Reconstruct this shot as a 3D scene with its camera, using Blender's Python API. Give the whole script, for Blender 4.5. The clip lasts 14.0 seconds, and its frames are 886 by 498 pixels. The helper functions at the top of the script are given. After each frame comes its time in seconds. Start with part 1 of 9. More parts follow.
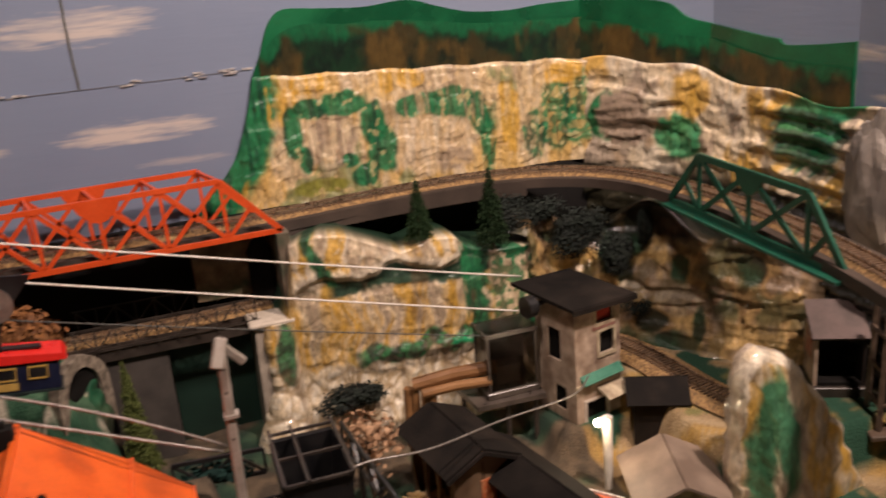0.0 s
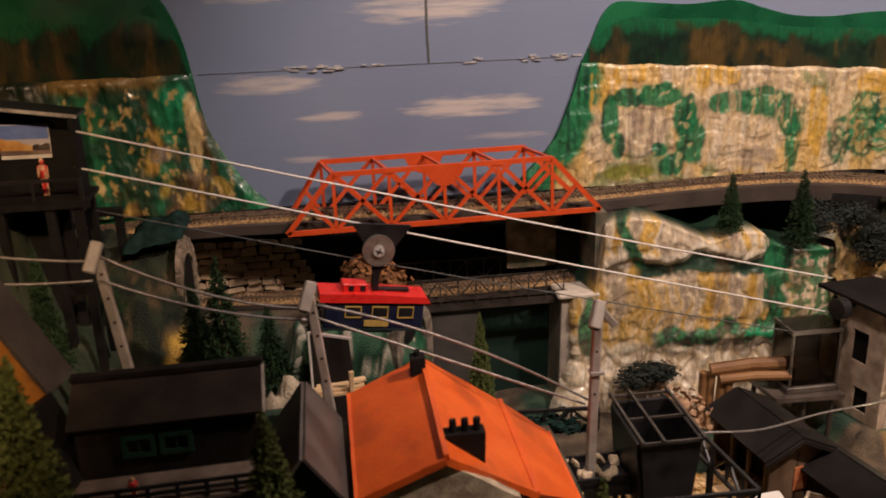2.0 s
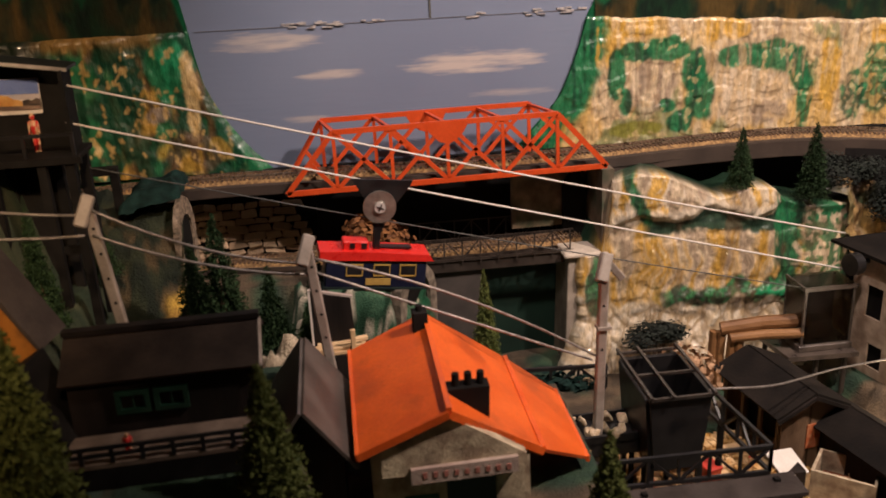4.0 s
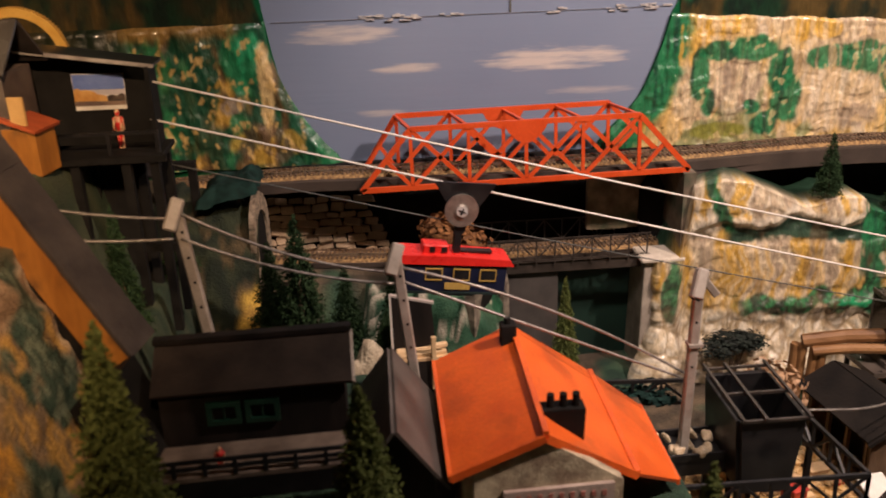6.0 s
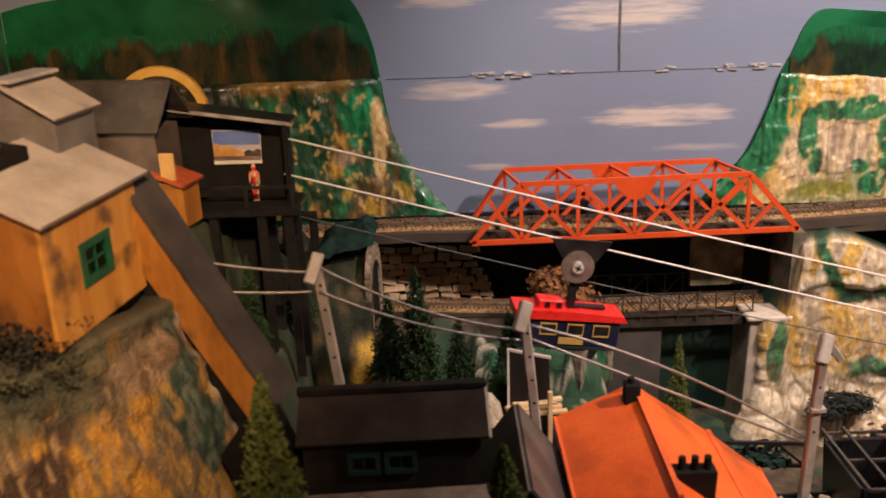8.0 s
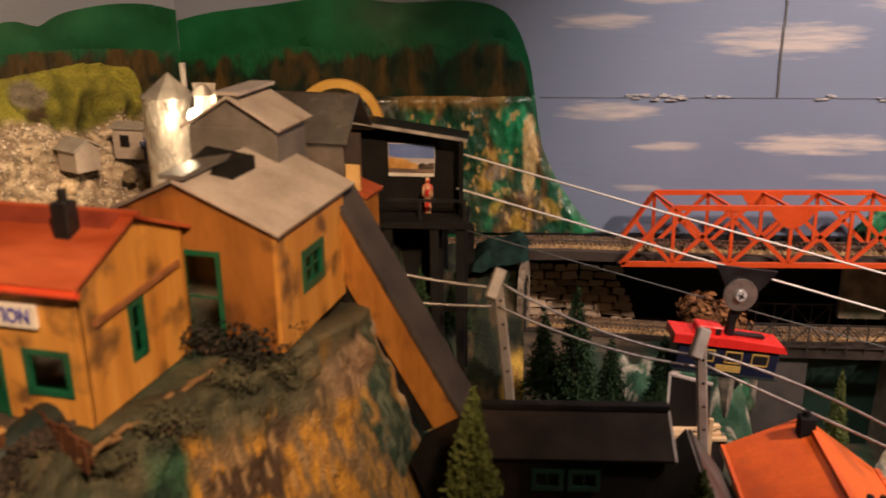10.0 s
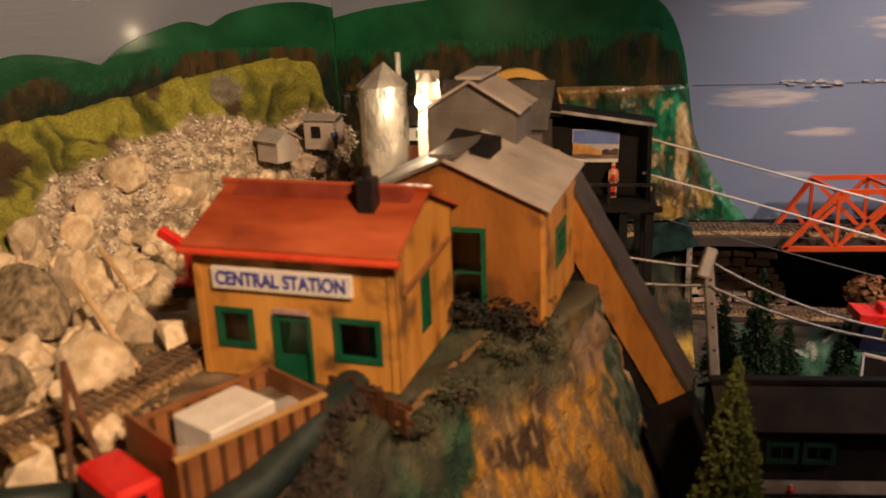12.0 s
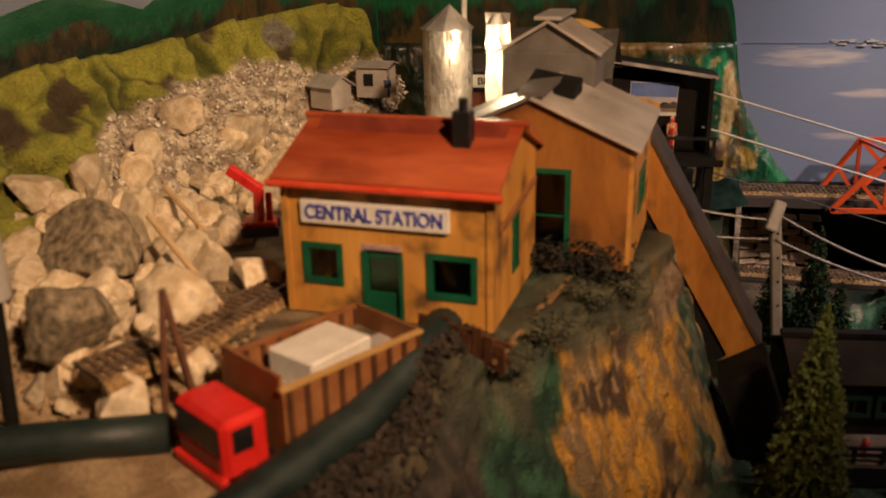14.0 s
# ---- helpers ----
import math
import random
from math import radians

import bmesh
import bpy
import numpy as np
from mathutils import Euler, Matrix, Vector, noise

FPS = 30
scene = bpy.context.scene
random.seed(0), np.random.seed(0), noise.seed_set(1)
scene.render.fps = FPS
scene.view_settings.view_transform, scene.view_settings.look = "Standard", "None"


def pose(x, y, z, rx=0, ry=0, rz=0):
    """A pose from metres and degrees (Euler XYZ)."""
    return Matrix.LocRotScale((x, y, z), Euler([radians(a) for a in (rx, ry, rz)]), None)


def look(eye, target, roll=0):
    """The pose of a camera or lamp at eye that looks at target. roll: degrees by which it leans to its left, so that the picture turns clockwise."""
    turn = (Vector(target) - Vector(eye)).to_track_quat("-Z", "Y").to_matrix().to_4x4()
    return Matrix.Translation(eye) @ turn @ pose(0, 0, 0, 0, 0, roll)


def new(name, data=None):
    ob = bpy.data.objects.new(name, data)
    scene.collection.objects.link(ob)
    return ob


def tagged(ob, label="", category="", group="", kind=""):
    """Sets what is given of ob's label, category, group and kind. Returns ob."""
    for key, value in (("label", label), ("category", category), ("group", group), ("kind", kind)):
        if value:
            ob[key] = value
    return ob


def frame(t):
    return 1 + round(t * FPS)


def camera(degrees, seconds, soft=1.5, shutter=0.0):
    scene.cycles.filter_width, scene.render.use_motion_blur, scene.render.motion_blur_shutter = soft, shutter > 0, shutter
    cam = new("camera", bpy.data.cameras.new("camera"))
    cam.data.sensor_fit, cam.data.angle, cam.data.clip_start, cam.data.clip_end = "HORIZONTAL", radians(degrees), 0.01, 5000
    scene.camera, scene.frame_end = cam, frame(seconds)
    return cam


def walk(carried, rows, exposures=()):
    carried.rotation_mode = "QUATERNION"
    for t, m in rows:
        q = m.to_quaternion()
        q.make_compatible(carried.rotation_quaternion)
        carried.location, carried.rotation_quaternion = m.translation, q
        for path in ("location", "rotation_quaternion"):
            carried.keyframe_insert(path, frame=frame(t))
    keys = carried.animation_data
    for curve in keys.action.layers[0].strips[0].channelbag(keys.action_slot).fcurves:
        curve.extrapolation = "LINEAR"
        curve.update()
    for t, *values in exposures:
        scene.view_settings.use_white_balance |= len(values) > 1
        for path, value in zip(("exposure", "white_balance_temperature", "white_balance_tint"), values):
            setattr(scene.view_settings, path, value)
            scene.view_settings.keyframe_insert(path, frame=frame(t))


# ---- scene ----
cam = camera(52.0, 14.0, soft=1.8, shutter=0.35)
cam.data.dof.use_dof, cam.data.dof.focus_distance, cam.data.dof.aperture_fstop = True, 1.12, 9.0
PATH = [
    (0, (0.272, -0.052, 0.597), (0.823, 1.759, -0.047), -5.0),
    (0.5, (0.183, -0.043, 0.603), (0.629, 1.788, -0.066), -4.1),
    (1, (0.133, -0.061, 0.614), (0.468, 1.798, -0.046), -3.2),
    (1.5, (0.096, -0.073, 0.619), (0.378, 1.799, -0.027), -2.4),
    (2, (0.056, -0.074, 0.617), (0.291, 1.803, -0.031), -1.9),
    (2.5, (0.049, -0.075, 0.609), (0.259, 1.802, -0.049), -2.0),
    (2.7, (0.052, -0.074, 0.605), (0.26, 1.799, -0.063), -2.5),
    (4.8, (0.063, -0.021, 0.588), (0.274, 1.82, -0.164), -2.6),
    (5, (0.057, -0.007, 0.59), (0.269, 1.823, -0.188), -2.4),
    (5.5, (0.042, -0.008, 0.602), (0.213, 1.828, -0.172), -2.1),
    (6, (0.022, -0.026, 0.61), (0.15, 1.827, -0.13), -2.0),
    (6.5, (-0.007, -0.037, 0.618), (0.094, 1.826, -0.103), -1.7),
    (7, (-0.029, -0.041, 0.627), (0.027, 1.838, -0.056), -1.9),
    (7.2, (-0.031, -0.04, 0.629), (0.008, 1.843, -0.043), -2.0),
    (9.3, (-0.069, -0.037, 0.637), (-0.139, 1.853, -0.014), -0.9),
    (9.5, (-0.084, -0.037, 0.635), (-0.177, 1.851, -0.017), -0.7),
    (10, (-0.121, -0.053, 0.648), (-0.292, 1.836, 0.014), -0.6),
    (10.5, (-0.156, -0.065, 0.637), (-0.38, 1.821, 0.011), -0.8),
    (11, (-0.197, -0.074, 0.637), (-0.462, 1.806, 0.009), -2.4),
    (11.5, (-0.225, -0.081, 0.642), (-0.497, 1.803, 0.028), -2.4),
    (12, (-0.26, -0.091, 0.639), (-0.53, 1.79, 0.015), -2.2),
    (12.5, (-0.29, -0.098, 0.641), (-0.56, 1.782, 0.013), -2.1),
    (13, (-0.311, -0.098, 0.629), (-0.568, 1.775, -0.024), -1.3),
    (13.5, (-0.318, -0.097, 0.622), (-0.577, 1.766, -0.056), -1.3),
    (14, (-0.318, -0.093, 0.617), (-0.578, 1.769, -0.065), -1.1),
]
walk(cam, [(t, look(eye, target, roll)) for t, eye, target, roll in PATH], [(0.0, -0.12), (0.5, -0.28), (1.5, -0.33), (2.7, -0.24), (4.8, -0.02), (6.0, 0.1), (7.2, 0.26), (9.3, 0.24), (10.5, 0.08), (11.5, 0.02), (12.5, -0.06), (14.0, -0.18)])

# ---- light: a dim room, unseen warm spots for the right end, the front and the quarry, and small bulbs in the layout ----
world = bpy.data.worlds.new("room_dusk")
scene.world = world
world.use_nodes = True
world.node_tree.nodes["Background"].inputs[0].default_value = (0.9, 0.78, 0.66, 1)
world.node_tree.nodes["Background"].inputs[1].default_value = 0.22


def bulb_lamp(name, at, radius, watts, colour):
    data = bpy.data.lights.new(name, "POINT")
    data.shadow_soft_size, data.energy, data.color = radius, watts, colour
    ob = new(name, data)
    ob.location = at
    return ob


WARM = (1.0, 0.77, 0.67)


def spot_lamp(name, eye, target, watts, cone, blend, size, colour):
    data = bpy.data.lights.new(name, "SPOT")
    data.energy, data.color, data.spot_size, data.spot_blend, data.shadow_soft_size = watts, colour, radians(cone), blend, size
    ob = new(name, data)
    ob.matrix_world = look(eye, target)
    return ob


spot_lamp("spot_lamp_right", (0.90, 0.24, 1.28), (0.70, 0.88, 0.22), 84.0, 84, 0.5, 0.035, WARM)
# Unseen spot added to brighten the right cliffs, tower and sky boards.
spot_lamp("spot_lamp_front", (0.25, 0.15, 1.60), (0.48, 1.06, 0.40), 64.0, 55, 0.7, 0.05, (1.0, 0.80, 0.72))
spot_lamp("spot_lamp_quarry", (0.10, -0.30, 1.16), (-0.570, 0.69, 0.440), 82.0, 45, 0.65, 0.04, (1.0, 0.64, 0.38))
bulb_lamp("quarry_bulb", (-0.377, 0.622, 0.524), 0.004, 0.72, (1.0, 0.74, 0.45))
bulb_lamp("yard_bulb", (0.656, 0.706, 0.1), 0.004, 0.12, (1.0, 0.76, 0.5))

# ---- tools ----
def thing(name, at=(0, 0, 0), turn=0.0, label="", category="", group="", kind=""):
    ob = new(name)
    ob.empty_display_size = 0.01
    ob.matrix_world = pose(*at, 0, 0, turn)
    return tagged(ob, label, category, group, kind)


def part(name, bm, material, parent=None, label="", smooth=False):
    """One bmesh as one mesh object under parent, in the parent's own space."""
    me = bpy.data.meshes.new(name)
    bmesh.ops.recalc_face_normals(bm, faces=bm.faces)
    bm.to_mesh(me)
    bm.free()
    if smooth:
        me.polygons.foreach_set("use_smooth", [True] * len(me.polygons))
    me.materials.append(material)
    ob = new(name, me)
    if parent:
        ob.parent = parent
    if label:
        ob["label"] = label
    return ob


def structure(ob, label, category):
    return tagged(ob, label, category, kind="structure")


def bevel(bm, width, segments=1):
    if width:
        bmesh.ops.bevel(bm, geom=list(bm.edges), offset=width, segments=segments, affect="EDGES", profile=0.5)
    return bm


def add_box(bm, x0, x1, y0, y1, z0, z1):
    v = [bm.verts.new((x, y, z)) for z in (z0, z1) for x, y in ((x0, y0), (x1, y0), (x1, y1), (x0, y1))]
    for f in ((3, 2, 1, 0), (4, 5, 6, 7), (0, 1, 5, 4), (1, 2, 6, 5), (2, 3, 7, 6), (3, 0, 4, 7)):
        bm.faces.new([v[i] for i in f])
    return bm


def box(x0, x1, y0, y1, z0, z1, b=0.0):
    bm = add_box(bmesh.new(), x0, x1, y0, y1, z0, z1)
    return bevel(bm, b)


def add_beam(bm, p, q, w, h, up=(0, 0, 1)):
    p, q = Vector(p), Vector(q)
    d = (q - p).normalized()
    side = d.cross(Vector(up))
    if side.length < 1e-4:
        side = d.cross(Vector((0, 1, 0)))
    side.normalize()
    top = side.cross(d)
    v = [bm.verts.new(e + side * a * w / 2 + top * c * h / 2) for e in (p, q) for a, c in ((-1, -1), (1, -1), (1, 1), (-1, 1))]
    for f in ((3, 2, 1, 0), (4, 5, 6, 7), (0, 1, 5, 4), (1, 2, 6, 5), (2, 3, 7, 6), (3, 0, 4, 7)):
        bm.faces.new([v[i] for i in f])
    return bm


def beam(p, q, w, h, up=(0, 0, 1), b=0.0):
    return bevel(add_beam(bmesh.new(), p, q, w, h, up), b)


def add_rod(bm, p, q, r, r2=None, n=10):
    p, q = Vector(p), Vector(q)
    d = (q - p).normalized()
    a = d.cross(Vector((0, 0, 1)))
    if a.length < 1e-4:
        a = d.cross(Vector((0, 1, 0)))
    a.normalize()
    c = d.cross(a)
    r2 = r if r2 is None else r2
    rings = []
    for e, rad in ((p, r), (q, r2)):
        rings.append([bm.verts.new(e + (a * math.cos(t) + c * math.sin(t)) * rad) for t in (math.tau * i / n for i in range(n))])
    for i in range(n):
        j = (i + 1) % n
        bm.faces.new((rings[0][i], rings[0][j], rings[1][j], rings[1][i]))
    bm.faces.new(rings[0][::-1])
    bm.faces.new(rings[1])
    return bm


def rod(p, q, r, r2=None, n=10):
    return add_rod(bmesh.new(), p, q, r, r2, n)


def tube(points, r, n=8):
    bm = bmesh.new()
    pts = [Vector(p) for p in points]
    rings = []
    for i, p in enumerate(pts):
        d = (pts[min(i + 1, len(pts) - 1)] - pts[max(i - 1, 0)]).normalized()
        a = d.cross(Vector((0, 0, 1)))
        if a.length < 1e-4:
            a = Vector((1, 0, 0))
        a.normalize()
        c = d.cross(a)
        rings.append([bm.verts.new(p + (a * math.cos(t) + c * math.sin(t)) * r) for t in (math.tau * k / n for k in range(n))])
    for s, e in zip(rings, rings[1:]):
        for i in range(n):
            j = (i + 1) % n
            bm.faces.new((s[i], s[j], e[j], e[i]))
    bm.faces.new(rings[0][::-1])
    bm.faces.new(rings[-1])
    return bm


def sagging(p, q, sag, n=24):
    p, q = Vector(p), Vector(q)
    return [p.lerp(q, i / n) - Vector((0, 0, sag * 4 * (i / n) * (1 - i / n))) for i in range(n + 1)]


def spline(points, step=0.01):
    """Catmull-Rom through plan or space points, at about even steps."""
    pts = [Vector((*p, 0)) if len(p) == 2 else Vector(p) for p in points]
    pts = [2 * pts[0] - pts[1], *pts, 2 * pts[-1] - pts[-2]]
    out = []
    for i in range(1, len(pts) - 2):
        a, b, c, d = pts[i - 1:i + 3]
        n = max(2, int((c - b).length / step))
        for k in range(n):
            t = k / n
            out.append(0.5 * (2 * b + (c - a) * t + (2 * a - 5 * b + 4 * c - d) * t * t + (3 * b - a - 3 * c + d) * t ** 3))
    out.append(pts[-2])
    return out


def slab(corners, thick):
    """A sheet with thickness through three or four corners, thickened against its normal."""
    c = [Vector(p) for p in corners]
    nrm = (c[1] - c[0]).cross(c[2] - c[0]).normalized()
    if nrm.z < 0:
        nrm = -nrm
    bm = bmesh.new()
    lo = [bm.verts.new(p - nrm * thick) for p in c]
    hi = [bm.verts.new(p) for p in c]
    bm.faces.new(hi)
    bm.faces.new(lo[::-1])
    for i in range(len(c)):
        j = (i + 1) % len(c)
        bm.faces.new((lo[i], lo[j], hi[j], hi[i]))
    return bm


def prism(outline, y0, y1):
    """A plate whose outline lies in the xz plane, from y0 to y1."""
    bm = bmesh.new()
    a = [bm.verts.new((x, y0, z)) for x, z in outline]
    b = [bm.verts.new((x, y1, z)) for x, z in outline]
    bm.faces.new(a)
    bm.faces.new(b[::-1])
    for i in range(len(a)):
        j = (i + 1) % len(a)
        bm.faces.new((a[j], a[i], b[i], b[j]))
    return bm


def wall_with_holes(length, height, thick, holes, gable=0.0):
    """A wall in the xz plane, x from 0 to length, y from 0 to thick, with rectangular holes (x0, x1, z0, z1) right through and an optional gable."""
    xs = sorted({0.0, length, *[h[0] for h in holes], *[h[1] for h in holes]})
    zs = sorted({0.0, height, *[h[2] for h in holes], *[h[3] for h in holes]})
    bm = bmesh.new()
    for x0, x1 in zip(xs, xs[1:]):
        for z0, z1 in zip(zs, zs[1:]):
            mx, mz = (x0 + x1) / 2, (z0 + z1) / 2
            if not any(h[0] < mx < h[1] and h[2] < mz < h[3] for h in holes):
                add_box(bm, x0, x1, 0, thick, z0, z1)
    if gable:
        v = [bm.verts.new((x, y, z)) for y in (0, thick) for x, z in ((0, height), (length, height), (length / 2, height + gable))]
        for f in ((0, 1, 2), (5, 4, 3), (0, 3, 4, 1), (1, 4, 5, 2), (2, 5, 3, 0)):
            bm.faces.new([v[i] for i in f])
    bmesh.ops.remove_doubles(bm, verts=bm.verts, dist=1e-5)
    return bm


def moved(bm, m):
    bmesh.ops.transform(bm, matrix=m, verts=bm.verts)
    return bm


def fbm(x, y, z, octaves=3):
    return sum(noise.noise(Vector((x, y, z)) * 2 ** o + Vector((o * 7.3, 0, 0))) / 2 ** o for o in range(octaves))


def smooth_step(a, b, x):
    t = min(1.0, max(0.0, (x - a) / (b - a)))
    return t * t * (3 - 2 * t)


def grid_mesh(name, rows, material, parent=None, colours=None, smooth=True):
    """A sheet from rows of points (all of one length), with an optional pigment for each point."""
    n = len(rows[0])
    pts = [tuple(p) for r in rows for p in r]
    faces = [(i * n + j, i * n + j + 1, (i + 1) * n + j + 1, (i + 1) * n + j) for i in range(len(rows) - 1) for j in range(n - 1)]
    me = bpy.data.meshes.new(name)
    me.from_pydata(pts, [], faces)
    if smooth:
        me.polygons.foreach_set("use_smooth", [True] * len(faces))
    if colours:
        at = me.color_attributes.new("pigment", "FLOAT_COLOR", "POINT")
        flat = [c for r in colours for p in r for c in (*p, 1.0)]
        at.data.foreach_set("color", flat)
    me.materials.append(material)
    ob = new(name, me)
    if parent:
        ob.parent = parent
    return ob


def lerp3(a, b, t):
    return tuple(p + (q - p) * t for p, q in zip(a, b))

# ---- materials ----
def nodes_of(name):
    m = bpy.data.materials.new(name)
    m.use_nodes = True
    return m, m.node_tree.nodes, m.node_tree.links, m.node_tree.nodes["Principled BSDF"]


def surface(name, c1, c2, scale=60.0, rough=0.6, metal=0.0, bump=0.3, stretch=(1, 1, 1), fine=600.0, dirt=None, dirt_amount=0.35, coat=0.0, spread=(0.35, 0.65), vary=0.0, dirt_scale=0.45):
    """Two pigments mixed by a broad noise, a fine grain in value and relief, and patches of dirt."""
    m, n, l, b = nodes_of(name)
    tc, mp = n.new("ShaderNodeTexCoord"), n.new("ShaderNodeMapping")
    mp.inputs["Scale"].default_value = stretch
    l.new(tc.outputs["Object"], mp.inputs["Vector"])
    big = n.new("ShaderNodeTexNoise")
    big.inputs["Scale"].default_value, big.inputs["Detail"].default_value = scale, 5
    l.new(mp.outputs[0], big.inputs["Vector"])
    ramp = n.new("ShaderNodeValToRGB")
    ramp.color_ramp.elements[0].position, ramp.color_ramp.elements[1].position = spread
    ramp.color_ramp.elements[0].color, ramp.color_ramp.elements[1].color = (*c1, 1), (*c2, 1)
    l.new(big.outputs["Fac"], ramp.inputs[0])
    colour = ramp.outputs[0]
    small = n.new("ShaderNodeTexNoise")
    small.inputs["Scale"].default_value, small.inputs["Detail"].default_value = fine, 3
    l.new(mp.outputs[0], small.inputs["Vector"])
    if dirt:
        patch = n.new("ShaderNodeTexNoise")
        patch.inputs["Scale"].default_value, patch.inputs["Detail"].default_value = scale * dirt_scale, 6
        l.new(tc.outputs["Object"], patch.inputs["Vector"])
        cut = n.new("ShaderNodeMapRange")
        cut.inputs[1].default_value, cut.inputs[2].default_value = 0.52, 0.68
        cut.inputs[4].default_value = dirt_amount
        l.new(patch.outputs["Fac"], cut.inputs[0])
        mix = n.new("ShaderNodeMix")
        mix.data_type = "RGBA"
        l.new(cut.outputs[0], mix.inputs["Factor"])
        l.new(colour, mix.inputs["A"])
        mix.inputs["B"].default_value = (*dirt, 1)
        colour = mix.outputs["Result"]
    hsv = n.new("ShaderNodeHueSaturation")
    val = n.new("ShaderNodeMapRange")
    val.inputs[3].default_value, val.inputs[4].default_value = 0.82, 1.18
    l.new(small.outputs["Fac"], val.inputs[0])
    value = val.outputs[0]
    if vary:
        info, mul = n.new("ShaderNodeObjectInfo"), n.new("ShaderNodeMapRange")
        mul.inputs[3].default_value, mul.inputs[4].default_value = 1 - vary, 1 + vary
        l.new(info.outputs["Random"], mul.inputs[0])
        times = n.new("ShaderNodeMath")
        times.operation = "MULTIPLY"
        l.new(value, times.inputs[0])
        l.new(mul.outputs[0], times.inputs[1])
        value = times.outputs[0]
    l.new(value, hsv.inputs["Value"])
    l.new(colour, hsv.inputs["Color"])
    l.new(hsv.outputs[0], b.inputs["Base Color"])
    b.inputs["Metallic"].default_value = metal
    rr = n.new("ShaderNodeMapRange")
    rr.inputs[3].default_value, rr.inputs[4].default_value = max(0.03, rough - 0.12), min(1, rough + 0.12)
    l.new(big.outputs["Fac"], rr.inputs[0])
    l.new(rr.outputs[0], b.inputs["Roughness"])
    b.inputs["Coat Weight"].default_value = coat
    b.inputs["Coat Roughness"].default_value = 0.15
    if bump:
        bp = n.new("ShaderNodeBump")
        bp.inputs["Strength"].default_value, bp.inputs["Distance"].default_value = bump, 0.0015
        add = n.new("ShaderNodeMath")
        l.new(big.outputs["Fac"], add.inputs[0])
        l.new(small.outputs["Fac"], add.inputs[1])
        l.new(add.outputs[0], bp.inputs["Height"])
        l.new(bp.outputs[0], b.inputs["Normal"])
    return m


def pigmented(name, rough=0.4, bump=0.5, fine=160.0, coat=0.0, stretch=(1, 1, 1)):
    """Reads the pigment laid on the mesh points, broken up by grain; glossy brushed paint over plaster."""
    m, n, l, b = nodes_of(name)
    at = n.new("ShaderNodeVertexColor")
    at.layer_name = "pigment"
    tc, mp = n.new("ShaderNodeTexCoord"), n.new("ShaderNodeMapping")
    mp.inputs["Scale"].default_value = stretch
    l.new(tc.outputs["Object"], mp.inputs["Vector"])
    small = n.new("ShaderNodeTexNoise")
    small.inputs["Scale"].default_value, small.inputs["Detail"].default_value = fine, 6
    l.new(mp.outputs[0], small.inputs["Vector"])
    val = n.new("ShaderNodeMapRange")
    val.inputs[1].default_value, val.inputs[2].default_value = 0.3, 0.7
    val.inputs[3].default_value, val.inputs[4].default_value = 0.72, 1.22
    l.new(small.outputs["Fac"], val.inputs[0])
    hsv = n.new("ShaderNodeHueSaturation")
    l.new(val.outputs[0], hsv.inputs["Value"])
    l.new(at.outputs["Color"], hsv.inputs["Color"])
    l.new(hsv.outputs[0], b.inputs["Base Color"])
    b.inputs["Roughness"].default_value = rough
    b.inputs["Coat Weight"].default_value, b.inputs["Coat Roughness"].default_value = coat, 0.12
    bp = n.new("ShaderNodeBump")
    bp.inputs["Strength"].default_value, bp.inputs["Distance"].default_value = bump, 0.003
    l.new(small.outputs["Fac"], bp.inputs["Height"])
    l.new(bp.outputs[0], b.inputs["Normal"])
    return m


def glass(name, tint=(0.8, 0.85, 0.85), rough=0.08, alpha=0.3):
    m, n, l, b = nodes_of(name)
    b.inputs["Base Color"].default_value = (*tint, 1)
    b.inputs["Transmission Weight"].default_value = 1.0
    b.inputs["Roughness"].default_value = rough
    b.inputs["IOR"].default_value = 1.3
    return m


def glowing(name, colour, strength):
    m, n, l, b = nodes_of(name)
    b.inputs["Base Color"].default_value = (*colour, 1)
    b.inputs["Emission Color"].default_value = (*colour, 1)
    b.inputs["Emission Strength"].default_value = strength
    return m


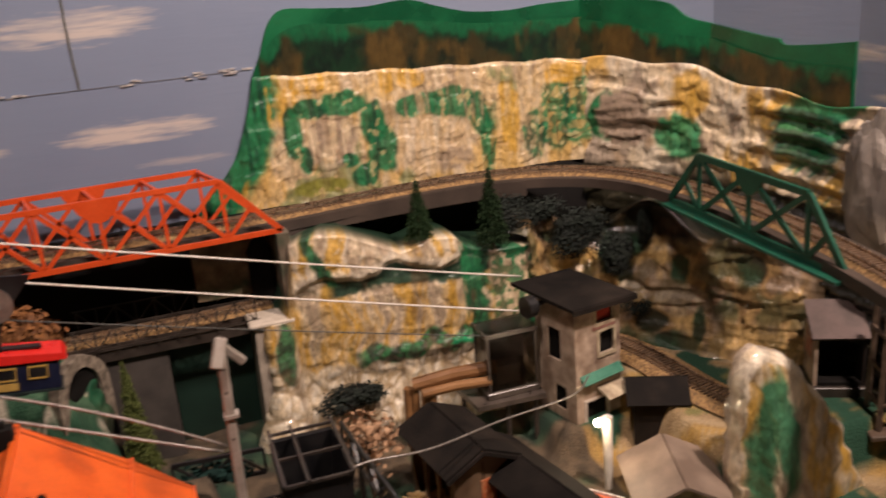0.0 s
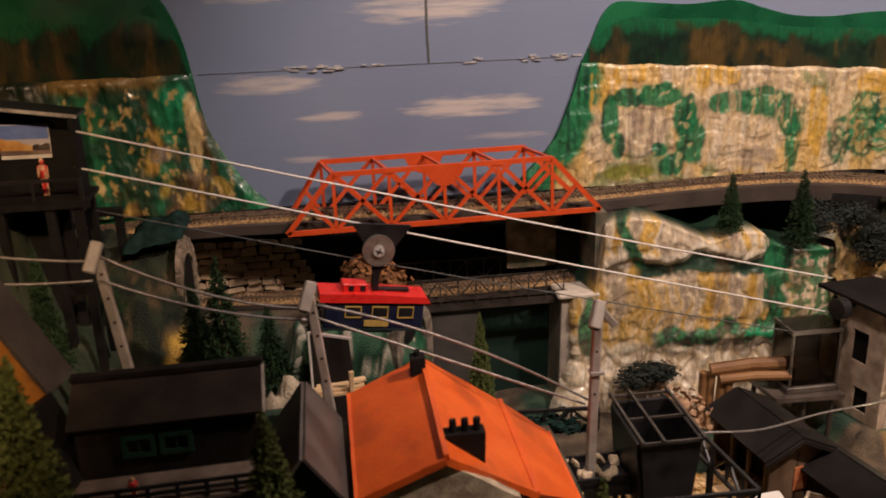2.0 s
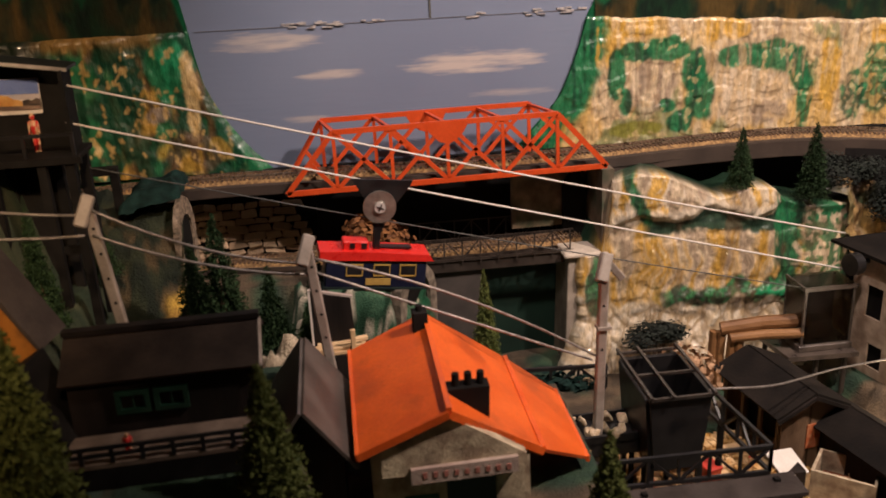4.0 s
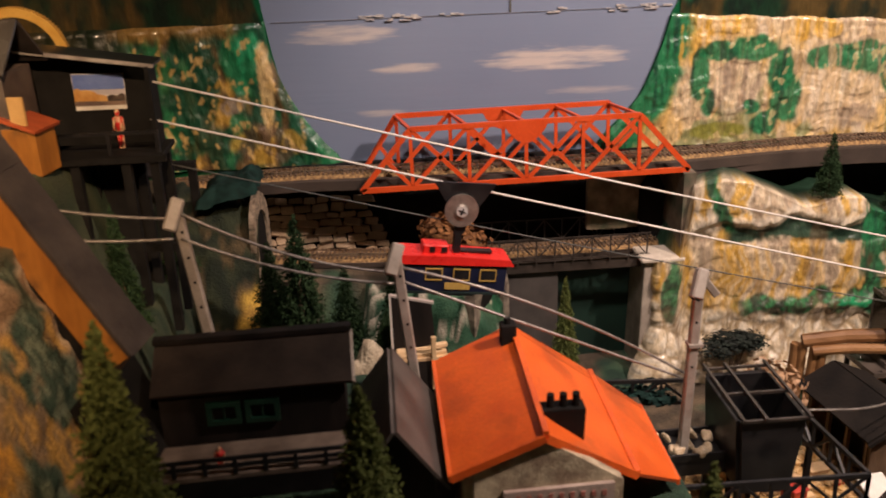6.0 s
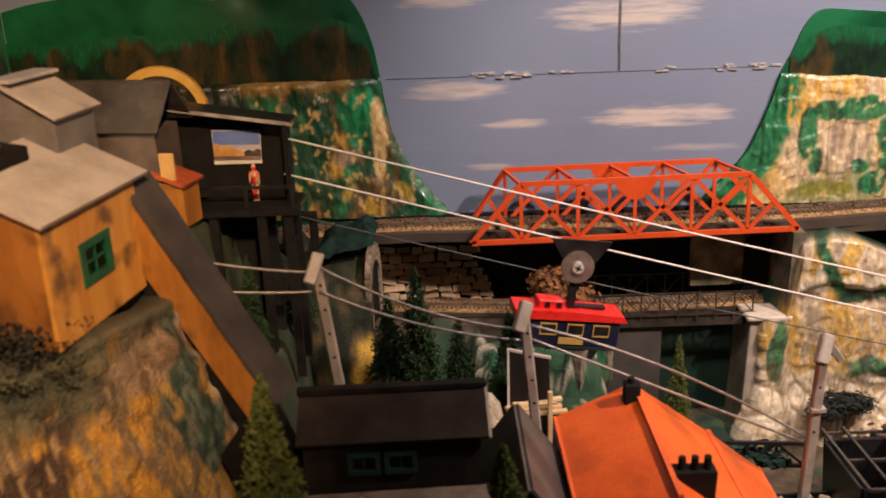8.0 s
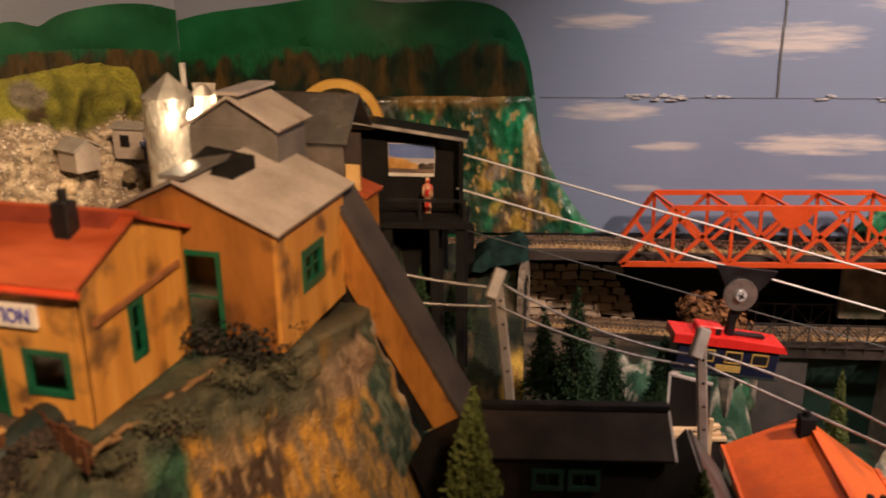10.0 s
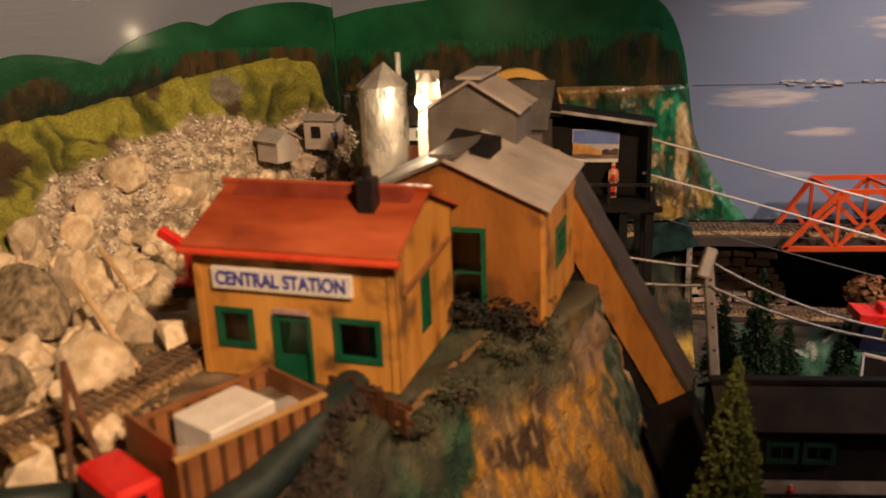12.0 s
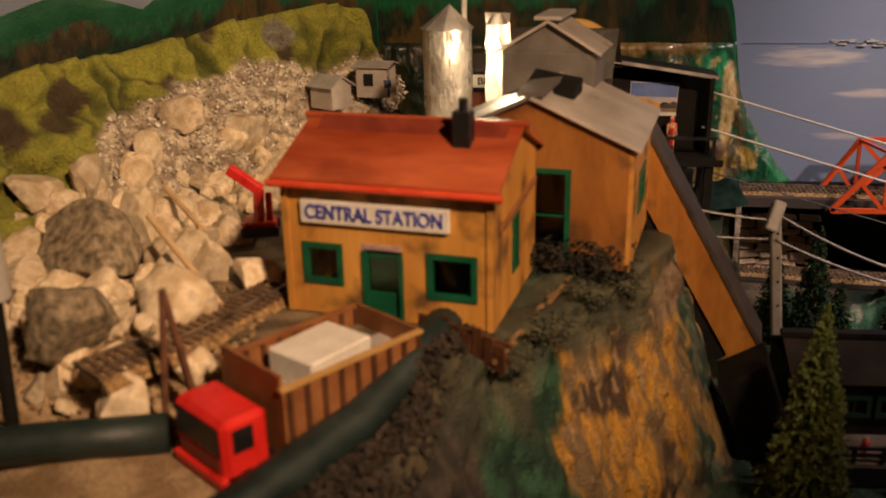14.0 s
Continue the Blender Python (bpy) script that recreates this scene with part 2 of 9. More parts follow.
def sky_paint(name, clouds):
    """Grey-blue gloss paint with brushed streaky clouds (x, z, half length, half height, strength)."""
    m, n, l, b = nodes_of(name)
    tc, sep = n.new("ShaderNodeTexCoord"), n.new("ShaderNodeSeparateXYZ")
    l.new(tc.outputs["Object"], sep.inputs[0])

    def mth(op, a, c=None):
        k = n.new("ShaderNodeMath")
        k.operation = op
        for i, v in enumerate((a, c)):
            if v is None:
                continue
            if isinstance(v, (int, float)):
                k.inputs[i].default_value = v
            else:
                l.new(v, k.inputs[i])
        return k.outputs[0]

    mp = n.new("ShaderNodeMapping")
    mp.inputs["Scale"].default_value = (1, 1, 9)
    l.new(tc.outputs["Object"], mp.inputs["Vector"])
    streak = n.new("ShaderNodeTexNoise")
    streak.inputs["Scale"].default_value, streak.inputs["Detail"].default_value = 22, 6
    l.new(mp.outputs[0], streak.inputs["Vector"])
    wob = mth("MULTIPLY", mth("SUBTRACT", streak.outputs["Fac"], 0.5), 2.6)
    total = None
    for cx, cz, a, h, s in clouds:
        dx = mth("POWER", mth("ABSOLUTE", mth("DIVIDE", mth("SUBTRACT", sep.outputs[0], cx), a)), 2.0)
        dz = mth("POWER", mth("ABSOLUTE", mth("DIVIDE", mth("SUBTRACT", sep.outputs[2], cz), h)), 2.0)
        k = mth("SUBTRACT", mth("ADD", 1.0, wob), mth("ADD", dx, dz))
        k = mth("MULTIPLY", mth("MINIMUM", mth("MAXIMUM", k, 0.0), 1.0), s)
        total = k if total is None else mth("MAXIMUM", total, k)
    base = n.new("ShaderNodeTexNoise")
    base.inputs["Scale"].default_value, base.inputs["Detail"].default_value = 5, 4
    l.new(tc.outputs["Object"], base.inputs["Vector"])
    ramp = n.new("ShaderNodeValToRGB")
    ramp.color_ramp.elements[0].color, ramp.color_ramp.elements[1].color = (0.15, 0.19, 0.28, 1), (0.22, 0.255, 0.335, 1)
    l.new(base.outputs["Fac"], ramp.inputs[0])
    mix = n.new("ShaderNodeMix")
    mix.data_type = "RGBA"
    l.new(total, mix.inputs["Factor"])
    l.new(ramp.outputs[0], mix.inputs["A"])
    mix.inputs["B"].default_value = (0.52, 0.46, 0.42, 1)
    l.new(mix.outputs["Result"], b.inputs["Base Color"])
    b.inputs["Roughness"].default_value = 0.42
    b.inputs["Coat Weight"].default_value, b.inputs["Coat Roughness"].default_value = 0.25, 0.12
    bp = n.new("ShaderNodeBump")
    bp.inputs["Strength"].default_value, bp.inputs["Distance"].default_value = 0.12, 0.002
    l.new(streak.outputs["Fac"], bp.inputs["Height"])
    l.new(bp.outputs[0], b.inputs["Normal"])
    return m


SKY = sky_paint("sky_paint", [(-0.01, 0.446, 0.07, 0.013, 0.85), (0.06, 0.401, 0.045, 0.007, 0.8), (0.25, 0.406, 0.10, 0.017, 0.95), (-0.02, 0.556, 0.06, 0.012, 0.7),
                              (0.20, 0.535, 0.10, 0.022, 0.9), (0.33, 0.575, 0.05, 0.008, 0.6), (0.03, 0.345, 0.035, 0.006, 0.6), (0.30, 0.362, 0.06, 0.006, 0.5), (0.05, 0.585, 0.06, 0.008, 0.6)])
HILL_GREEN = surface("hill_green_paint", (0.004, 0.060, 0.024), (0.008, 0.12, 0.045), 14, 0.3, 0, 0.15, fine=240, coat=0.3)
CLIFF = pigmented("painted_plaster_rock", 0.38, 0.8, 190, 0.7, (1, 1, 0.5))
TERRAIN = pigmented("scenic_scatter", 0.9, 0.9, 420)
WOODS = pigmented("brushed_woods_paint", 0.34, 0.25, 210, 0.3, (1, 1, 0.4))
MOSS = pigmented("flock_moss", 0.95, 0.9, 380)
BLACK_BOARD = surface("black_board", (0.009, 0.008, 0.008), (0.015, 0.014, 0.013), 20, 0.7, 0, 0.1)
ORANGE = surface("orange_plastic", (0.54, 0.062, 0.012), (0.62, 0.080, 0.017), 40, 0.38, 0, 0.05, fine=300)
ORANGE_ROOF = surface("orange_roof_plastic", (0.64, 0.095, 0.013), (0.76, 0.13, 0.018), 30, 0.42, 0, 0.15, fine=350, dirt=(0.30, 0.05, 0.012), dirt_amount=0.55, dirt_scale=0.7)
GREEN_STEEL = surface("green_bridge_plastic", (0.006, 0.055, 0.034), (0.011, 0.085, 0.05), 40, 0.35, 0, 0.1)
DARK_STEEL = surface("dark_brown_plastic", (0.024, 0.019, 0.016), (0.05, 0.04, 0.033), 50, 0.35, 0, 0.1)
BLACK_PLASTIC = surface("black_plastic", (0.006, 0.006, 0.007), (0.015, 0.014, 0.014), 60, 0.4, 0, 0.1)
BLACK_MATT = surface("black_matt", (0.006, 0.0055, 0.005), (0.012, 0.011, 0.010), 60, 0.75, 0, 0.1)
FASCIA = surface("brown_fascia", (0.032, 0.022, 0.016), (0.058, 0.040, 0.029), 25, 0.7, 0, 0.2, dirt=(0.05, 0.04, 0.035))
BALLAST = surface("cork_ballast", (0.13, 0.072, 0.030), (0.44, 0.27, 0.11), 300, 0.9, 0, 0.9, fine=900, dirt=(0.06, 0.04, 0.03), dirt_amount=0.5)
SLEEPER = surface("sleeper_brown", (0.07, 0.042, 0.024), (0.15, 0.092, 0.052), 200, 0.75, 0, 0.2, vary=0.25)
RAIL = surface("nickel_rail", (0.42, 0.33, 0.25), (0.62, 0.50, 0.38), 150, 0.28, 0.9, 0.1, dirt=(0.08, 0.05, 0.03), dirt_amount=0.7)
GREY_MAST = surface("grey_mast_plastic", (0.25, 0.215, 0.18), (0.37, 0.325, 0.28), 60, 0.42, 0, 0.1, dirt=(0.13, 0.11, 0.085), coat=0.3)
WIRE = surface("steel_wire", (0.20, 0.18, 0.165), (0.32, 0.295, 0.27), 200, 0.42, 0.6, 0.0)
CORD = surface("white_cord", (0.62, 0.57, 0.5), (0.72, 0.68, 0.62), 900, 0.85, 0, 0.3)
YELLOW_WOOD = surface("ochre_boards", (0.43, 0.185, 0.032), (0.60, 0.30, 0.065), 34, 0.55, 0, 0.35, stretch=(1, 1, 0.15), fine=260, dirt=(0.085, 0.045, 0.020), dirt_amount=0.85, vary=0.08, dirt_scale=1.1)
STAINED_WOOD = surface("stained_ochre_boards", (0.22, 0.080, 0.013), (0.38, 0.155, 0.027), 30, 0.5, 0, 0.3, stretch=(1, 1, 0.3), fine=240, dirt=(0.05, 0.028, 0.014), dirt_amount=0.9, dirt_scale=0.8)
GREEN_TRIM = surface("green_window_trim", (0.004, 0.06, 0.03), (0.008, 0.095, 0.045), 80, 0.35, 0, 0.1)
RED_ROOF = surface("red_roof", (0.24, 0.038, 0.012), (0.46, 0.110, 0.042), 26, 0.36, 0, 0.2, stretch=(0.3, 1, 1), fine=200, dirt=(0.09, 0.022, 0.012), dirt_amount=0.7)
GREY_ROOF = surface("grey_roof_card", (0.34, 0.295, 0.255), (0.52, 0.46, 0.41), 26, 0.3, 0, 0.12, fine=300, coat=0.6, dirt=(0.12, 0.10, 0.09))
DARK_ROOF = surface("dark_roof_card", (0.034, 0.028, 0.025), (0.065, 0.054, 0.048), 30, 0.55, 0, 0.2, fine=300, dirt=(0.025, 0.02, 0.02))
SHED_WALL = surface("dark_shed_boards", (0.009, 0.008, 0.007), (0.022, 0.017, 0.015), 40, 0.6, 0, 0.2, stretch=(1, 1, 0.2), fine=260)
STONE_WALL = surface("weathered_stone_wall", (0.28, 0.208, 0.14), (0.6, 0.512, 0.35), 70, 0.7, 0, 0.4, dirt=(0.07, 0.05, 0.04), dirt_amount=0.6)
TOWER_WALL = surface("weathered_grey_wall", (0.27, 0.19, 0.135), (0.56, 0.44, 0.34), 45, 0.6, 0, 0.35, dirt=(0.085, 0.045, 0.03), dirt_amount=0.9)
LIMESTONE = surface("limestone", (0.46, 0.34, 0.20), (0.76, 0.64, 0.46), 1.8, 0.75, 0, 0.25, fine=11, dirt=(0.20, 0.13, 0.075), dirt_amount=0.75, vary=0.25, dirt_scale=0.9)
DARK_STONE = surface("lichen_stone", (0.075, 0.056, 0.032), (0.36, 0.28, 0.18), 6.0, 0.85, 0, 0.9, fine=26, spread=(0.32, 0.70), vary=0.2)
BRICK_STONE = surface("retaining_stone", (0.272, 0.187, 0.119), (0.612, 0.442, 0.272), 60, 0.8, 0, 0.4, vary=0.3)
CONIFER = surface("conifer_needles", (0.010, 0.026, 0.011), (0.032, 0.060, 0.022), 90, 0.8, 0, 0.2, vary=0.2)
# Lighter needles, raised further to stand in for missing lamp light.
CONIFER_LIFTED = surface("conifer_needles_lifted", (0.066, 0.088, 0.023), (0.16, 0.19, 0.056), 90, 0.8, 0, 0.2, vary=0.2)
FOLIAGE_DARK = surface("dark_foliage", (0.006, 0.022, 0.014), (0.015, 0.045, 0.025), 90, 0.85, 0, 0.3)
FOLIAGE_BLACK = surface("blackish_foliage", (0.004, 0.007, 0.005), (0.010, 0.017, 0.011), 90, 0.9, 0, 0.3)
FOLIAGE_RUST = surface("rust_foliage", (0.09, 0.034, 0.010), (0.26, 0.105, 0.028), 120, 0.85, 0, 0.4)
FOLIAGE_TAN = surface("tan_foliage", (0.30, 0.17, 0.09), (0.45, 0.28, 0.16), 120, 0.8, 0, 0.3)
BARK = surface("bark", (0.05, 0.03, 0.018), (0.12, 0.075, 0.045), 150, 0.85, 0, 0.5)
LOG = surface("log_wood", (0.15, 0.066, 0.022), (0.28, 0.14, 0.052), 60, 0.6, 0, 0.4, stretch=(0.3, 0.3, 1))
PALE_WOOD = surface("pale_wood", (0.55, 0.36, 0.18), (0.68, 0.48, 0.27), 60, 0.6, 0, 0.2, stretch=(0.2, 1, 1))
RED_PLASTIC = surface("red_plastic", (0.58, 0.018, 0.014), (0.70, 0.030, 0.022), 60, 0.3, 0, 0.05)
NAVY_PLASTIC = surface("navy_plastic", (0.006, 0.008, 0.022), (0.010, 0.013, 0.034), 60, 0.35, 0, 0.05)
GOLD_PAINT = surface("gold_paint", (0.42, 0.26, 0.06), (0.5, 0.33, 0.09), 120, 0.45, 0.2, 0.05)
ZINC = surface("zinc_washer", (0.40, 0.37, 0.33), (0.52, 0.49, 0.44), 120, 0.35, 0.85, 0.1)
SCREW = surface("bright_screw", (0.55, 0.53, 0.50), (0.68, 0.66, 0.62), 120, 0.3, 0.35, 0.05)
BROWN_PLASTIC = surface("brown_truck_bed", (0.20, 0.075, 0.026), (0.30, 0.125, 0.045), 60, 0.45, 0, 0.1, dirt=(0.06, 0.025, 0.012))
DARK_STAKE = surface("dark_brown_stake", (0.05, 0.02, 0.009), (0.10, 0.04, 0.017), 60, 0.5)
TAN_EDGE = surface("tan_edge", (0.42, 0.24, 0.08), (0.5, 0.3, 0.11), 60, 0.5, 0, 0.1)
WHITE_CARD = surface("white_card", (0.62, 0.58, 0.52), (0.72, 0.69, 0.63), 60, 0.6, 0, 0.1, dirt=(0.4, 0.34, 0.28), dirt_amount=0.4)
SIGN_BLUE = surface("sign_blue", (0.035, 0.045, 0.30), (0.06, 0.07, 0.38), 80, 0.5, 0, 0.0)
SIGN_RED = surface("sign_red", (0.42, 0.03, 0.02), (0.5, 0.05, 0.03), 80, 0.5, 0, 0.0)
SILO = surface("crinkled_silver_film", (0.24, 0.22, 0.195), (0.50, 0.46, 0.41), 60, 0.28, 0.6, 1.6, stretch=(1, 1, 0.5), fine=170)
CORRUGATED = surface("pale_corrugated", (0.30, 0.28, 0.25), (0.42, 0.39, 0.35), 60, 0.5, 0, 0.15)
COG_YELLOW = surface("yellow_cog_plastic", (0.52, 0.30, 0.06), (0.60, 0.37, 0.09), 60, 0.4, 0, 0.05)
TEAL_PIPE = surface("teal_grey_tube", (0.0078, 0.0156, 0.0149), (0.0169, 0.0292, 0.0273), 60, 0.5, 0, 0.2)
DARK_FLOCK = surface("dark_green_flock", (0.004, 0.013, 0.011), (0.010, 0.030, 0.025), 90, 0.9, 0, 0.5)
FIGURE = surface("painted_figure", (0.50, 0.02, 0.015), (0.55, 0.36, 0.20), 130, 0.6, 0, 0.0, spread=(0.46, 0.54))
FIGURE_BLUE = surface("painted_figure_blue", (0.03, 0.05, 0.12), (0.08, 0.10, 0.2), 300, 0.6, 0, 0.0)
SMOKED = glass("smoked_glazing", (0.35, 0.31, 0.28), 0.12)
CLEAR = glass("clear_glazing", (0.75, 0.78, 0.75), 0.05)
ROOM_WALL = surface("room_wall_paint", (0.56, 0.44, 0.34), (0.64, 0.52, 0.42), 6, 0.8, 0, 0.1)
BULB = glowing("lit_bulb", (1.0, 0.78, 0.5), 60.0)
POSTER_SKY = surface("poster_sky", (0.10, 0.16, 0.42), (0.20, 0.28, 0.55), 25, 0.4, 0, 0.0)
POSTER_LAND = surface("poster_land", (0.42, 0.20, 0.05), (0.62, 0.38, 0.14), 70, 0.4, 0, 0.0)
YARD_ROOF = surface("tarred_roof_card", (0.006, 0.005, 0.0045), (0.014, 0.011, 0.009), 30, 0.82, 0, 0.25, fine=300, dirt=(0.035, 0.026, 0.02), dirt_amount=0.5)

for dull in (BLACK_MATT, BLACK_BOARD, YARD_ROOF, SHED_WALL, DARK_ROOF, DARK_FLOCK, FOLIAGE_DARK, CONIFER, CONIFER_LIFTED):
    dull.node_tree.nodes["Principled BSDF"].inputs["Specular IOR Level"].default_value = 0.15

# ---- the room and the painted backdrop ----
BACK = 1.115            # the backdrop's face
SEAM = 0.463            # joint between the lower and the upper boards


def plan_wall(name, a, b, z0, z1, material, label, category="backdrop", thick=0.02):
    a, b = Vector((*a, 0)), Vector((*b, 0))
    d = (b - a)
    ob = part(name, box(0, d.length, 0, thick, z0, z1), material)
    ob.matrix_world = pose(a.x, a.y, 0, 0, 0, math.degrees(math.atan2(d.y, d.x)))
    return structure(ob, label, category)


lower_sky = part("backdrop", box(-0.57, 0.86, BACK, BACK + 0.02, -0.1, SEAM), SKY)
structure(lower_sky, "grey-blue painted sky board with brushed pale clouds", "backdrop")
upper_sky = part("backdrop", box(-0.57, 0.86, BACK + 0.001, BACK + 0.02, SEAM, 1.9), SKY)
structure(upper_sky, "upper grey-blue painted sky board with brushed clouds", "backdrop")
plan_wall("backdrop", (-1.35, 0.51), (-0.57, BACK), -0.1, 1.9, SKY, "grey-blue painted sky board turned towards the room")
plan_wall("backdrop", (0.855, BACK), (0.955, 0.95), -0.1, 0.56, SKY, "grey-blue painted sky board in the corner")
plan_wall("backdrop", (0.955, 0.95), (1.0, 0.75), -0.1, 0.56, SKY, "grey-blue painted sky board beside the green bridge")
plan_wall("backdrop", (1.0, 0.75), (1.02, 0.45), -0.1, 0.56, SKY, "grey-blue painted sky board at the layout's end")
# Unseen room shell; its paint is raised in tone to bounce more light.
plan_wall("wall_north", (0.88, 1.137), (1.92, 1.137), -0.9, 1.9, ROOM_WALL, "plain unseen room wall", "wall")
plan_wall("wall_east", (1.9, 1.13), (1.9, -1.8), -0.9, 1.9, ROOM_WALL, "plain unseen room wall", "wall")
plan_wall("wall_south", (1.9, -1.8), (-1.6, -1.8), -0.9, 1.9, ROOM_WALL, "plain unseen room wall", "wall")
plan_wall("wall_west", (-1.6, -1.8), (-1.6, 0.7), -0.9, 1.9, ROOM_WALL, "plain unseen room wall", "wall")
structure(part("ceiling", box(-1.7, 2.0, -1.9, 1.2, 1.9, 1.95), ROOM_WALL), "plain unseen room ceiling", "ceiling")
structure(part("floor", box(-1.7, 2.0, -1.9, 1.2, -0.95, -0.9), ROOM_WALL), "plain unseen room floor", "floor")

# flakes along the board joint, and the upright joint of the upper boards
bm = bmesh.new()
rng = random.Random(5)
for x0, x1, k in ((0.005, 0.075, 26), (0.105, 0.125, 4), (0.24, 0.26, 4), (0.315, 0.39, 16)):
    for _ in range(k):
        x, w = rng.uniform(x0, x1), rng.uniform(0.004, 0.012)
        z = SEAM + rng.uniform(-0.004, 0.003)
        add_box(bm, x, x + w, BACK - rng.uniform(0.001, 0.003), BACK + 0.002, z, z + rng.uniform(0.0008, 0.0025))
structure(part("trim", bm, surface("lifted_paint_flakes", (0.22, 0.22, 0.24), (0.5, 0.46, 0.42), 200, 0.4)), "lifted paint flakes along the board joint", "trim")
bm = bmesh.new()
z = SEAM
while z < 0.9:
    dz = rng.uniform(0.012, 0.03)
    x = 0.194 + rng.uniform(-0.0007, 0.0007)
    add_box(bm, x - 0.0012, x + 0.0012, BACK - 0.0006, BACK + 0.002, z, z + dz)
    z += dz
structure(part("trim", bm, surface("joint_filler", (0.05, 0.05, 0.04), (0.11, 0.11, 0.10), 200, 0.6)), "dark upright joint between sky boards", "trim")
bm = box(-0.10, 0.39, BACK - 0.0008, BACK + 0.002, SEAM - 0.0005, SEAM + 0.0005)
structure(part("trim", bm, surface("joint_line", (0.11, 0.12, 0.15), (0.16, 0.17, 0.2), 200, 0.6)), "thin level joint between sky boards", "trim")


def rounded(pts, step=0.006):
    return [(p.x, p.y) for p in spline(pts, step)]


def woods(x0, x1, top, zb, front, label, m=None):
    """Painted woods below a hill crown: mottled strokes of dark green and autumn brown that fade into the crown's green."""
    line = [(p.x, p.y) for p in spline(top, 0.004)]
    rows, cols = [], []
    for j in range(34):
        row, crow = [], []
        for i in range(int((x1 - x0) / 0.004) + 1):
            x = min(x1, x0 + 0.004 * i)
            t = along(line, x) + 0.006
            z = zb + (t - zb) * j / 33
            a, c, f = fbm(x * 16, z * 14, front * 90, 3), fbm(x * 60, z * 30, 4, 3), fbm(x * 150, z * 50, 8, 2)
            col = lerp3((0.006, 0.026, 0.012), (0.034, 0.028, 0.011), smooth_step(-0.3, 0.3, a + 0.4 * c))
            col = lerp3(col, (0.13, 0.075, 0.018), smooth_step(0.10, 0.65, fbm(x * 55, z * 12, 4, 2) + 0.25 * f + 0.8 * a) * 0.42)
            col = lerp3(col, (0.004, 0.012, 0.008), smooth_step(0.1, 0.4, -c - 0.4 * a) * 0.85)
            col = lerp3((0.006, 0.09, 0.034), col, smooth_step(0.0, 0.014, t - 0.004 - z + 0.014 * c + 0.016 * a))
            row.append((x, front, z))
            crow.append(col)
        rows.append(row)
        cols.append(crow)
    ob = grid_mesh("painted_hill", rows, WOODS, colours=cols)
    if m:
        ob.matrix_world = m
    return structure(ob, label, "painted hill")


def along(table, y):
    for (y0, v0), (y1, v1) in zip(table, table[1:]):
        if y <= y1:
            return v0 + (v1 - v0) * max(0, (y - y0) / (y1 - y0))
    return table[-1][1]


def plate(name, outline, front, material, label, m=None):
    ob = part(name, prism(outline, front, front + 0.004), material)
    if m:
        ob.matrix_world = m
    return structure(ob, label, "painted hill")


# right hill: green crown over a band of dark woods
RIGHT_EDGE = [(0.290, 0.27), (0.318, 0.305), (0.346, 0.334), (0.3635, 0.358), (0.3765, 0.388), (0.388, 0.42), (0.397, 0.453)]
crown_r = rounded(RIGHT_EDGE + [(0.409, 0.476), (0.420, 0.504), (0.429, 0.520), (0.446, 0.531), (0.49, 0.528), (0.546, 0.524), (0.606, 0.527), (0.645, 0.516), (0.69, 0.504), (0.746, 0.500), (0.80, 0.503), (0.858, 0.503)])
plate("painted_hill", crown_r + [(0.858, 0.25), (0.290, 0.25)], BACK - 0.003, HILL_GREEN, "glossy green hill crown painted on the backdrop")
woods(0.408, 0.857, [(0.40, 0.466), (0.412, 0.474), (0.436, 0.496), (0.47, 0.505), (0.52, 0.500), (0.57, 0.499), (0.63, 0.492), (0.70, 0.482), (0.77, 0.478), (0.86, 0.474)], 0.40, BACK - 0.0055, "band of dark autumn woods painted under the hill crown")
# left hill
edge_l = rounded([(-0.03, 0.295), (-0.06, 0.325), (-0.088, 0.372), (-0.10, 0.42), (-0.107, 0.466), (-0.115, 0.51), (-0.132, 0.552), (-0.155, 0.574), (-0.20, 0.583), (-0.28, 0.581), (-0.36, 0.588), (-0.45, 0.578), (-0.52, 0.57), (-0.566, 0.56)])
plate("painted_hill", edge_l + [(-0.566, 0.25), (-0.03, 0.25)], BACK - 0.003, HILL_GREEN, "glossy dark green hill painted beside the sky")
woods(-0.566, -0.109, [(-0.57, 0.517), (-0.5, 0.512), (-0.42, 0.522), (-0.34, 0.517), (-0.28, 0.532), (-0.22, 0.524), (-0.17, 0.534), (-0.13, 0.520), (-0.112, 0.478), (-0.108, 0.462)], 0.44, BACK - 0.0055, "band of autumn woods painted under the hill")
# hills on the turned board (its own x runs from the far end to the corner)
west = pose(-1.35, 0.51, 0, 0, 0, math.degrees(math.atan2(BACK - 0.51, 0.78)))
tops_w = rounded([(0.0, 0.50), (0.2, 0.52), (0.42, 0.50), (0.5, 0.515), (0.551, 0.532), (0.6, 0.545), (0.654, 0.537), (0.684, 0.527), (0.692, 0.529), (0.72, 0.547), (0.785, 0.568), (0.817, 0.562), (0.825, 0.563), (0.85, 0.575), (0.902, 0.583), (0.95, 0.582), (0.9875, 0.573)])
plate("painted_hill", tops_w + [(0.9875, 0.2), (0.0, 0.2)], -0.005, HILL_GREEN, "row of rounded green hills painted on the turned board", west)
woods(0.0, 0.9868, [(0.0, 0.477), (0.2, 0.507), (0.4, 0.482), (0.55, 0.497), (0.62, 0.512), (0.69, 0.508), (0.75, 0.522), (0.85, 0.527), (0.985, 0.517)], 0.36, -0.0075, "autumn woods painted below rounded hills", west)
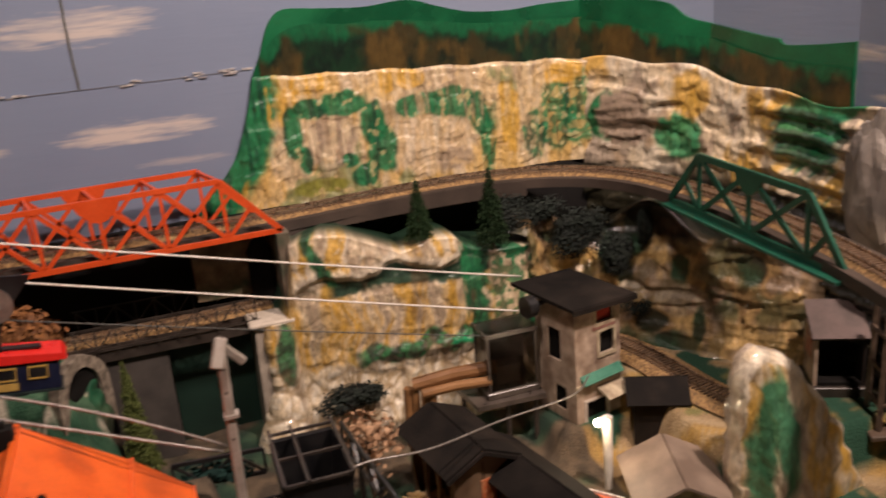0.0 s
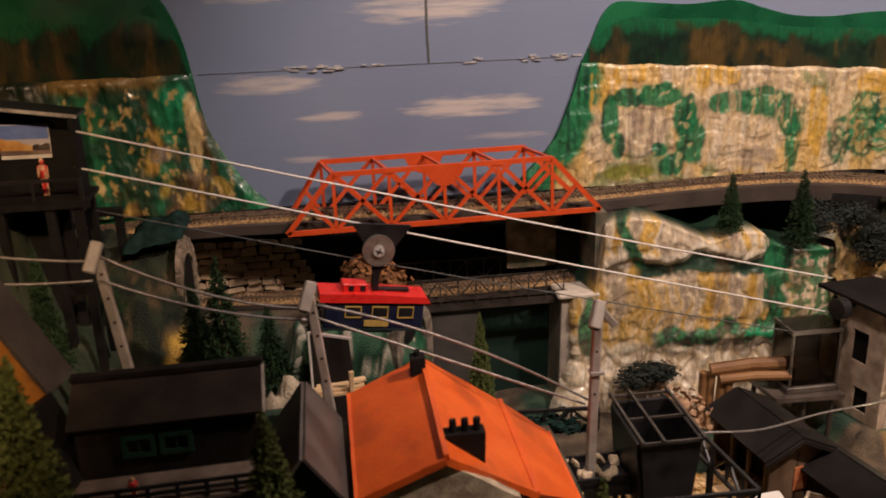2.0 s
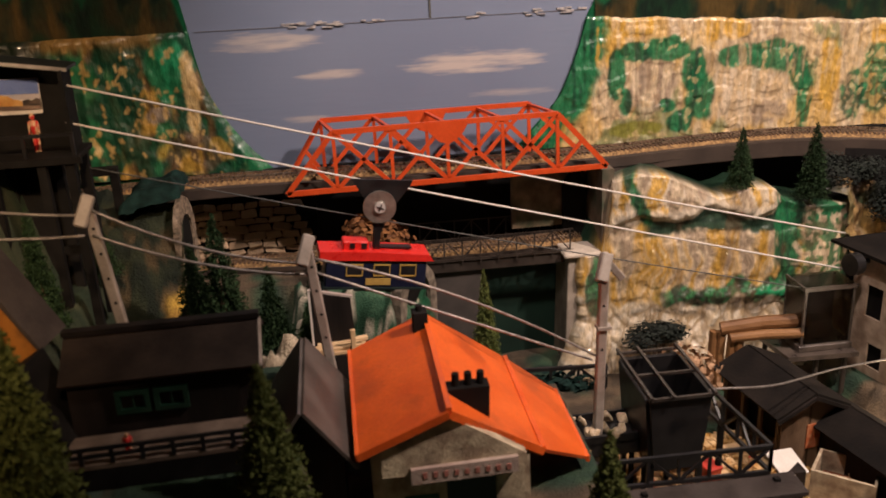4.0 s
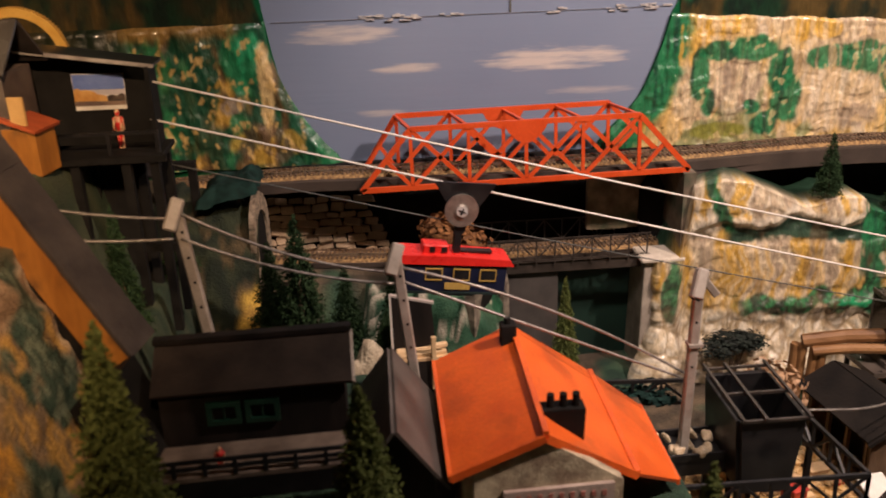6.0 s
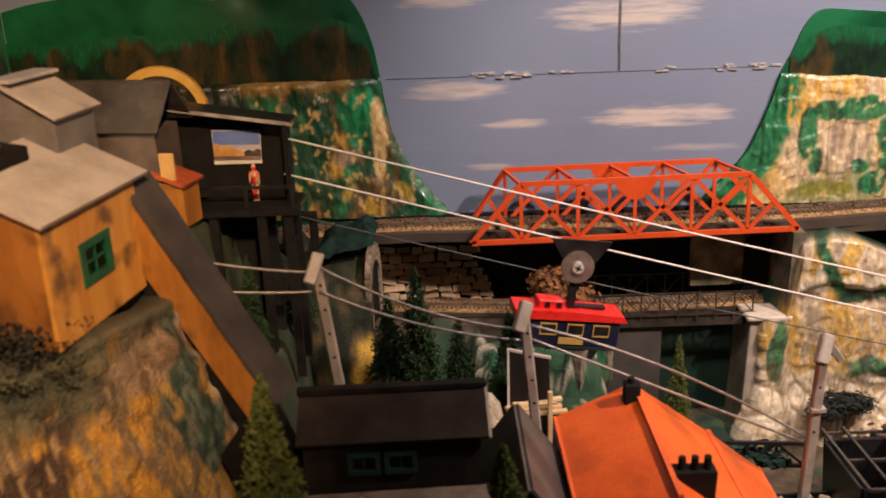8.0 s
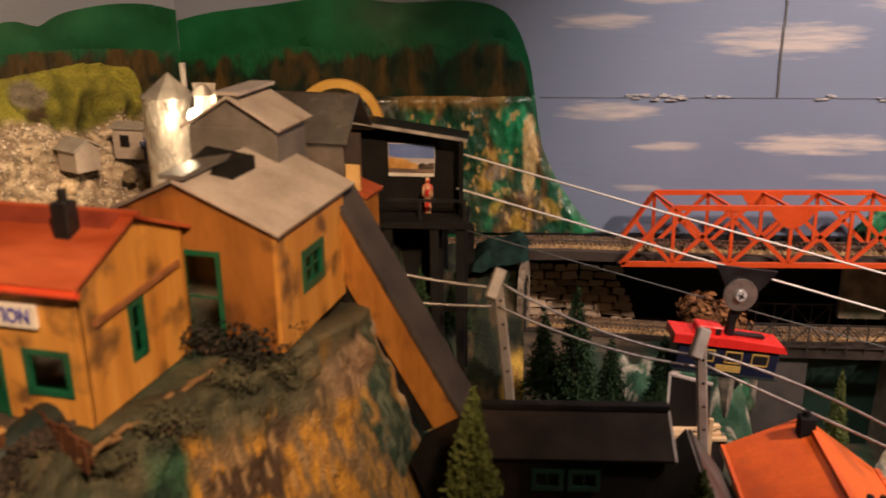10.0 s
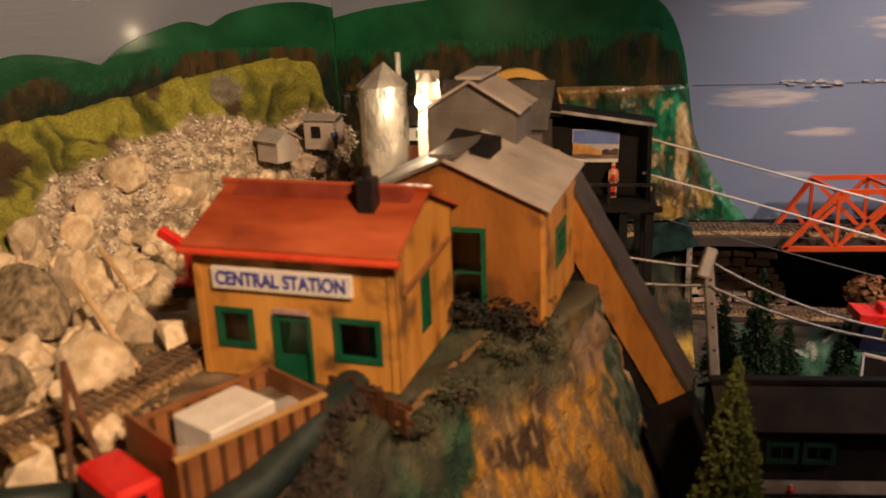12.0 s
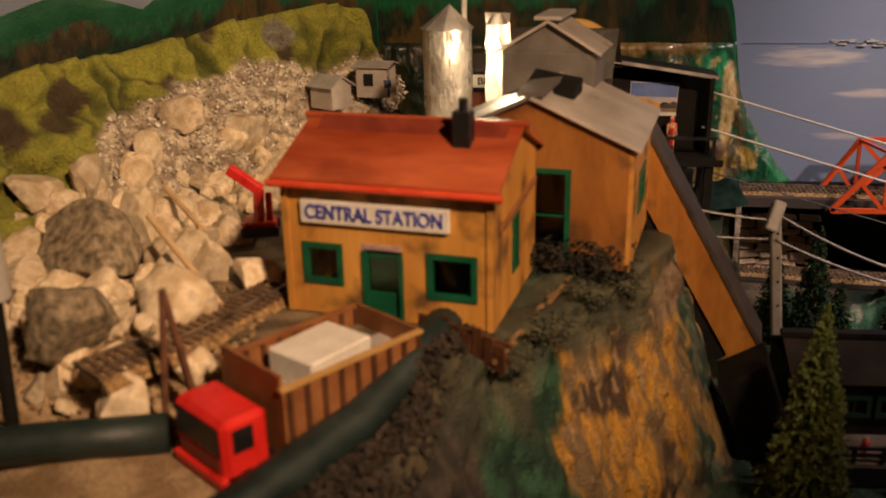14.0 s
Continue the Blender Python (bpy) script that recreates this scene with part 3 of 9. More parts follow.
# hills above the green bridge
east = pose(0.855, BACK, 0, 0, 0, math.degrees(math.atan2(0.95 - BACK, 0.10)))
plate("painted_hill", rounded([(0.0, 0.503), (0.05, 0.502), (0.10, 0.501), (0.135, 0.495), (0.16, 0.478), (0.193, 0.470)]) + [(0.193, 0.2), (0.0, 0.2)], -0.005, HILL_GREEN, "green hill painted in the corner", east)
woods(0.0, 0.193, [(0.0, 0.472), (0.07, 0.464), (0.13, 0.452), (0.193, 0.447)], 0.36, -0.0075, "dark woods painted in the corner", east)
east2 = pose(0.955, 0.95, 0, 0, 0, math.degrees(math.atan2(-0.20, 0.045)))
plate("painted_hill", rounded([(0.0, 0.470), (0.08, 0.458), (0.105, 0.455), (0.112, 0.449), (0.16, 0.452), (0.205, 0.457)]) + [(0.205, 0.2), (0.0, 0.2)], -0.005, HILL_GREEN, "green hill painted above the green bridge", east2)
woods(0.0, 0.205, [(0.0, 0.447), (0.1, 0.427), (0.205, 0.422)], 0.34, -0.0075, "dark woods painted above the green bridge", east2)
# Black sheets added to stand in for deep shade below the lines.
structure(part("backdrop", box(0.402, 0.858, BACK - 0.016, BACK - 0.0062, 0.0, 0.284), BLACK_BOARD), "black board added for the dark void under the upper line", "board")
structure(part("backdrop", box(-0.12, 0.40, BACK - 0.012, BACK - 0.004, 0.0, 0.285), BLACK_BOARD), "black board added for the dark void under the bridges", "board")

# ---- modelled rock faces of painted plaster ----
CREAM, WHITE, OCHRE, TAUPE, UMBER = (0.60, 0.49, 0.33), (0.72, 0.64, 0.50), (0.58, 0.34, 0.05), (0.30, 0.23, 0.17), (0.13, 0.08, 0.045)
GREEN, DEEP, BRIGHT, OLIVE = (0.018, 0.16, 0.06), (0.008, 0.06, 0.03), (0.015, 0.26, 0.10), (0.20, 0.20, 0.03)


def rock_pigment(x, y, z, seed=0.0, warm=0.5, green=0.0, dark=0.0):
    """Brushed streaks of cream, ochre and taupe with daubs of green."""
    a = fbm((x + y) * 16 + seed, z * 5, seed, 3)
    c = fbm((x + y) * 40 + seed * 3, z * 10 + 4, 2 + seed, 3)
    f = fbm((x + y) * 130 + seed, z * 22, 5 + seed, 2)
    col = lerp3(CREAM, WHITE, smooth_step(-0.3, 0.5, c + 0.6 * f))
    col = lerp3(col, OCHRE, smooth_step(0.12 - warm * 0.25, 0.34, a + 0.5 * f) * 0.9)
    col = lerp3(col, TAUPE, smooth_step(0.08, 0.3, -a + 0.3 * c + 0.55 * f) * 0.8)
    g = fbm(x * 9 + 31 + seed, z * 9, y * 9 + seed, 3) + 0.35 * c + green
    col = lerp3(col, GREEN, smooth_step(0.30, 0.42, g))
    col = lerp3(col, DEEP, smooth_step(0.62, 0.85, g) * 0.8)
    d = fbm(x * 7 - 13, z * 12, y * 7 + seed, 2)
    return lerp3(col, UMBER, smooth_step(0.35 - dark, 0.75 - dark, d) * 0.8)


def daub(x, z, e, ring=None):
    """How far (x, z) lies inside an uneven ellipse e = (cx, cz, rx, rz); ring: inner and outer bounds instead."""
    d = math.hypot((x - e[0]) / e[2], (z - e[1]) / e[3]) + 0.28 * fbm(x * 45, z * 45, 3, 2)
    if ring:
        return smooth_step(ring[0] - 0.08, ring[0] + 0.08, d) * (1 - smooth_step(ring[1] - 0.08, ring[1] + 0.08, d))
    return 1 - smooth_step(0.85, 1.1, d)


def rough_cut(a, z):
    """Broken ledges and cracks: a cell pattern with sharp steps."""
    c = noise.cell(Vector((a * 55 + 1.5 * noise.noise(Vector((a * 30, z * 30, 0))), z * 75 + 1.5 * noise.noise(Vector((z * 30, a * 30, 4))), 0)))
    return c - 0.5 * smooth_step(0.1, 0.0, abs(noise.noise(Vector((a * 48, z * 16, 9)))))


def cliff(name, path, zb, zt, pigment, label, relief=None, depth=0.012, cap=0.03, step=0.0028, material=None, cap_colour=None):
    """A rock face along a plan path (seen from its right-hand side), from zb up to zt(s), with a rounded cap that runs back."""
    pts = spline(path, step)
    rows, cols = [], []
    n = len(pts)
    hmax = max(zt(i / (n - 1)) for i in range(n)) - zb
    m = max(6, int(hmax / step))
    k = 6
    for j in range(m + 1 + k):
        row, crow = [], []
        for i, p in enumerate(pts):
            d = (pts[min(i + 1, n - 1)] - pts[max(i - 1, 0)]).normalized()
            nx, ny = d.y, -d.x
            s = i / (n - 1)
            top = zt(s)
            if j <= m:
                z = zb + (top - zb) * j / m
                back = 0.0
            else:
                q = (j - m) / k
                z = top + 0.004 * math.sin(q * math.pi) - 0.004 * q
                back = cap * q
            o = fbm(p.x * 22 + p.y * 22, z * 22, 1.5, 3)
            o = depth * (o + 0.5 * abs(fbm(p.x * 60 + p.y * 60, z * 30, 7, 2)))
            if relief:
                o += relief(p.x, p.y, z, s)
            o += rough_cut(p.x + p.y, z) * depth * 0.5
            o *= 1 - 0.75 * smooth_step(0.93, 1.0, j / m) if j <= m else 0.25 * (1 - (j - m) / k)
            row.append((p.x + nx * (o - back), p.y + ny * (o - back), z))
            c = pigment(p.x, p.y, z, s)
            if j > m and cap_colour:
                c = lerp3(c, cap_colour, min(1, 2.6 * (j - m) / k))
            crow.append(c)
        rows.append(row)
        cols.append(crow)
    ob = grid_mesh(name, rows, material or CLIFF, colours=cols)
    return structure(ob, label, "rock face")


LEFT_DARK, LEFT_GREEN, LEFT_OCHRE, LEFT_CREAM, LEFT_FOOT = (-0.184, 0.40, 0.018, 0.052), (-0.137, 0.423, 0.026, 0.042), (-0.112, 0.384, 0.009, 0.056), (-0.156, 0.365, 0.016, 0.011), (-0.118, 0.315, 0.045, 0.026)


def right_hill_left(z):
    """The hill's edge against the sky: x at the height z."""
    return along([(b, a) for a, b in RIGHT_EDGE], z)


def upper_right_pigment(x, y, z, s):
    col = rock_pigment(x, y, z, 0.0, 0.95, -0.04)
    fleck, drip = fbm(x * 85, z * 70, 6, 2), fbm(x * 120, z * 14, 3, 2)
    col = lerp3(col, lerp3((0.50, 0.35, 0.15), (0.60, 0.46, 0.26), smooth_step(-0.2, 0.3, drip)), 0.5)
    green = lerp3(lerp3(DEEP, GREEN, smooth_step(-0.35, 0.1, drip)), BRIGHT, 0.5 * smooth_step(0.1, 0.45, fleck + 0.4 * drip))
    col = lerp3(col, TAUPE, 0.4 * smooth_step(0.05, 0.25, fbm(x * 30, z * 12, 17, 2)) * smooth_step(0.40, 0.42, z))
    for e in ((0.425, 0.42, 0.022, 0.034), (0.462, 0.437, 0.03, 0.012), (0.735, 0.36, 0.018, 0.05), (0.60, 0.428, 0.02, 0.016), (0.57, 0.43, 0.014, 0.02), (0.82, 0.41, 0.03, 0.016)):
        col = lerp3(col, lerp3(OCHRE, CREAM, 0.5 * smooth_step(-0.1, 0.3, drip)), 0.85 * daub(x, z, e))
    col = lerp3(col, lerp3(TAUPE, CREAM, smooth_step(-0.1, 0.25, drip)), 0.8 * daub(x, z, (0.487, 0.362, 0.036, 0.04)))
    col = lerp3(col, lerp3((0.55, 0.41, 0.24), WHITE, 0.45 * smooth_step(-0.2, 0.3, drip)), 0.85 * daub(x, z, (0.622, 0.338, 0.066, 0.042)))
    col = lerp3(col, TAUPE, 0.6 * daub(x, z, (0.655, 0.313, 0.028, 0.018)))
    for e in ((0.437, 0.375, 0.013, 0.036), (0.462, 0.405, 0.024, 0.014), (0.505, 0.408, 0.035, 0.017), (0.543, 0.376, 0.017, 0.03), (0.552, 0.343, 0.022, 0.038), (0.528, 0.309, 0.022, 0.016), (0.508, 0.331, 0.012, 0.01), (0.449, 0.341, 0.009, 0.02)):
        col = lerp3(col, green, 0.96 * daub(x, z, e))
    for e in ((0.607, 0.393, 0.032, 0.017), (0.655, 0.389, 0.034, 0.023), (0.693, 0.372, 0.017, 0.03), (0.703, 0.325, 0.011, 0.045)):
        col = lerp3(col, green, 0.93 * daub(x, z, e) * (1 - 0.5 * smooth_step(0.12, 0.3, -drip)))
    for e in ((0.775, 0.33, 0.022, 0.035), (0.805, 0.345, 0.03, 0.05), (0.845, 0.36, 0.032, 0.05)):
        col = lerp3(col, green, 0.85 * daub(x, z, e) * (1 - 0.6 * smooth_step(0.05, 0.25, -fleck)))
    col = lerp3(col, OLIVE, 0.9 * daub(x, z, (0.465, 0.302, 0.042, 0.011)))
    col = lerp3(col, lerp3(CREAM, OCHRE, 0.4), 0.55 * smooth_step(0.34, 0.44, fleck))
    col = lerp3(col, UMBER, 0.35 * smooth_step(0.03, 0.0, abs(noise.noise(Vector((x * 24, z * 2.2, 4.0))))))
    e = x - right_hill_left(z) - 0.010 - 0.16 * (0.453 - z) + 0.006 * fleck
    col = lerp3(col, lerp3(GREEN, OCHRE, 0.75 * smooth_step(0.15, 0.4, drip + 0.4 * fleck)), smooth_step(0.028, 0.010, e))
    return lerp3(col, lerp3(DEEP, GREEN, smooth_step(-0.25, 0.15, drip)), smooth_step(0.007, 0.0, e))


def right_hill_face():
    """The trowelled plaster face of the right hill, its edge curving out towards the bridge."""
    rows, cols, nx, nz = [], [], 300, 84
    for j in range(nz + 3):
        v = min(1.0, j / nz)
        row, crow = [], []
        for i in range(nx + 1):
            u = i / nx
            top = 0.4535 - 0.028 * u + 0.0012 * math.sin(u * 37) + 0.0012 * noise.noise(Vector((u * 60, 0, 3)))
            z = 0.285 + (top - 0.285) * v
            left = right_hill_left(z)
            x = left + (0.852 - left) * u
            o = 0.0026 * (fbm(x * 22, z * 22, 1.5, 3) + 0.5 * abs(fbm(x * 60, z * 30, 7, 2))) + 0.0011 * rough_cut(x + 1.1, z)
            o += 0.0016 * abs(noise.noise(Vector((x * 34, z * 7, 2)))) + 0.0011 * abs(noise.noise(Vector((x * 140 + z * 60, z * 45, 5))))
            edge = min(1, i / 5) * min(1, (nz - j) / 2 if j < nz else 0)
            y = 1.1075 - 0.014 * smooth_step(0.9, 1.0, u) - (0.0025 + o) * edge + 0.003 * max(0, j - nz)
            row.append((x, y, z))
            crow.append(upper_right_pigment(x, y, z, u))
        rows.append(row)
        cols.append(crow)
    return structure(grid_mesh("rock_face", rows, CLIFF, colours=cols), "cream and ochre plaster cliff daubed with green above the track", "rock face")


right_hill_face()


def corner_pigment(x, y, z, s):
    col = rock_pigment(x, y, z, 5.0, 0.5, 0.02)
    col = lerp3(col, TAUPE, daub(s, z, (0.10, 0.345, 0.07, 0.04)))
    col = lerp3(col, OCHRE, 0.8 * daub(s, z, (0.27, 0.385, 0.05, 0.03)))
    col = lerp3(col, BRIGHT, 0.9 * daub(s, z, (0.24, 0.325, 0.06, 0.03)))
    band = smooth_step(0.1, 0.5, math.sin(z * 260 + s * 9))
    col = lerp3(col, lerp3(GREEN, DEEP, band), 0.95 * daub(s, z, (0.55, 0.35, 0.09, 0.045)))
    col = lerp3(col, lerp3(CREAM, TAUPE, band), 0.7 * daub(s, z, (0.72, 0.33, 0.08, 0.05)))
    # Rock below deck height is painted near black for the shade there.
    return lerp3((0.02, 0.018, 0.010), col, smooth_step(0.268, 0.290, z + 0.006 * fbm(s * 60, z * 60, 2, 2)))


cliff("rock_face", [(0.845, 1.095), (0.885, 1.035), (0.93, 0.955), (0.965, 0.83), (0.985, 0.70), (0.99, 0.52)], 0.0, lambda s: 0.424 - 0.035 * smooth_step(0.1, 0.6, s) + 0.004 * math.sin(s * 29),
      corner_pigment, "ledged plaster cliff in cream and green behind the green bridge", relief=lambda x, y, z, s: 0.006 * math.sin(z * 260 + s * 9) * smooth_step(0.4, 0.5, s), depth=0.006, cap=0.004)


def left_hill_pigment(x, y, z, s):
    c, f = fbm(x * 36, z * 20, 4, 3), fbm(x * 80, z * 44, 9, 2)
    col = lerp3((0.15, 0.095, 0.038), (0.07, 0.048, 0.022), smooth_step(-0.25, 0.3, c))
    col = lerp3(col, OCHRE, smooth_step(0.14, 0.38, fbm(x * 50, z * 12, 2, 2) + 0.4 * f) * 0.6)
    col = lerp3(col, lerp3(DEEP, GREEN, smooth_step(-0.1, 0.45, c + 0.6 * f)), smooth_step(-0.18, 0.02, fbm(x * 24 + 7, z * 9, 8, 3) + 0.25 * f) * 0.95)
    col = lerp3(col, DEEP, 0.8 * smooth_step(0.05, 0.2, fbm(x * 30, z * 10, 21, 2)))
    col = lerp3(col, DEEP, 0.95 * daub(x, z, LEFT_DARK) * (1 - 0.8 * smooth_step(0.25, 0.4, f)))
    col = lerp3(col, lerp3(GREEN, BRIGHT, smooth_step(-0.2, 0.3, c)), 0.95 * daub(x, z, LEFT_GREEN))
    col = lerp3(col, lerp3(OCHRE, CREAM, 0.45), 0.9 * daub(x, z, LEFT_OCHRE))
    col = lerp3(col, lerp3(CREAM, TAUPE, smooth_step(-0.2, 0.3, c)), 0.9 * daub(x, z, LEFT_CREAM))
    col = lerp3(col, lerp3(UMBER, OCHRE, smooth_step(-0.1, 0.4, c + f)), 0.6 * daub(x, z, LEFT_FOOT))
    col = lerp3(col, lerp3(CREAM, OCHRE, 0.7), smooth_step(0.36, 0.48, fbm(x * 120, z * 60, 9, 3) + 0.3 * c) * 0.8)
    col = lerp3(col, lerp3(UMBER, OCHRE, 0.3), smooth_step(0.444, 0.458, z + 0.01 * c) * smooth_step(-0.135, -0.16, x) * 0.9)
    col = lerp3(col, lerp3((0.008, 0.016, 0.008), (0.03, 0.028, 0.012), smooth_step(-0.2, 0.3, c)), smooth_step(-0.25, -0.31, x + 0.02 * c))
    return lerp3(col, lerp3(GREEN, DEEP, smooth_step(-0.2, 0.3, c)), smooth_step(-0.118, -0.104, x + (z - 0.466) * 0.30))


def left_hill_face():
    rows, cols = [], []
    for j in range(56):
        z = 0.285 + (0.466 - 0.285) * j / 55
        right = -0.107 + 0.075 * ((0.466 - z) / 0.17) ** 2
        row, crow = [], []
        for i in range(150):
            x = -0.56 + (right + 0.56) * i / 149
            o = 0.004 * fbm(x * 26, z * 26, 2, 3) + 0.004 * abs(fbm(x * 60, z * 20, 5, 2))
            edge = min(1, (149 - i) / 4) * min(1, (55 - j) / 2)
            row.append((x, BACK - 0.004 - (0.006 + o) * edge, z))
            crow.append(left_hill_pigment(x, 0, z, 0))
        rows.append(row)
        cols.append(crow)
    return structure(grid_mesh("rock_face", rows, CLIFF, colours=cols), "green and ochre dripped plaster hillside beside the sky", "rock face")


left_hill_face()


# the lower right bluff: two pale lobes over a green ledge, then a stained lower wall
BLUFF_TOP = [(0.395, 0.262), (0.41, 0.270), (0.435, 0.2765), (0.465, 0.273), (0.50, 0.256), (0.53, 0.241), (0.545, 0.244), (0.57, 0.2525), (0.598, 0.249), (0.612, 0.233), (0.64, 0.224), (0.705, 0.222)]


def bluff_top(s):
    return along(BLUFF_TOP, 0.395 + 0.31 * s)


def stones(x, z):
    """Upright rounded blocks with open joints, 0 in a joint and 1 on a block."""
    d, _ = noise.voronoi(Vector((x * 62 + 0.5 * noise.noise(Vector((x * 40, z * 40, 2))), z * 36, 3.0)))
    return smooth_step(0.02, 0.32, d[1] - d[0])


LOBE_EDGE = [(0.395, 0.205), (0.43, 0.222), (0.455, 0.216), (0.476, 0.212), (0.497, 0.219), (0.510, 0.230), (0.522, 0.232), (0.545, 0.220), (0.575, 0.211), (0.598, 0.218), (0.61, 0.235), (0.71, 0.222)]


def bluff_relief(x, y, z, s):
    edge = along(LOBE_EDGE, x)
    groove = abs(math.sin(x * 120 + 3.2 * noise.noise(Vector((x * 26, z * 18, 0)))))
    o = 0.004 * smooth_step(edge - 0.002, edge + 0.006, z) - 0.003 * math.exp(-((z - edge + 0.012) / 0.008) ** 2)
    o += 0.0022 * groove * (smooth_step(edge, edge + 0.01, z) + 0.8 * smooth_step(0.196, 0.188, z) * smooth_step(0.13, 0.14, z))
    o += 0.006 * math.exp(-((z - 0.112) / 0.011) ** 2) * smooth_step(0.45, 0.5, x)
    return o + 0.002 * stones(x, z) * smooth_step(0.125, 0.11, z) + 0.03 * smooth_step(0.09, 0.0, z)


def bluff_pigment(x, y, z, s):
    edge = along(LOBE_EDGE, x) + 0.003 * fbm(x * 60, z * 60, 2, 2)
    warp = x + 0.012 * fbm(x * 18, z * 22, 6, 2)
    band = fbm(warp * 52, z * 7, 3, 3)
    thin = fbm(warp * 170, z * 16, 8, 3)
    fleck = fbm(x * 110, z * 90, 5, 2)
    streak = lerp3(lerp3(CREAM, WHITE, smooth_step(-0.2, 0.3, thin)), OCHRE, 0.9 * smooth_step(0.02, 0.22, band + 0.35 * thin))
    streak = lerp3(streak, (0.36, 0.27, 0.18), 0.85 * smooth_step(0.06, 0.28, -band + 0.4 * thin))
    streak = lerp3(streak, lerp3(WHITE, OCHRE, 0.3), 0.7 * smooth_step(0.24, 0.4, fleck))
    streak = lerp3(streak, WHITE, 0.8 * smooth_step(0.014, 0.004, abs(z - edge - 0.004 - 0.004 * thin)))
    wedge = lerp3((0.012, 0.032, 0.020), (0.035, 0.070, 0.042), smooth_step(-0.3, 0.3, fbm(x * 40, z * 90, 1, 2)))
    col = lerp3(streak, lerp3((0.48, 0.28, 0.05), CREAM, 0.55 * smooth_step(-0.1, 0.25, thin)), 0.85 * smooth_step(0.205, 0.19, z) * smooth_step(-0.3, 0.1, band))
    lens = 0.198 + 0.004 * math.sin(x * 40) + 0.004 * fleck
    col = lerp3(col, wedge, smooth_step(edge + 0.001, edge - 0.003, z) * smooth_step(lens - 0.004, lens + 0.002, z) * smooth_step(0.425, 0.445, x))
    col = lerp3(col, lerp3(DEEP, GREEN, smooth_step(-0.2, 0.3, thin)), 0.97 * smooth_step(0.009, 0.006, abs(x - 0.415 - 0.45 * max(0, 0.268 - z) + 0.004 * fleck)) * smooth_step(0.205, 0.215, z))
    col = lerp3(col, lerp3(DEEP, GREEN, smooth_step(-0.3, 0.2, thin)), 0.95 * smooth_step(0.602, 0.608, x + 0.01 * thin) * smooth_step(0.640, 0.628, x + 0.012 * fleck) * smooth_step(0.11, 0.125, z))
    col = lerp3(col, lerp3(GREEN, CREAM, smooth_step(-0.05, 0.15, fleck + 0.5 * band)), 0.8 * smooth_step(0.636, 0.645, x))
    ledge = 0.113 + 0.022 * fbm(x * 26, 0, 4, 2) + 0.10 * max(0, 0.47 - x)
    col = lerp3(col, lerp3(wedge, GREEN, smooth_step(-0.1, 0.2, fleck)), 0.95 * smooth_step(0.016, 0.009, abs(z - ledge)) * smooth_step(0.44, 0.475, x))
    col = lerp3(col, BRIGHT, 0.9 * smooth_step(0.0, 0.12, fbm(x * 50, z * 120, 9, 2)) * daub(x, z, (0.585, 0.103, 0.05, 0.016)))
    low = lerp3(lerp3(CREAM, WHITE, smooth_step(-0.2, 0.3, fleck)), (0.30, 0.20, 0.09), 0.7 * smooth_step(0.35, 0.0, stones(x, z)))
    col = lerp3(col, low, smooth_step(ledge - 0.008, ledge - 0.016, z))
    col = lerp3(col, lerp3(DEEP, GREEN, smooth_step(-0.2, 0.3, fleck)), 0.9 * daub(x, z, (0.376, 0.128, 0.013, 0.045)))
    return lerp3(col, UMBER, 0.5 * smooth_step(0.22, 0.4, fbm(x * 30, z * 14, 12, 3)))


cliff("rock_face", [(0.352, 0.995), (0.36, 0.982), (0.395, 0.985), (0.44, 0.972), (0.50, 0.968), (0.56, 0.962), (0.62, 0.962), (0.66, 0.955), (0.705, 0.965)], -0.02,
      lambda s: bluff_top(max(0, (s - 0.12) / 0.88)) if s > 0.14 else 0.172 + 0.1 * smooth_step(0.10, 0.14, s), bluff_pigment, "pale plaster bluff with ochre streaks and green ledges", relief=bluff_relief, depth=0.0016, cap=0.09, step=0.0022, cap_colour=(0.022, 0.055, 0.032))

# the pier at the end of the lower bridge, and the dark return wall beside the bluff
pier = thing("bridge_pier", (0.342, 0.99, 0.0), 0, "off-white plaster pier carrying the lower bridge end", "pier")
part("shaft", bevel(prism([(-0.004, 0.0), (0.014, 0.0), (0.016, 0.172), (0.0, 0.172)], 0.0, 0.075), 0.001), surface("dusty_plaster", (0.20, 0.17, 0.14), (0.42, 0.36, 0.29), 30, 0.7, 0, 0.3, dirt=(0.12, 0.10, 0.08)), pier)
part("cap", box(-0.006, 0.05, -0.006, 0.04, 0.170, 0.1765, 0.002), surface("pale_plaster_cap", (0.45, 0.39, 0.31), (0.62, 0.55, 0.46), 60, 0.7, 0, 0.4), pier, "pale plaster cap")
structure(part("wall", box(0.385, 0.40, 0.99, 1.10, 0.0, 0.282), surface("shaded_block_wall", (0.10, 0.075, 0.05), (0.22, 0.17, 0.12), 40, 0.8, 0, 0.4, dirt=(0.02, 0.05, 0.025), dirt_amount=0.8)), "brown block abutment under the bridge end", "abutment")
ab = part("wall", prism([(0.285, 0.19), (0.387, 0.19), (0.387, 0.282), (0.285, 0.282)], 1.062, 1.072), surface("ivy_block_wall", (0.12, 0.085, 0.05), (0.26, 0.19, 0.12), 50, 0.8, 0, 0.5, dirt=(0.015, 0.05, 0.02), dirt_amount=0.9))
structure(ab, "brown block wall with ivy under the bridge", "abutment")
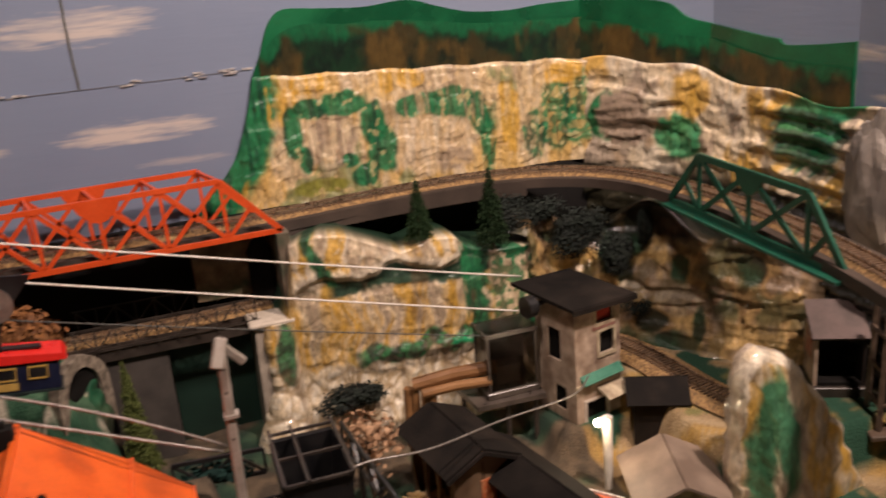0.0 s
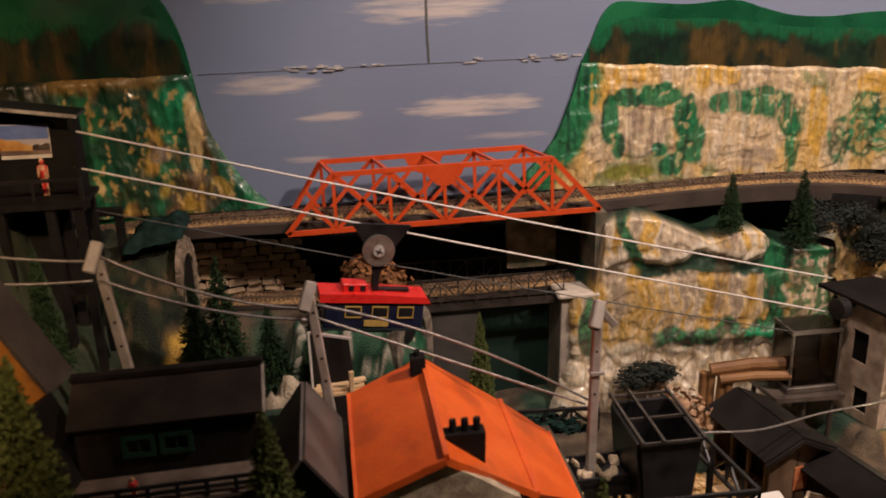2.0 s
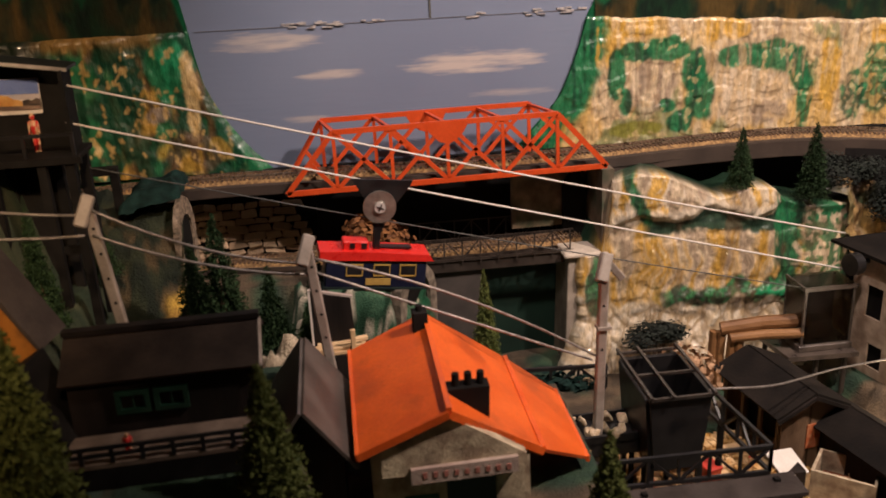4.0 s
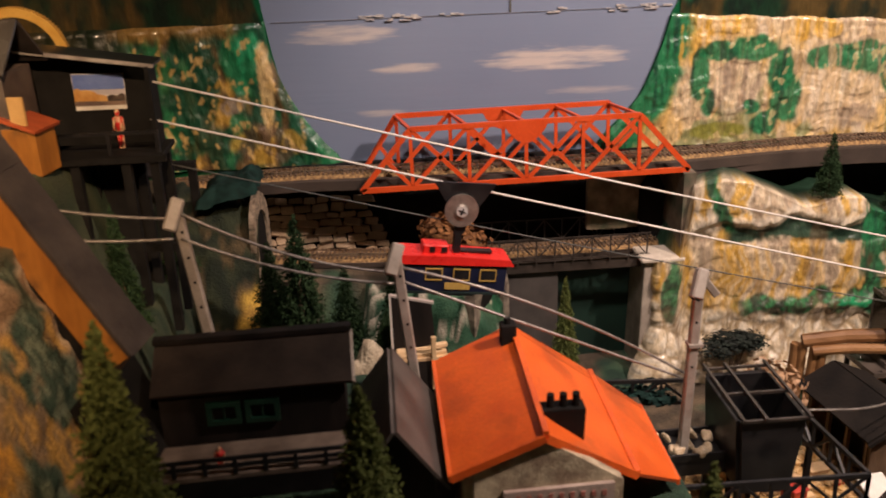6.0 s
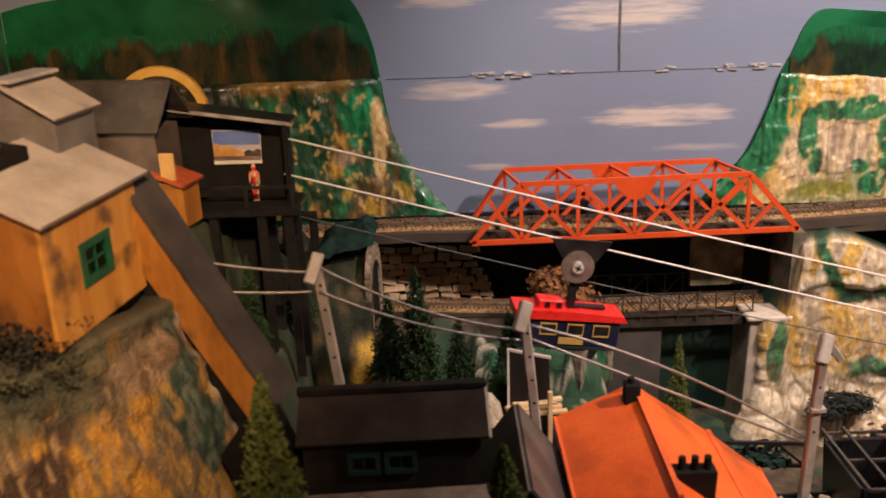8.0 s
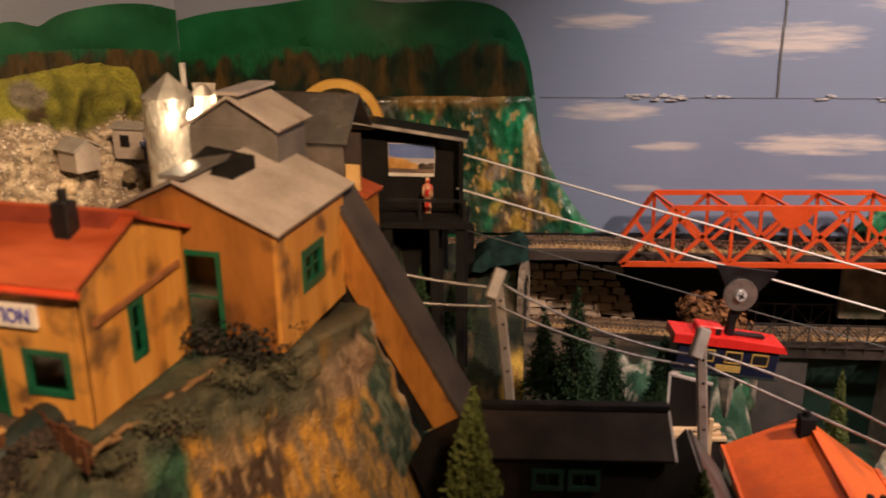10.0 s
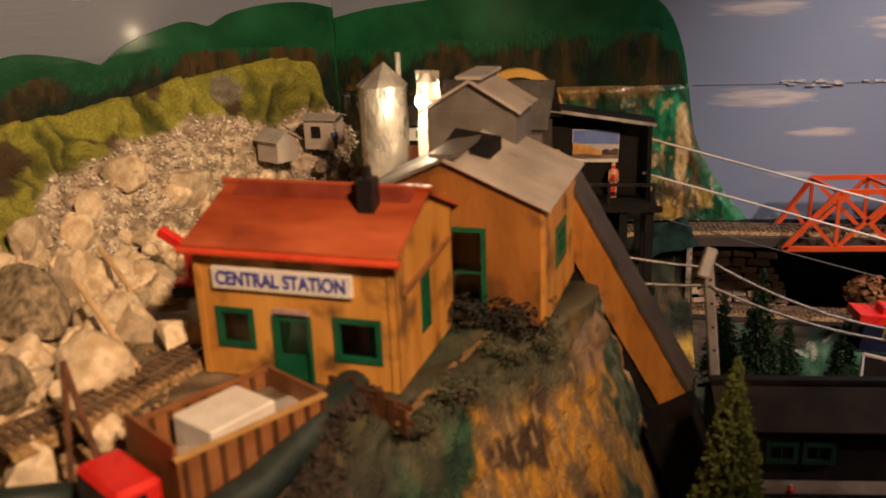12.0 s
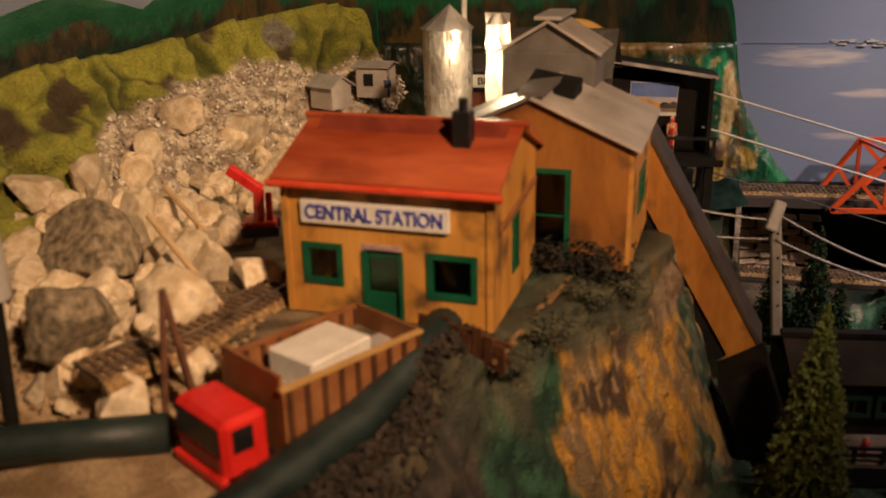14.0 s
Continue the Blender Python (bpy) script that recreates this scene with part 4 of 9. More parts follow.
structure(part("wall", box(0.166, 0.238, 1.012, 1.018, 0.0, 0.157, 0.0006), surface("grey_abutment_board", (0.030, 0.026, 0.024), (0.065, 0.055, 0.048), 25, 0.7, 0, 0.2, dirt=(0.02, 0.02, 0.018))), "dull grey abutment board under the lower bridge", "abutment")
# Added board; its near-black green paints in the opening's darkness.
structure(part("wall", box(0.238, 0.345, 1.050, 1.056, 0.0, 0.157), surface("bottle_green_board", (0.002, 0.014, 0.009), (0.005, 0.026, 0.016), 20, 0.6)), "dark bottle-green board added for the dark of the lower bridge opening", "board")
# Flat black plate stands in for the darkness inside the tunnel.
structure(part("tunnel_mouth", prism([(0.352, 0.175), (0.383, 0.175), (0.383, 0.245), (0.375, 0.262), (0.362, 0.262), (0.352, 0.245)], 1.055, 1.0615), BLACK_MATT), "black plate for the dark tunnel mouth of the lower line", "tunnel")

# ---- the ground: one sheet of scenic terrain ----
EDGE = [(-0.6, -0.40), (0.15, -0.40), (0.25, -0.40), (0.32, -0.375), (0.40, -0.335), (0.46, -0.305), (0.50, -0.268), (0.62, -0.247), (0.75, -0.24), (0.9, -0.25), (1.2, -0.25)]


def soft(x, y, x0, x1, y0, y1, s=0.02):
    return smooth_step(x0 - s, x0, x) * (1 - smooth_step(x1, x1 + s, x)) * smooth_step(y0 - s, y0, y) * (1 - smooth_step(y1, y1 + s, y))


def ground(x, y):
    z = 0.015 + 0.006 * fbm(x * 12, y * 12, 0, 2)
    z = max(z, 0.14 * soft(x, y, 0.03, 0.26, 0.3, 0.73, 0.03))
    z = max(z, 0.225 * soft(x, y, -0.28, 0.015, 0.2, 0.66, 0.03))
    z = max(z, (0.245 + 0.02 * fbm(x * 9, y * 9, 3, 2)) * soft(x, y, -0.5, -0.20, 0.66, 0.93, 0.05))
    z = max(z, 0.168 * soft(x, y, -0.6, 0.14, 0.985, 1.12, 0.01))
    z = max(z, (0.170 + 0.03 * fbm(x * 24, y * 24, 6, 3)) * soft(x + 0.02 * fbm(y * 40, x * 10, 2, 2), y + 0.02 * fbm(x * 40, y * 10, 7, 2), 0.01, 0.12, 0.935, 0.975, 0.06))
    z = max(z, 0.12 * soft(x, y, -0.3, 0.12, 0.72, 0.95, 0.05))
    z = max(z, 0.072 * soft(x, y, 0.775, 0.97, 0.640, 1.0, 0.028))
    z = max(z, 0.045 * soft(x, y, 0.66, 0.78, 0.80, 0.96, 0.03))
    e = along(EDGE, y) + 0.012 * fbm(x * 3, y * 14, 8, 2)
    top = 0.395 - 0.032 * smooth_step(0.36, 0.30, y) - 0.02 * smooth_step(-0.55, -0.7, x) * smooth_step(0.5, 0.3, y)
    k = 1 - smooth_step(e - 0.02, e + 0.02, x)
    z = max(z, z + (top - z) * k * (1 - smooth_step(0.93, 0.955, y)))
    z = max(z, 0.275 * smooth_step(0.93, 0.955, y) * k)
    return z


def ground_pigment(x, y, z):
    a, c = fbm(x * 10, y * 10, z * 10, 3), fbm(x * 45, y * 45, z * 45, 2)
    dirt = lerp3((0.05, 0.036, 0.022), (0.12, 0.085, 0.05), smooth_step(-0.4, 0.5, c))
    flock = lerp3((0.012, 0.035, 0.020), (0.03, 0.07, 0.035), smooth_step(-0.3, 0.4, c))
    col = lerp3(dirt, flock, smooth_step(-0.1, 0.2, a))
    if x < -0.12 and y < 0.68:
        e = along(EDGE, y)
        q = (x - e) / 0.11
        ochre = lerp3((0.42, 0.24, 0.035), (0.24, 0.17, 0.10), smooth_step(-0.1, 0.35, fbm(x * 22, y * 22, z * 14, 3)))
        ochre = lerp3(ochre, (0.10, 0.065, 0.035), smooth_step(0.2, 0.55, fbm(x * 16 + 5, y * 16, z * 10, 2)))
        col = lerp3(col, ochre, smooth_step(0.12, 0.25, q + 0.2 * a) * (1 - smooth_step(0.52, 0.68, q + 0.2 * a)))
        teal = lerp3((0.018, 0.05, 0.035), (0.05, 0.09, 0.065), smooth_step(-0.2, 0.4, c))
        col = lerp3(col, teal, smooth_step(0.55, 0.7, q + 0.2 * a))
        col = lerp3(col, lerp3((0.028, 0.031, 0.016), (0.078, 0.062, 0.030), smooth_step(-0.2, 0.3, c)), smooth_step(-0.35, -0.15, q) * (1 - smooth_step(0.05, 0.2, q)))
    if x < -0.42 and 0.33 < y:
        # Quarry floor toned down to paint the dark gaps between boulders.
        col = lerp3(col, lerp3((0.10, 0.065, 0.035), (0.26, 0.19, 0.11), smooth_step(-0.3, 0.3, c)), 0.85)
    if x < -0.40 and y < 0.36:
        sand = lerp3((0.28, 0.18, 0.09), (0.46, 0.32, 0.18), smooth_step(-0.3, 0.3, c))
        col = lerp3(lerp3((0.022, 0.018, 0.014), (0.07, 0.055, 0.04), smooth_step(-0.3, 0.3, c)), sand, smooth_step(-0.47, -0.50, x + 0.6 * (y - 0.29) + 0.02 * a))
    if 0.27 < x < 0.51 and 0.60 < y < 0.79:
        col = lerp3(col, lerp3((0.16, 0.10, 0.05), (0.36, 0.24, 0.11), smooth_step(-0.3, 0.3, c)), 0.85)
    if x > 0.68 and y > 0.5:
        bank = rock_pigment(x, y, z, 50.0, 0.9, 0.0, 0.2)
        col = lerp3(lerp3(bank, (0.26, 0.16, 0.05), 0.65), (0.014, 0.065, 0.035), smooth_step(0.02, 0.25, a + 0.3 * c))
    if -0.3 < x < -0.03 and 0.66 < y < 0.97:
        col = lerp3((0.014, 0.030, 0.013), (0.045, 0.055, 0.026), smooth_step(-0.3, 0.4, c + a))
        col = lerp3(col, (0.25, 0.17, 0.05), smooth_step(0.38, 0.5, fbm(x * 30, y * 12, 3, 2)))
    if -0.06 < x < 0.2 and 0.86 < y < 0.985:
        col = lerp3((0.018, 0.07, 0.035), (0.06, 0.13, 0.07), smooth_step(-0.3, 0.4, c + a))
        col = lerp3(col, (0.4, 0.36, 0.28), smooth_step(0.28, 0.42, fbm(x * 40 + z * 25, y * 40, z * 45, 3)))
    return col



def slope_pigment(x, y, z, s):
    a, c, f = fbm(x * 22, y * 22, z * 16, 3), fbm(x * 60, y * 60, z * 60, 2), fbm((x + y) * 150, z * 60 - (x + y) * 90, 3, 2)
    v = (z - 0.2) / 0.19
    q = y - 0.10 * (z - 0.33) + 0.02 * a
    col = lerp3((0.46, 0.23, 0.024), (0.25, 0.125, 0.028), smooth_step(-0.25, 0.3, f + 0.4 * c))
    col = lerp3(col, (0.125, 0.085, 0.045), 0.9 * smooth_step(0.0, 0.16, fbm((x + y) * 26, z * 12, 5, 2) + 0.25 * f))
    col = lerp3(col, (0.05, 0.026, 0.012), smooth_step(0.22, 0.42, fbm(x * 26 + 9, y * 26, z * 26, 2) + 0.2 * f))
    col = lerp3(col, (0.42, 0.27, 0.12), smooth_step(0.32, 0.44, f + 0.2 * c) * 0.6)
    green = lerp3((0.005, 0.028, 0.014), (0.018, 0.075, 0.036), smooth_step(-0.3, 0.3, c + 0.5 * f))
    col = lerp3(col, green, smooth_step(0.408, 0.394, q))
    # Near-black brown paints the slope's foreground end as unlit.
    brown = lerp3((0.010, 0.009, 0.007), (0.045, 0.034, 0.024), smooth_step(-0.3, 0.3, c + f))
    col = lerp3(col, brown, smooth_step(0.352, 0.336, q + 0.01 * c))
    teal = lerp3((0.012, 0.034, 0.022), (0.10, 0.125, 0.085), smooth_step(-0.25, 0.4, f + 0.6 * c))
    teal = lerp3(teal, lerp3((0.42, 0.24, 0.05), (0.13, 0.08, 0.045), smooth_step(-0.2, 0.3, f)), 0.85 * smooth_step(0.06, 0.2, fbm(x * 30, y * 30, z * 20 + 3, 3) + 0.2 * f))
    col = lerp3(col, teal, smooth_step(0.505, 0.522, q + 0.04 * (0.5 - v)))
    col = lerp3(col, lerp3((0.30, 0.20, 0.12), (0.14, 0.085, 0.045), smooth_step(-0.2, 0.3, c)), daub(y, z, (0.53, 0.365, 0.03, 0.025)))
    col = lerp3(col, lerp3((0.52, 0.40, 0.28), (0.24, 0.15, 0.085), smooth_step(-0.1, 0.3, f + 0.5 * c)), smooth_step(0.572, 0.580, y + 0.004 * c) * smooth_step(0.386, 0.378, z))
    col = lerp3(col, lerp3((0.008, 0.05, 0.022), (0.03, 0.14, 0.06), smooth_step(-0.2, 0.3, f)), smooth_step(0.600, 0.606, y + 0.25 * (0.35 - z)))
    return lerp3(col, lerp3((0.035, 0.038, 0.020), (0.085, 0.076, 0.042), smooth_step(-0.2, 0.3, c)), smooth_step(0.80, 0.95, v + 0.16 * a))


cliff("rock_face", [(-0.47, 0.13), (-0.43, 0.215), (-0.39, 0.30), (-0.352, 0.365), (-0.322, 0.415), (-0.295, 0.455), (-0.262, 0.495), (-0.238, 0.55), (-0.238, 0.60), (-0.262, 0.655)], 0.18,
      lambda s: 0.300 + 0.09 * smooth_step(0.2, 0.46, s) - 0.004 * math.sin(s * 23), slope_pigment, "ochre, brown and green painted rock slope below the station",
      relief=lambda x, y, z, s: 0.075 * max(0, 1 - (z - 0.18) / 0.21) ** 1.2 + 0.005 * fbm(x * 14, y * 14, z * 14, 2), depth=0.004, cap=0.03, material=pigmented("painted_slope", 0.65, 1.0, 420), cap_colour=(0.036, 0.036, 0.020))


def ravine_pigment(x, y, z, s):
    c, f = fbm((x + y) * 45, z * 14, 3, 2), fbm((x - y) * 70, z * 40, 8, 2)
    col = lerp3((0.24, 0.15, 0.065), (0.55, 0.37, 0.15), smooth_step(-0.3, 0.35, c + 0.5 * f))
    col = lerp3(col, lerp3(TAUPE, UMBER, smooth_step(-0.2, 0.3, f)), 0.8 * smooth_step(0.0, 0.25, fbm(x * 26, y * 26, z * 26, 2)))
    col = lerp3(col, lerp3(TAUPE, CREAM, smooth_step(-0.2, 0.3, f)), 0.75 * daub(x, z, (0.885, 0.135, 0.022, 0.022)))
    col = lerp3(col, lerp3(OCHRE, CREAM, 0.25 + 0.4 * smooth_step(-0.1, 0.3, f)), 0.92 * daub(x, z, (0.765, 0.178, 0.038, 0.026)))
    # Near-black daubs paint in shaded hollows along with dark plants.
    dark = (0.010, 0.018, 0.012)
    for e in ((0.775, 0.222, 0.05, 0.02), (0.818, 0.188, 0.017, 0.034), (0.834, 0.160, 0.009, 0.02), (0.842, 0.222, 0.013, 0.035), (0.882, 0.172, 0.008, 0.020), (0.862, 0.104, 0.014, 0.016), (0.885, 0.080, 0.018, 0.016), (0.90, 0.105, 0.006, 0.03), (0.935, 0.185, 0.010, 0.022)):
        col = lerp3(col, lerp3(dark, DEEP, smooth_step(0.0, 0.4, c)), 0.95 * daub(x, z, e))
    col = lerp3(col, lerp3(CREAM, WHITE, 0.4), 0.85 * daub(x, z, (0.838, 0.138, 0.012, 0.012)))
    col = lerp3(col, lerp3((0.03, 0.075, 0.035), (0.09, 0.07, 0.03), smooth_step(-0.2, 0.2, c)), 0.6 * smooth_step(-0.05, 0.2, fbm(x * 32, y * 20, z * 24 + 7, 3)))
    # Upper bank painted near black for the deck's shadow.
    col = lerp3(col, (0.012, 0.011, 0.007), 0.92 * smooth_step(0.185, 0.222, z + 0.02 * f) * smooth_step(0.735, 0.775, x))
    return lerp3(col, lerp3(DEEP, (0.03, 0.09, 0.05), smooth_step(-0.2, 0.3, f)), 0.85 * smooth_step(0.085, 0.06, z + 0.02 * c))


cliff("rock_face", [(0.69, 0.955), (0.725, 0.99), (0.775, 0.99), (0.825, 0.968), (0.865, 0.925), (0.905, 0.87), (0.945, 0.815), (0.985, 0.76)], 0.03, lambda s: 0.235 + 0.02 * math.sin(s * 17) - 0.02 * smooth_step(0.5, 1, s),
      ravine_pigment, "broken rock bank with ochre patches, painted dark for the shade under the upper line", relief=lambda x, y, z, s: 0.05 * max(0, 1 - (z - 0.03) / 0.22) ** 1.5, depth=0.0065, cap=0.05, cap_colour=(0.012, 0.015, 0.01))
xs = np.arange(-1.35, 1.05, 0.005)
ys = np.arange(-0.35, 1.118, 0.005)
rows = [[(float(x), float(y), ground(float(x), float(y))) for x in xs] for y in ys]
cols = [[ground_pigment(*p) for p in r] for r in rows]
structure(grid_mesh("ground", rows, TERRAIN, colours=cols), "scenic ground of flock, dirt and painted plaster slopes", "ground")
structure(part("table", box(-1.35, 1.05, -0.35, 1.118, -0.08, -0.012), BLACK_BOARD), "dark layout table under the scenery", "table")

# ---- railway lines ----
def track(name, line, z, label, fascia=True, width=0.056, gauge=0.0165, deck=0.012, bed=1.0):
    """Roadbed, sleepers and two rails along a plan line; z is the top of the rails."""
    pts = spline(line, 0.008)
    ob = thing(name, (0, 0, 0), 0, label, "track")

    def offset(o):
        out = []
        for i, p in enumerate(pts):
            d = (pts[min(i + 1, len(pts) - 1)] - pts[max(i - 1, 0)]).normalized()
            out.append(Vector((p.x + d.y * o, p.y - d.x * o, 0)))
        return out

    def ribbon(bm, o0, z0, o1, z1, jitter=0.0):
        a, b = offset(o0), offset(o1)
        rng = random.Random(3)
        va = [bm.verts.new((p.x, p.y, z0 + rng.uniform(-jitter, jitter))) for p in a]
        vb = [bm.verts.new((p.x, p.y, z1 + rng.uniform(-jitter, jitter))) for p in b]
        for i in range(len(va) - 1):
            bm.faces.new((va[i], va[i + 1], vb[i + 1], vb[i]))

    def bar(o, half, z0, z1):
        bm = bmesh.new()
        ribbon(bm, o - half, z1, o + half, z1)
        ribbon(bm, o + half, z1, o + half, z0)
        ribbon(bm, o - half, z0, o - half, z1)
        ribbon(bm, o + half, z0, o - half, z0)
        bmesh.ops.remove_doubles(bm, verts=bm.verts, dist=1e-6)
        return bm

    zb = z - 0.0045
    bm = bmesh.new()
    steps = [(-0.019 * bed, zb - 0.006), (-0.014 * bed, zb), (-0.006, zb + 0.0003), (0.0, zb), (0.006, zb + 0.0003), (0.014 * bed, zb), (0.019 * bed, zb - 0.006)]
    for (o0, z0), (o1, z1) in zip(steps, steps[1:]):
        ribbon(bm, o0, z0, o1, z1)
    bmesh.ops.remove_doubles(bm, verts=bm.verts, dist=1e-6)
    part("ballast", bm, BALLAST, ob)
    if fascia:
        part("deck", bar(0.0, width / 2, zb - deck - 0.004, zb - 0.0042), FASCIA, ob, "grey-brown deck board")
    for o in (-gauge / 2, gauge / 2):
        part("rail", bar(o, 0.0006, z - 0.0026, z), RAIL, ob)
    bm = bmesh.new()
    gap, dist = 0.0058, 0.0
    for a, b in zip(pts, pts[1:]):
        seg = (b - a).length
        while dist < seg:
            p = a.lerp(b, dist / seg)
            d = (b - a).normalized()
            side = Vector((d.y, -d.x, 0))
            add_beam(bm, Vector((p.x, p.y, z - 0.0037)) - side * 0.0145, Vector((p.x, p.y, z - 0.0037)) + side * 0.0145, 0.0027, 0.0022)
            dist += gap
        dist -= seg
    tagged(part("sleeper", bm, SLEEPER, ob), kind="stuff")
    return ob


UPPER = [(-0.62, 0.90), (-0.45, 0.965), (-0.30, 1.01), (-0.19, 1.035), (-0.08, 1.046), (0.0, 1.042), (0.2, 1.035), (0.40, 1.045), (0.5, 1.058), (0.6, 1.066), (0.68, 1.062), (0.76, 1.035), (0.82, 0.985), (0.855, 0.91), (0.87, 0.8), (0.868, 0.68), (0.85, 0.53), (0.81, 0.36)]
track("railway_track", UPPER, 0.2975, "upper line of brown ballasted track on a grey deck")
LOWER = [(-0.55, 1.03), (-0.3, 1.06), (-0.11, 1.062), (0.0, 1.05), (0.1, 1.04), (0.2, 1.037), (0.3, 1.04), (0.37, 1.05)]
track("railway_track", LOWER, 0.184, "lower line of tan ballasted track on a shelf", width=0.04, deck=0.006)
YARD = [(0.70, 1.0), (0.775, 0.955), (0.808, 0.87), (0.820, 0.77), (0.834, 0.715), (0.850, 0.672)]
track("railway_track", YARD, 0.086, "curved brown track on ochre ballast beside the tower", fascia=False, bed=1.6)


def fascia_strip(pts, z0, z1, label):
    ob = part("trim", bmesh.new(), FASCIA)
    bm = bmesh.new()
    p = spline(pts, 0.01)
    lo, hi = [bm.verts.new((v.x, v.y, z0)) for v in p], [bm.verts.new((v.x, v.y, z1)) for v in p]
    lo2, hi2 = [bm.verts.new((v.x, v.y + 0.004, z0)) for v in p], [bm.verts.new((v.x, v.y + 0.004, z1)) for v in p]
    for i in range(len(p) - 1):
        bm.faces.new((lo[i], lo[i + 1], hi[i + 1], hi[i]))
        bm.faces.new((hi[i], hi[i + 1], hi2[i + 1], hi2[i]))
        bm.faces.new((lo2[i + 1], lo2[i], hi2[i], hi2[i + 1]))
        bm.faces.new((lo[i + 1], lo[i], lo2[i], lo2[i + 1]))
    bm.to_mesh(ob.data)
    bm.free()
    return structure(ob, label, "fascia")


fascia_strip([(0.40, 1.018), (0.5, 1.03), (0.6, 1.036), (0.66, 1.034), (0.72, 1.02)], 0.268, 0.288, "plain grey fascia board under the upper line")


def truss_side(parent, y, x0, x1, t0, t1, z0, z1, panels, material, w=0.0055, gusset=0.028):
    """One side of a through truss: chords, end posts, uprights, diagonals; each a part of its own."""
    def bar(name, p, q, ww=w, hh=0.003):
        part(name, beam((p[0], y, p[1]), (q[0], y, q[1]), ww, hh, up=(0, 1, 0)), material, parent)
    bar("lower_chord", (x0, z0), (x1, z0), w * 1.1, 0.004)
    bar("upper_chord", (t0, z1), (t1, z1), w * 1.1, 0.004)
    bar("end_post", (x0, z0), (t0, z1), w * 1.15, 0.004)
    bar("end_post", (x1, z0), (t1, z1), w * 1.15, 0.004)
    xs_top = [t0 + (t1 - t0) * i / panels for i in range(panels + 1)]
    for i, x in enumerate(xs_top):
        bar("upright", (x, z0), (x, z1), w * 0.75)
    for i in range(panels):
        bar("diagonal", (xs_top[i], z1), (xs_top[i + 1], z0), w * 0.9)
        bar("diagonal", (xs_top[i], z0), (xs_top[i + 1], z1), w * 0.85)
    bar("diagonal", (x0 + (t0 - x0) * 0.5, (z0 + z1) / 2), (t0, z0), w * 0.8)
    bar("diagonal", (x1 + (t1 - x1) * 0.5, (z0 + z1) / 2), (t1, z0), w * 0.8)
    if gusset:
        cx = (t0 + t1) / 2
        g = gusset
        part("gusset", prism([(cx - g, z1 + 0.002), (cx + g, z1 + 0.002), (cx + 0.74 * g, z1 - 0.4 * g), (cx + 0.35 * g, z1 - 0.78 * g), (cx, z1 - 0.9 * g), (cx - 0.35 * g, z1 - 0.78 * g), (cx - 0.74 * g, z1 - 0.4 * g)], y - 0.0022, y + 0.0022), material, parent)


orange = thing("truss_bridge", (0, 0, 0), 0, "bright orange plastic through-truss railway bridge", "bridge")
orange.matrix_world = pose(0.0034, 0, 0.0012, 0, -0.7, 0)
truss_side(orange, 0.999, 0.0, 0.393, 0.060, 0.331, 0.279, 0.3495, 4, ORANGE)
truss_side(orange, 1.070, 0.0, 0.380, 0.046, 0.311, 0.279, 0.3495, 4, ORANGE)
for i in range(5):
    part("cross_strut", beam((0.060 + 0.271 * i / 4, 1.0, 0.349), (0.046 + 0.265 * i / 4, 1.069, 0.349), 0.004, 0.003), ORANGE, orange)
part("bridge_floor", box(-0.004, 0.396, 1.003, 1.066, 0.274, 0.2785, 0.0005), FASCIA, orange, "dull brown bridge floor")

dark_bridge = thing("girder_bridge", (0, 0, 0), 0, "dark brown model girder bridge on the lower line", "bridge")
part("girder", box(0.135, 0.352, 1.006, 1.010, 0.158, 0.172, 0.0005), DARK_STEEL, dark_bridge)
part("girder", box(0.135, 0.352, 1.066, 1.070, 0.158, 0.172, 0.0005), DARK_STEEL, dark_bridge)
for y in (1.003, 1.072):
    part("handrail", beam((0.135, y, 0.204), (0.352, y, 0.204), 0.0014, 0.0018), DARK_STEEL, dark_bridge)
    part("handrail", beam((0.135, y, 0.176), (0.352, y, 0.176), 0.0014, 0.0018), DARK_STEEL, dark_bridge)
    for i in range(10):
        x = 0.139 + 0.0232 * i
        part("post", beam((x, y, 0.17), (x, y, 0.205), 0.0018, 0.0018), DARK_STEEL, dark_bridge)
        if i < 9:
            q = (x, x + 0.0232) if i % 2 else (x + 0.0232, x)
            part("brace", beam((q[0], y, 0.176), (q[1], y, 0.203), 0.0014, 0.0014), DARK_STEEL, dark_bridge)

green_bridge = thing("truss_bridge", (0, 0, 0), 0, "dark green plastic truss bridge on the curved upper line", "bridge")
green_bridge.matrix_world = pose(0.838, 0.862, 0.0, 0, 0, -91)
truss_side(green_bridge, 0.0, 0.0, 0.30, 0.062, 0.245, 0.281, 0.346, 2, GREEN_STEEL, 0.0066, 0.026)
part("ledge", box(0.0, 0.30, -0.012, 0.002, 0.275, 0.2785, 0.0005), GREEN_STEEL, green_bridge)

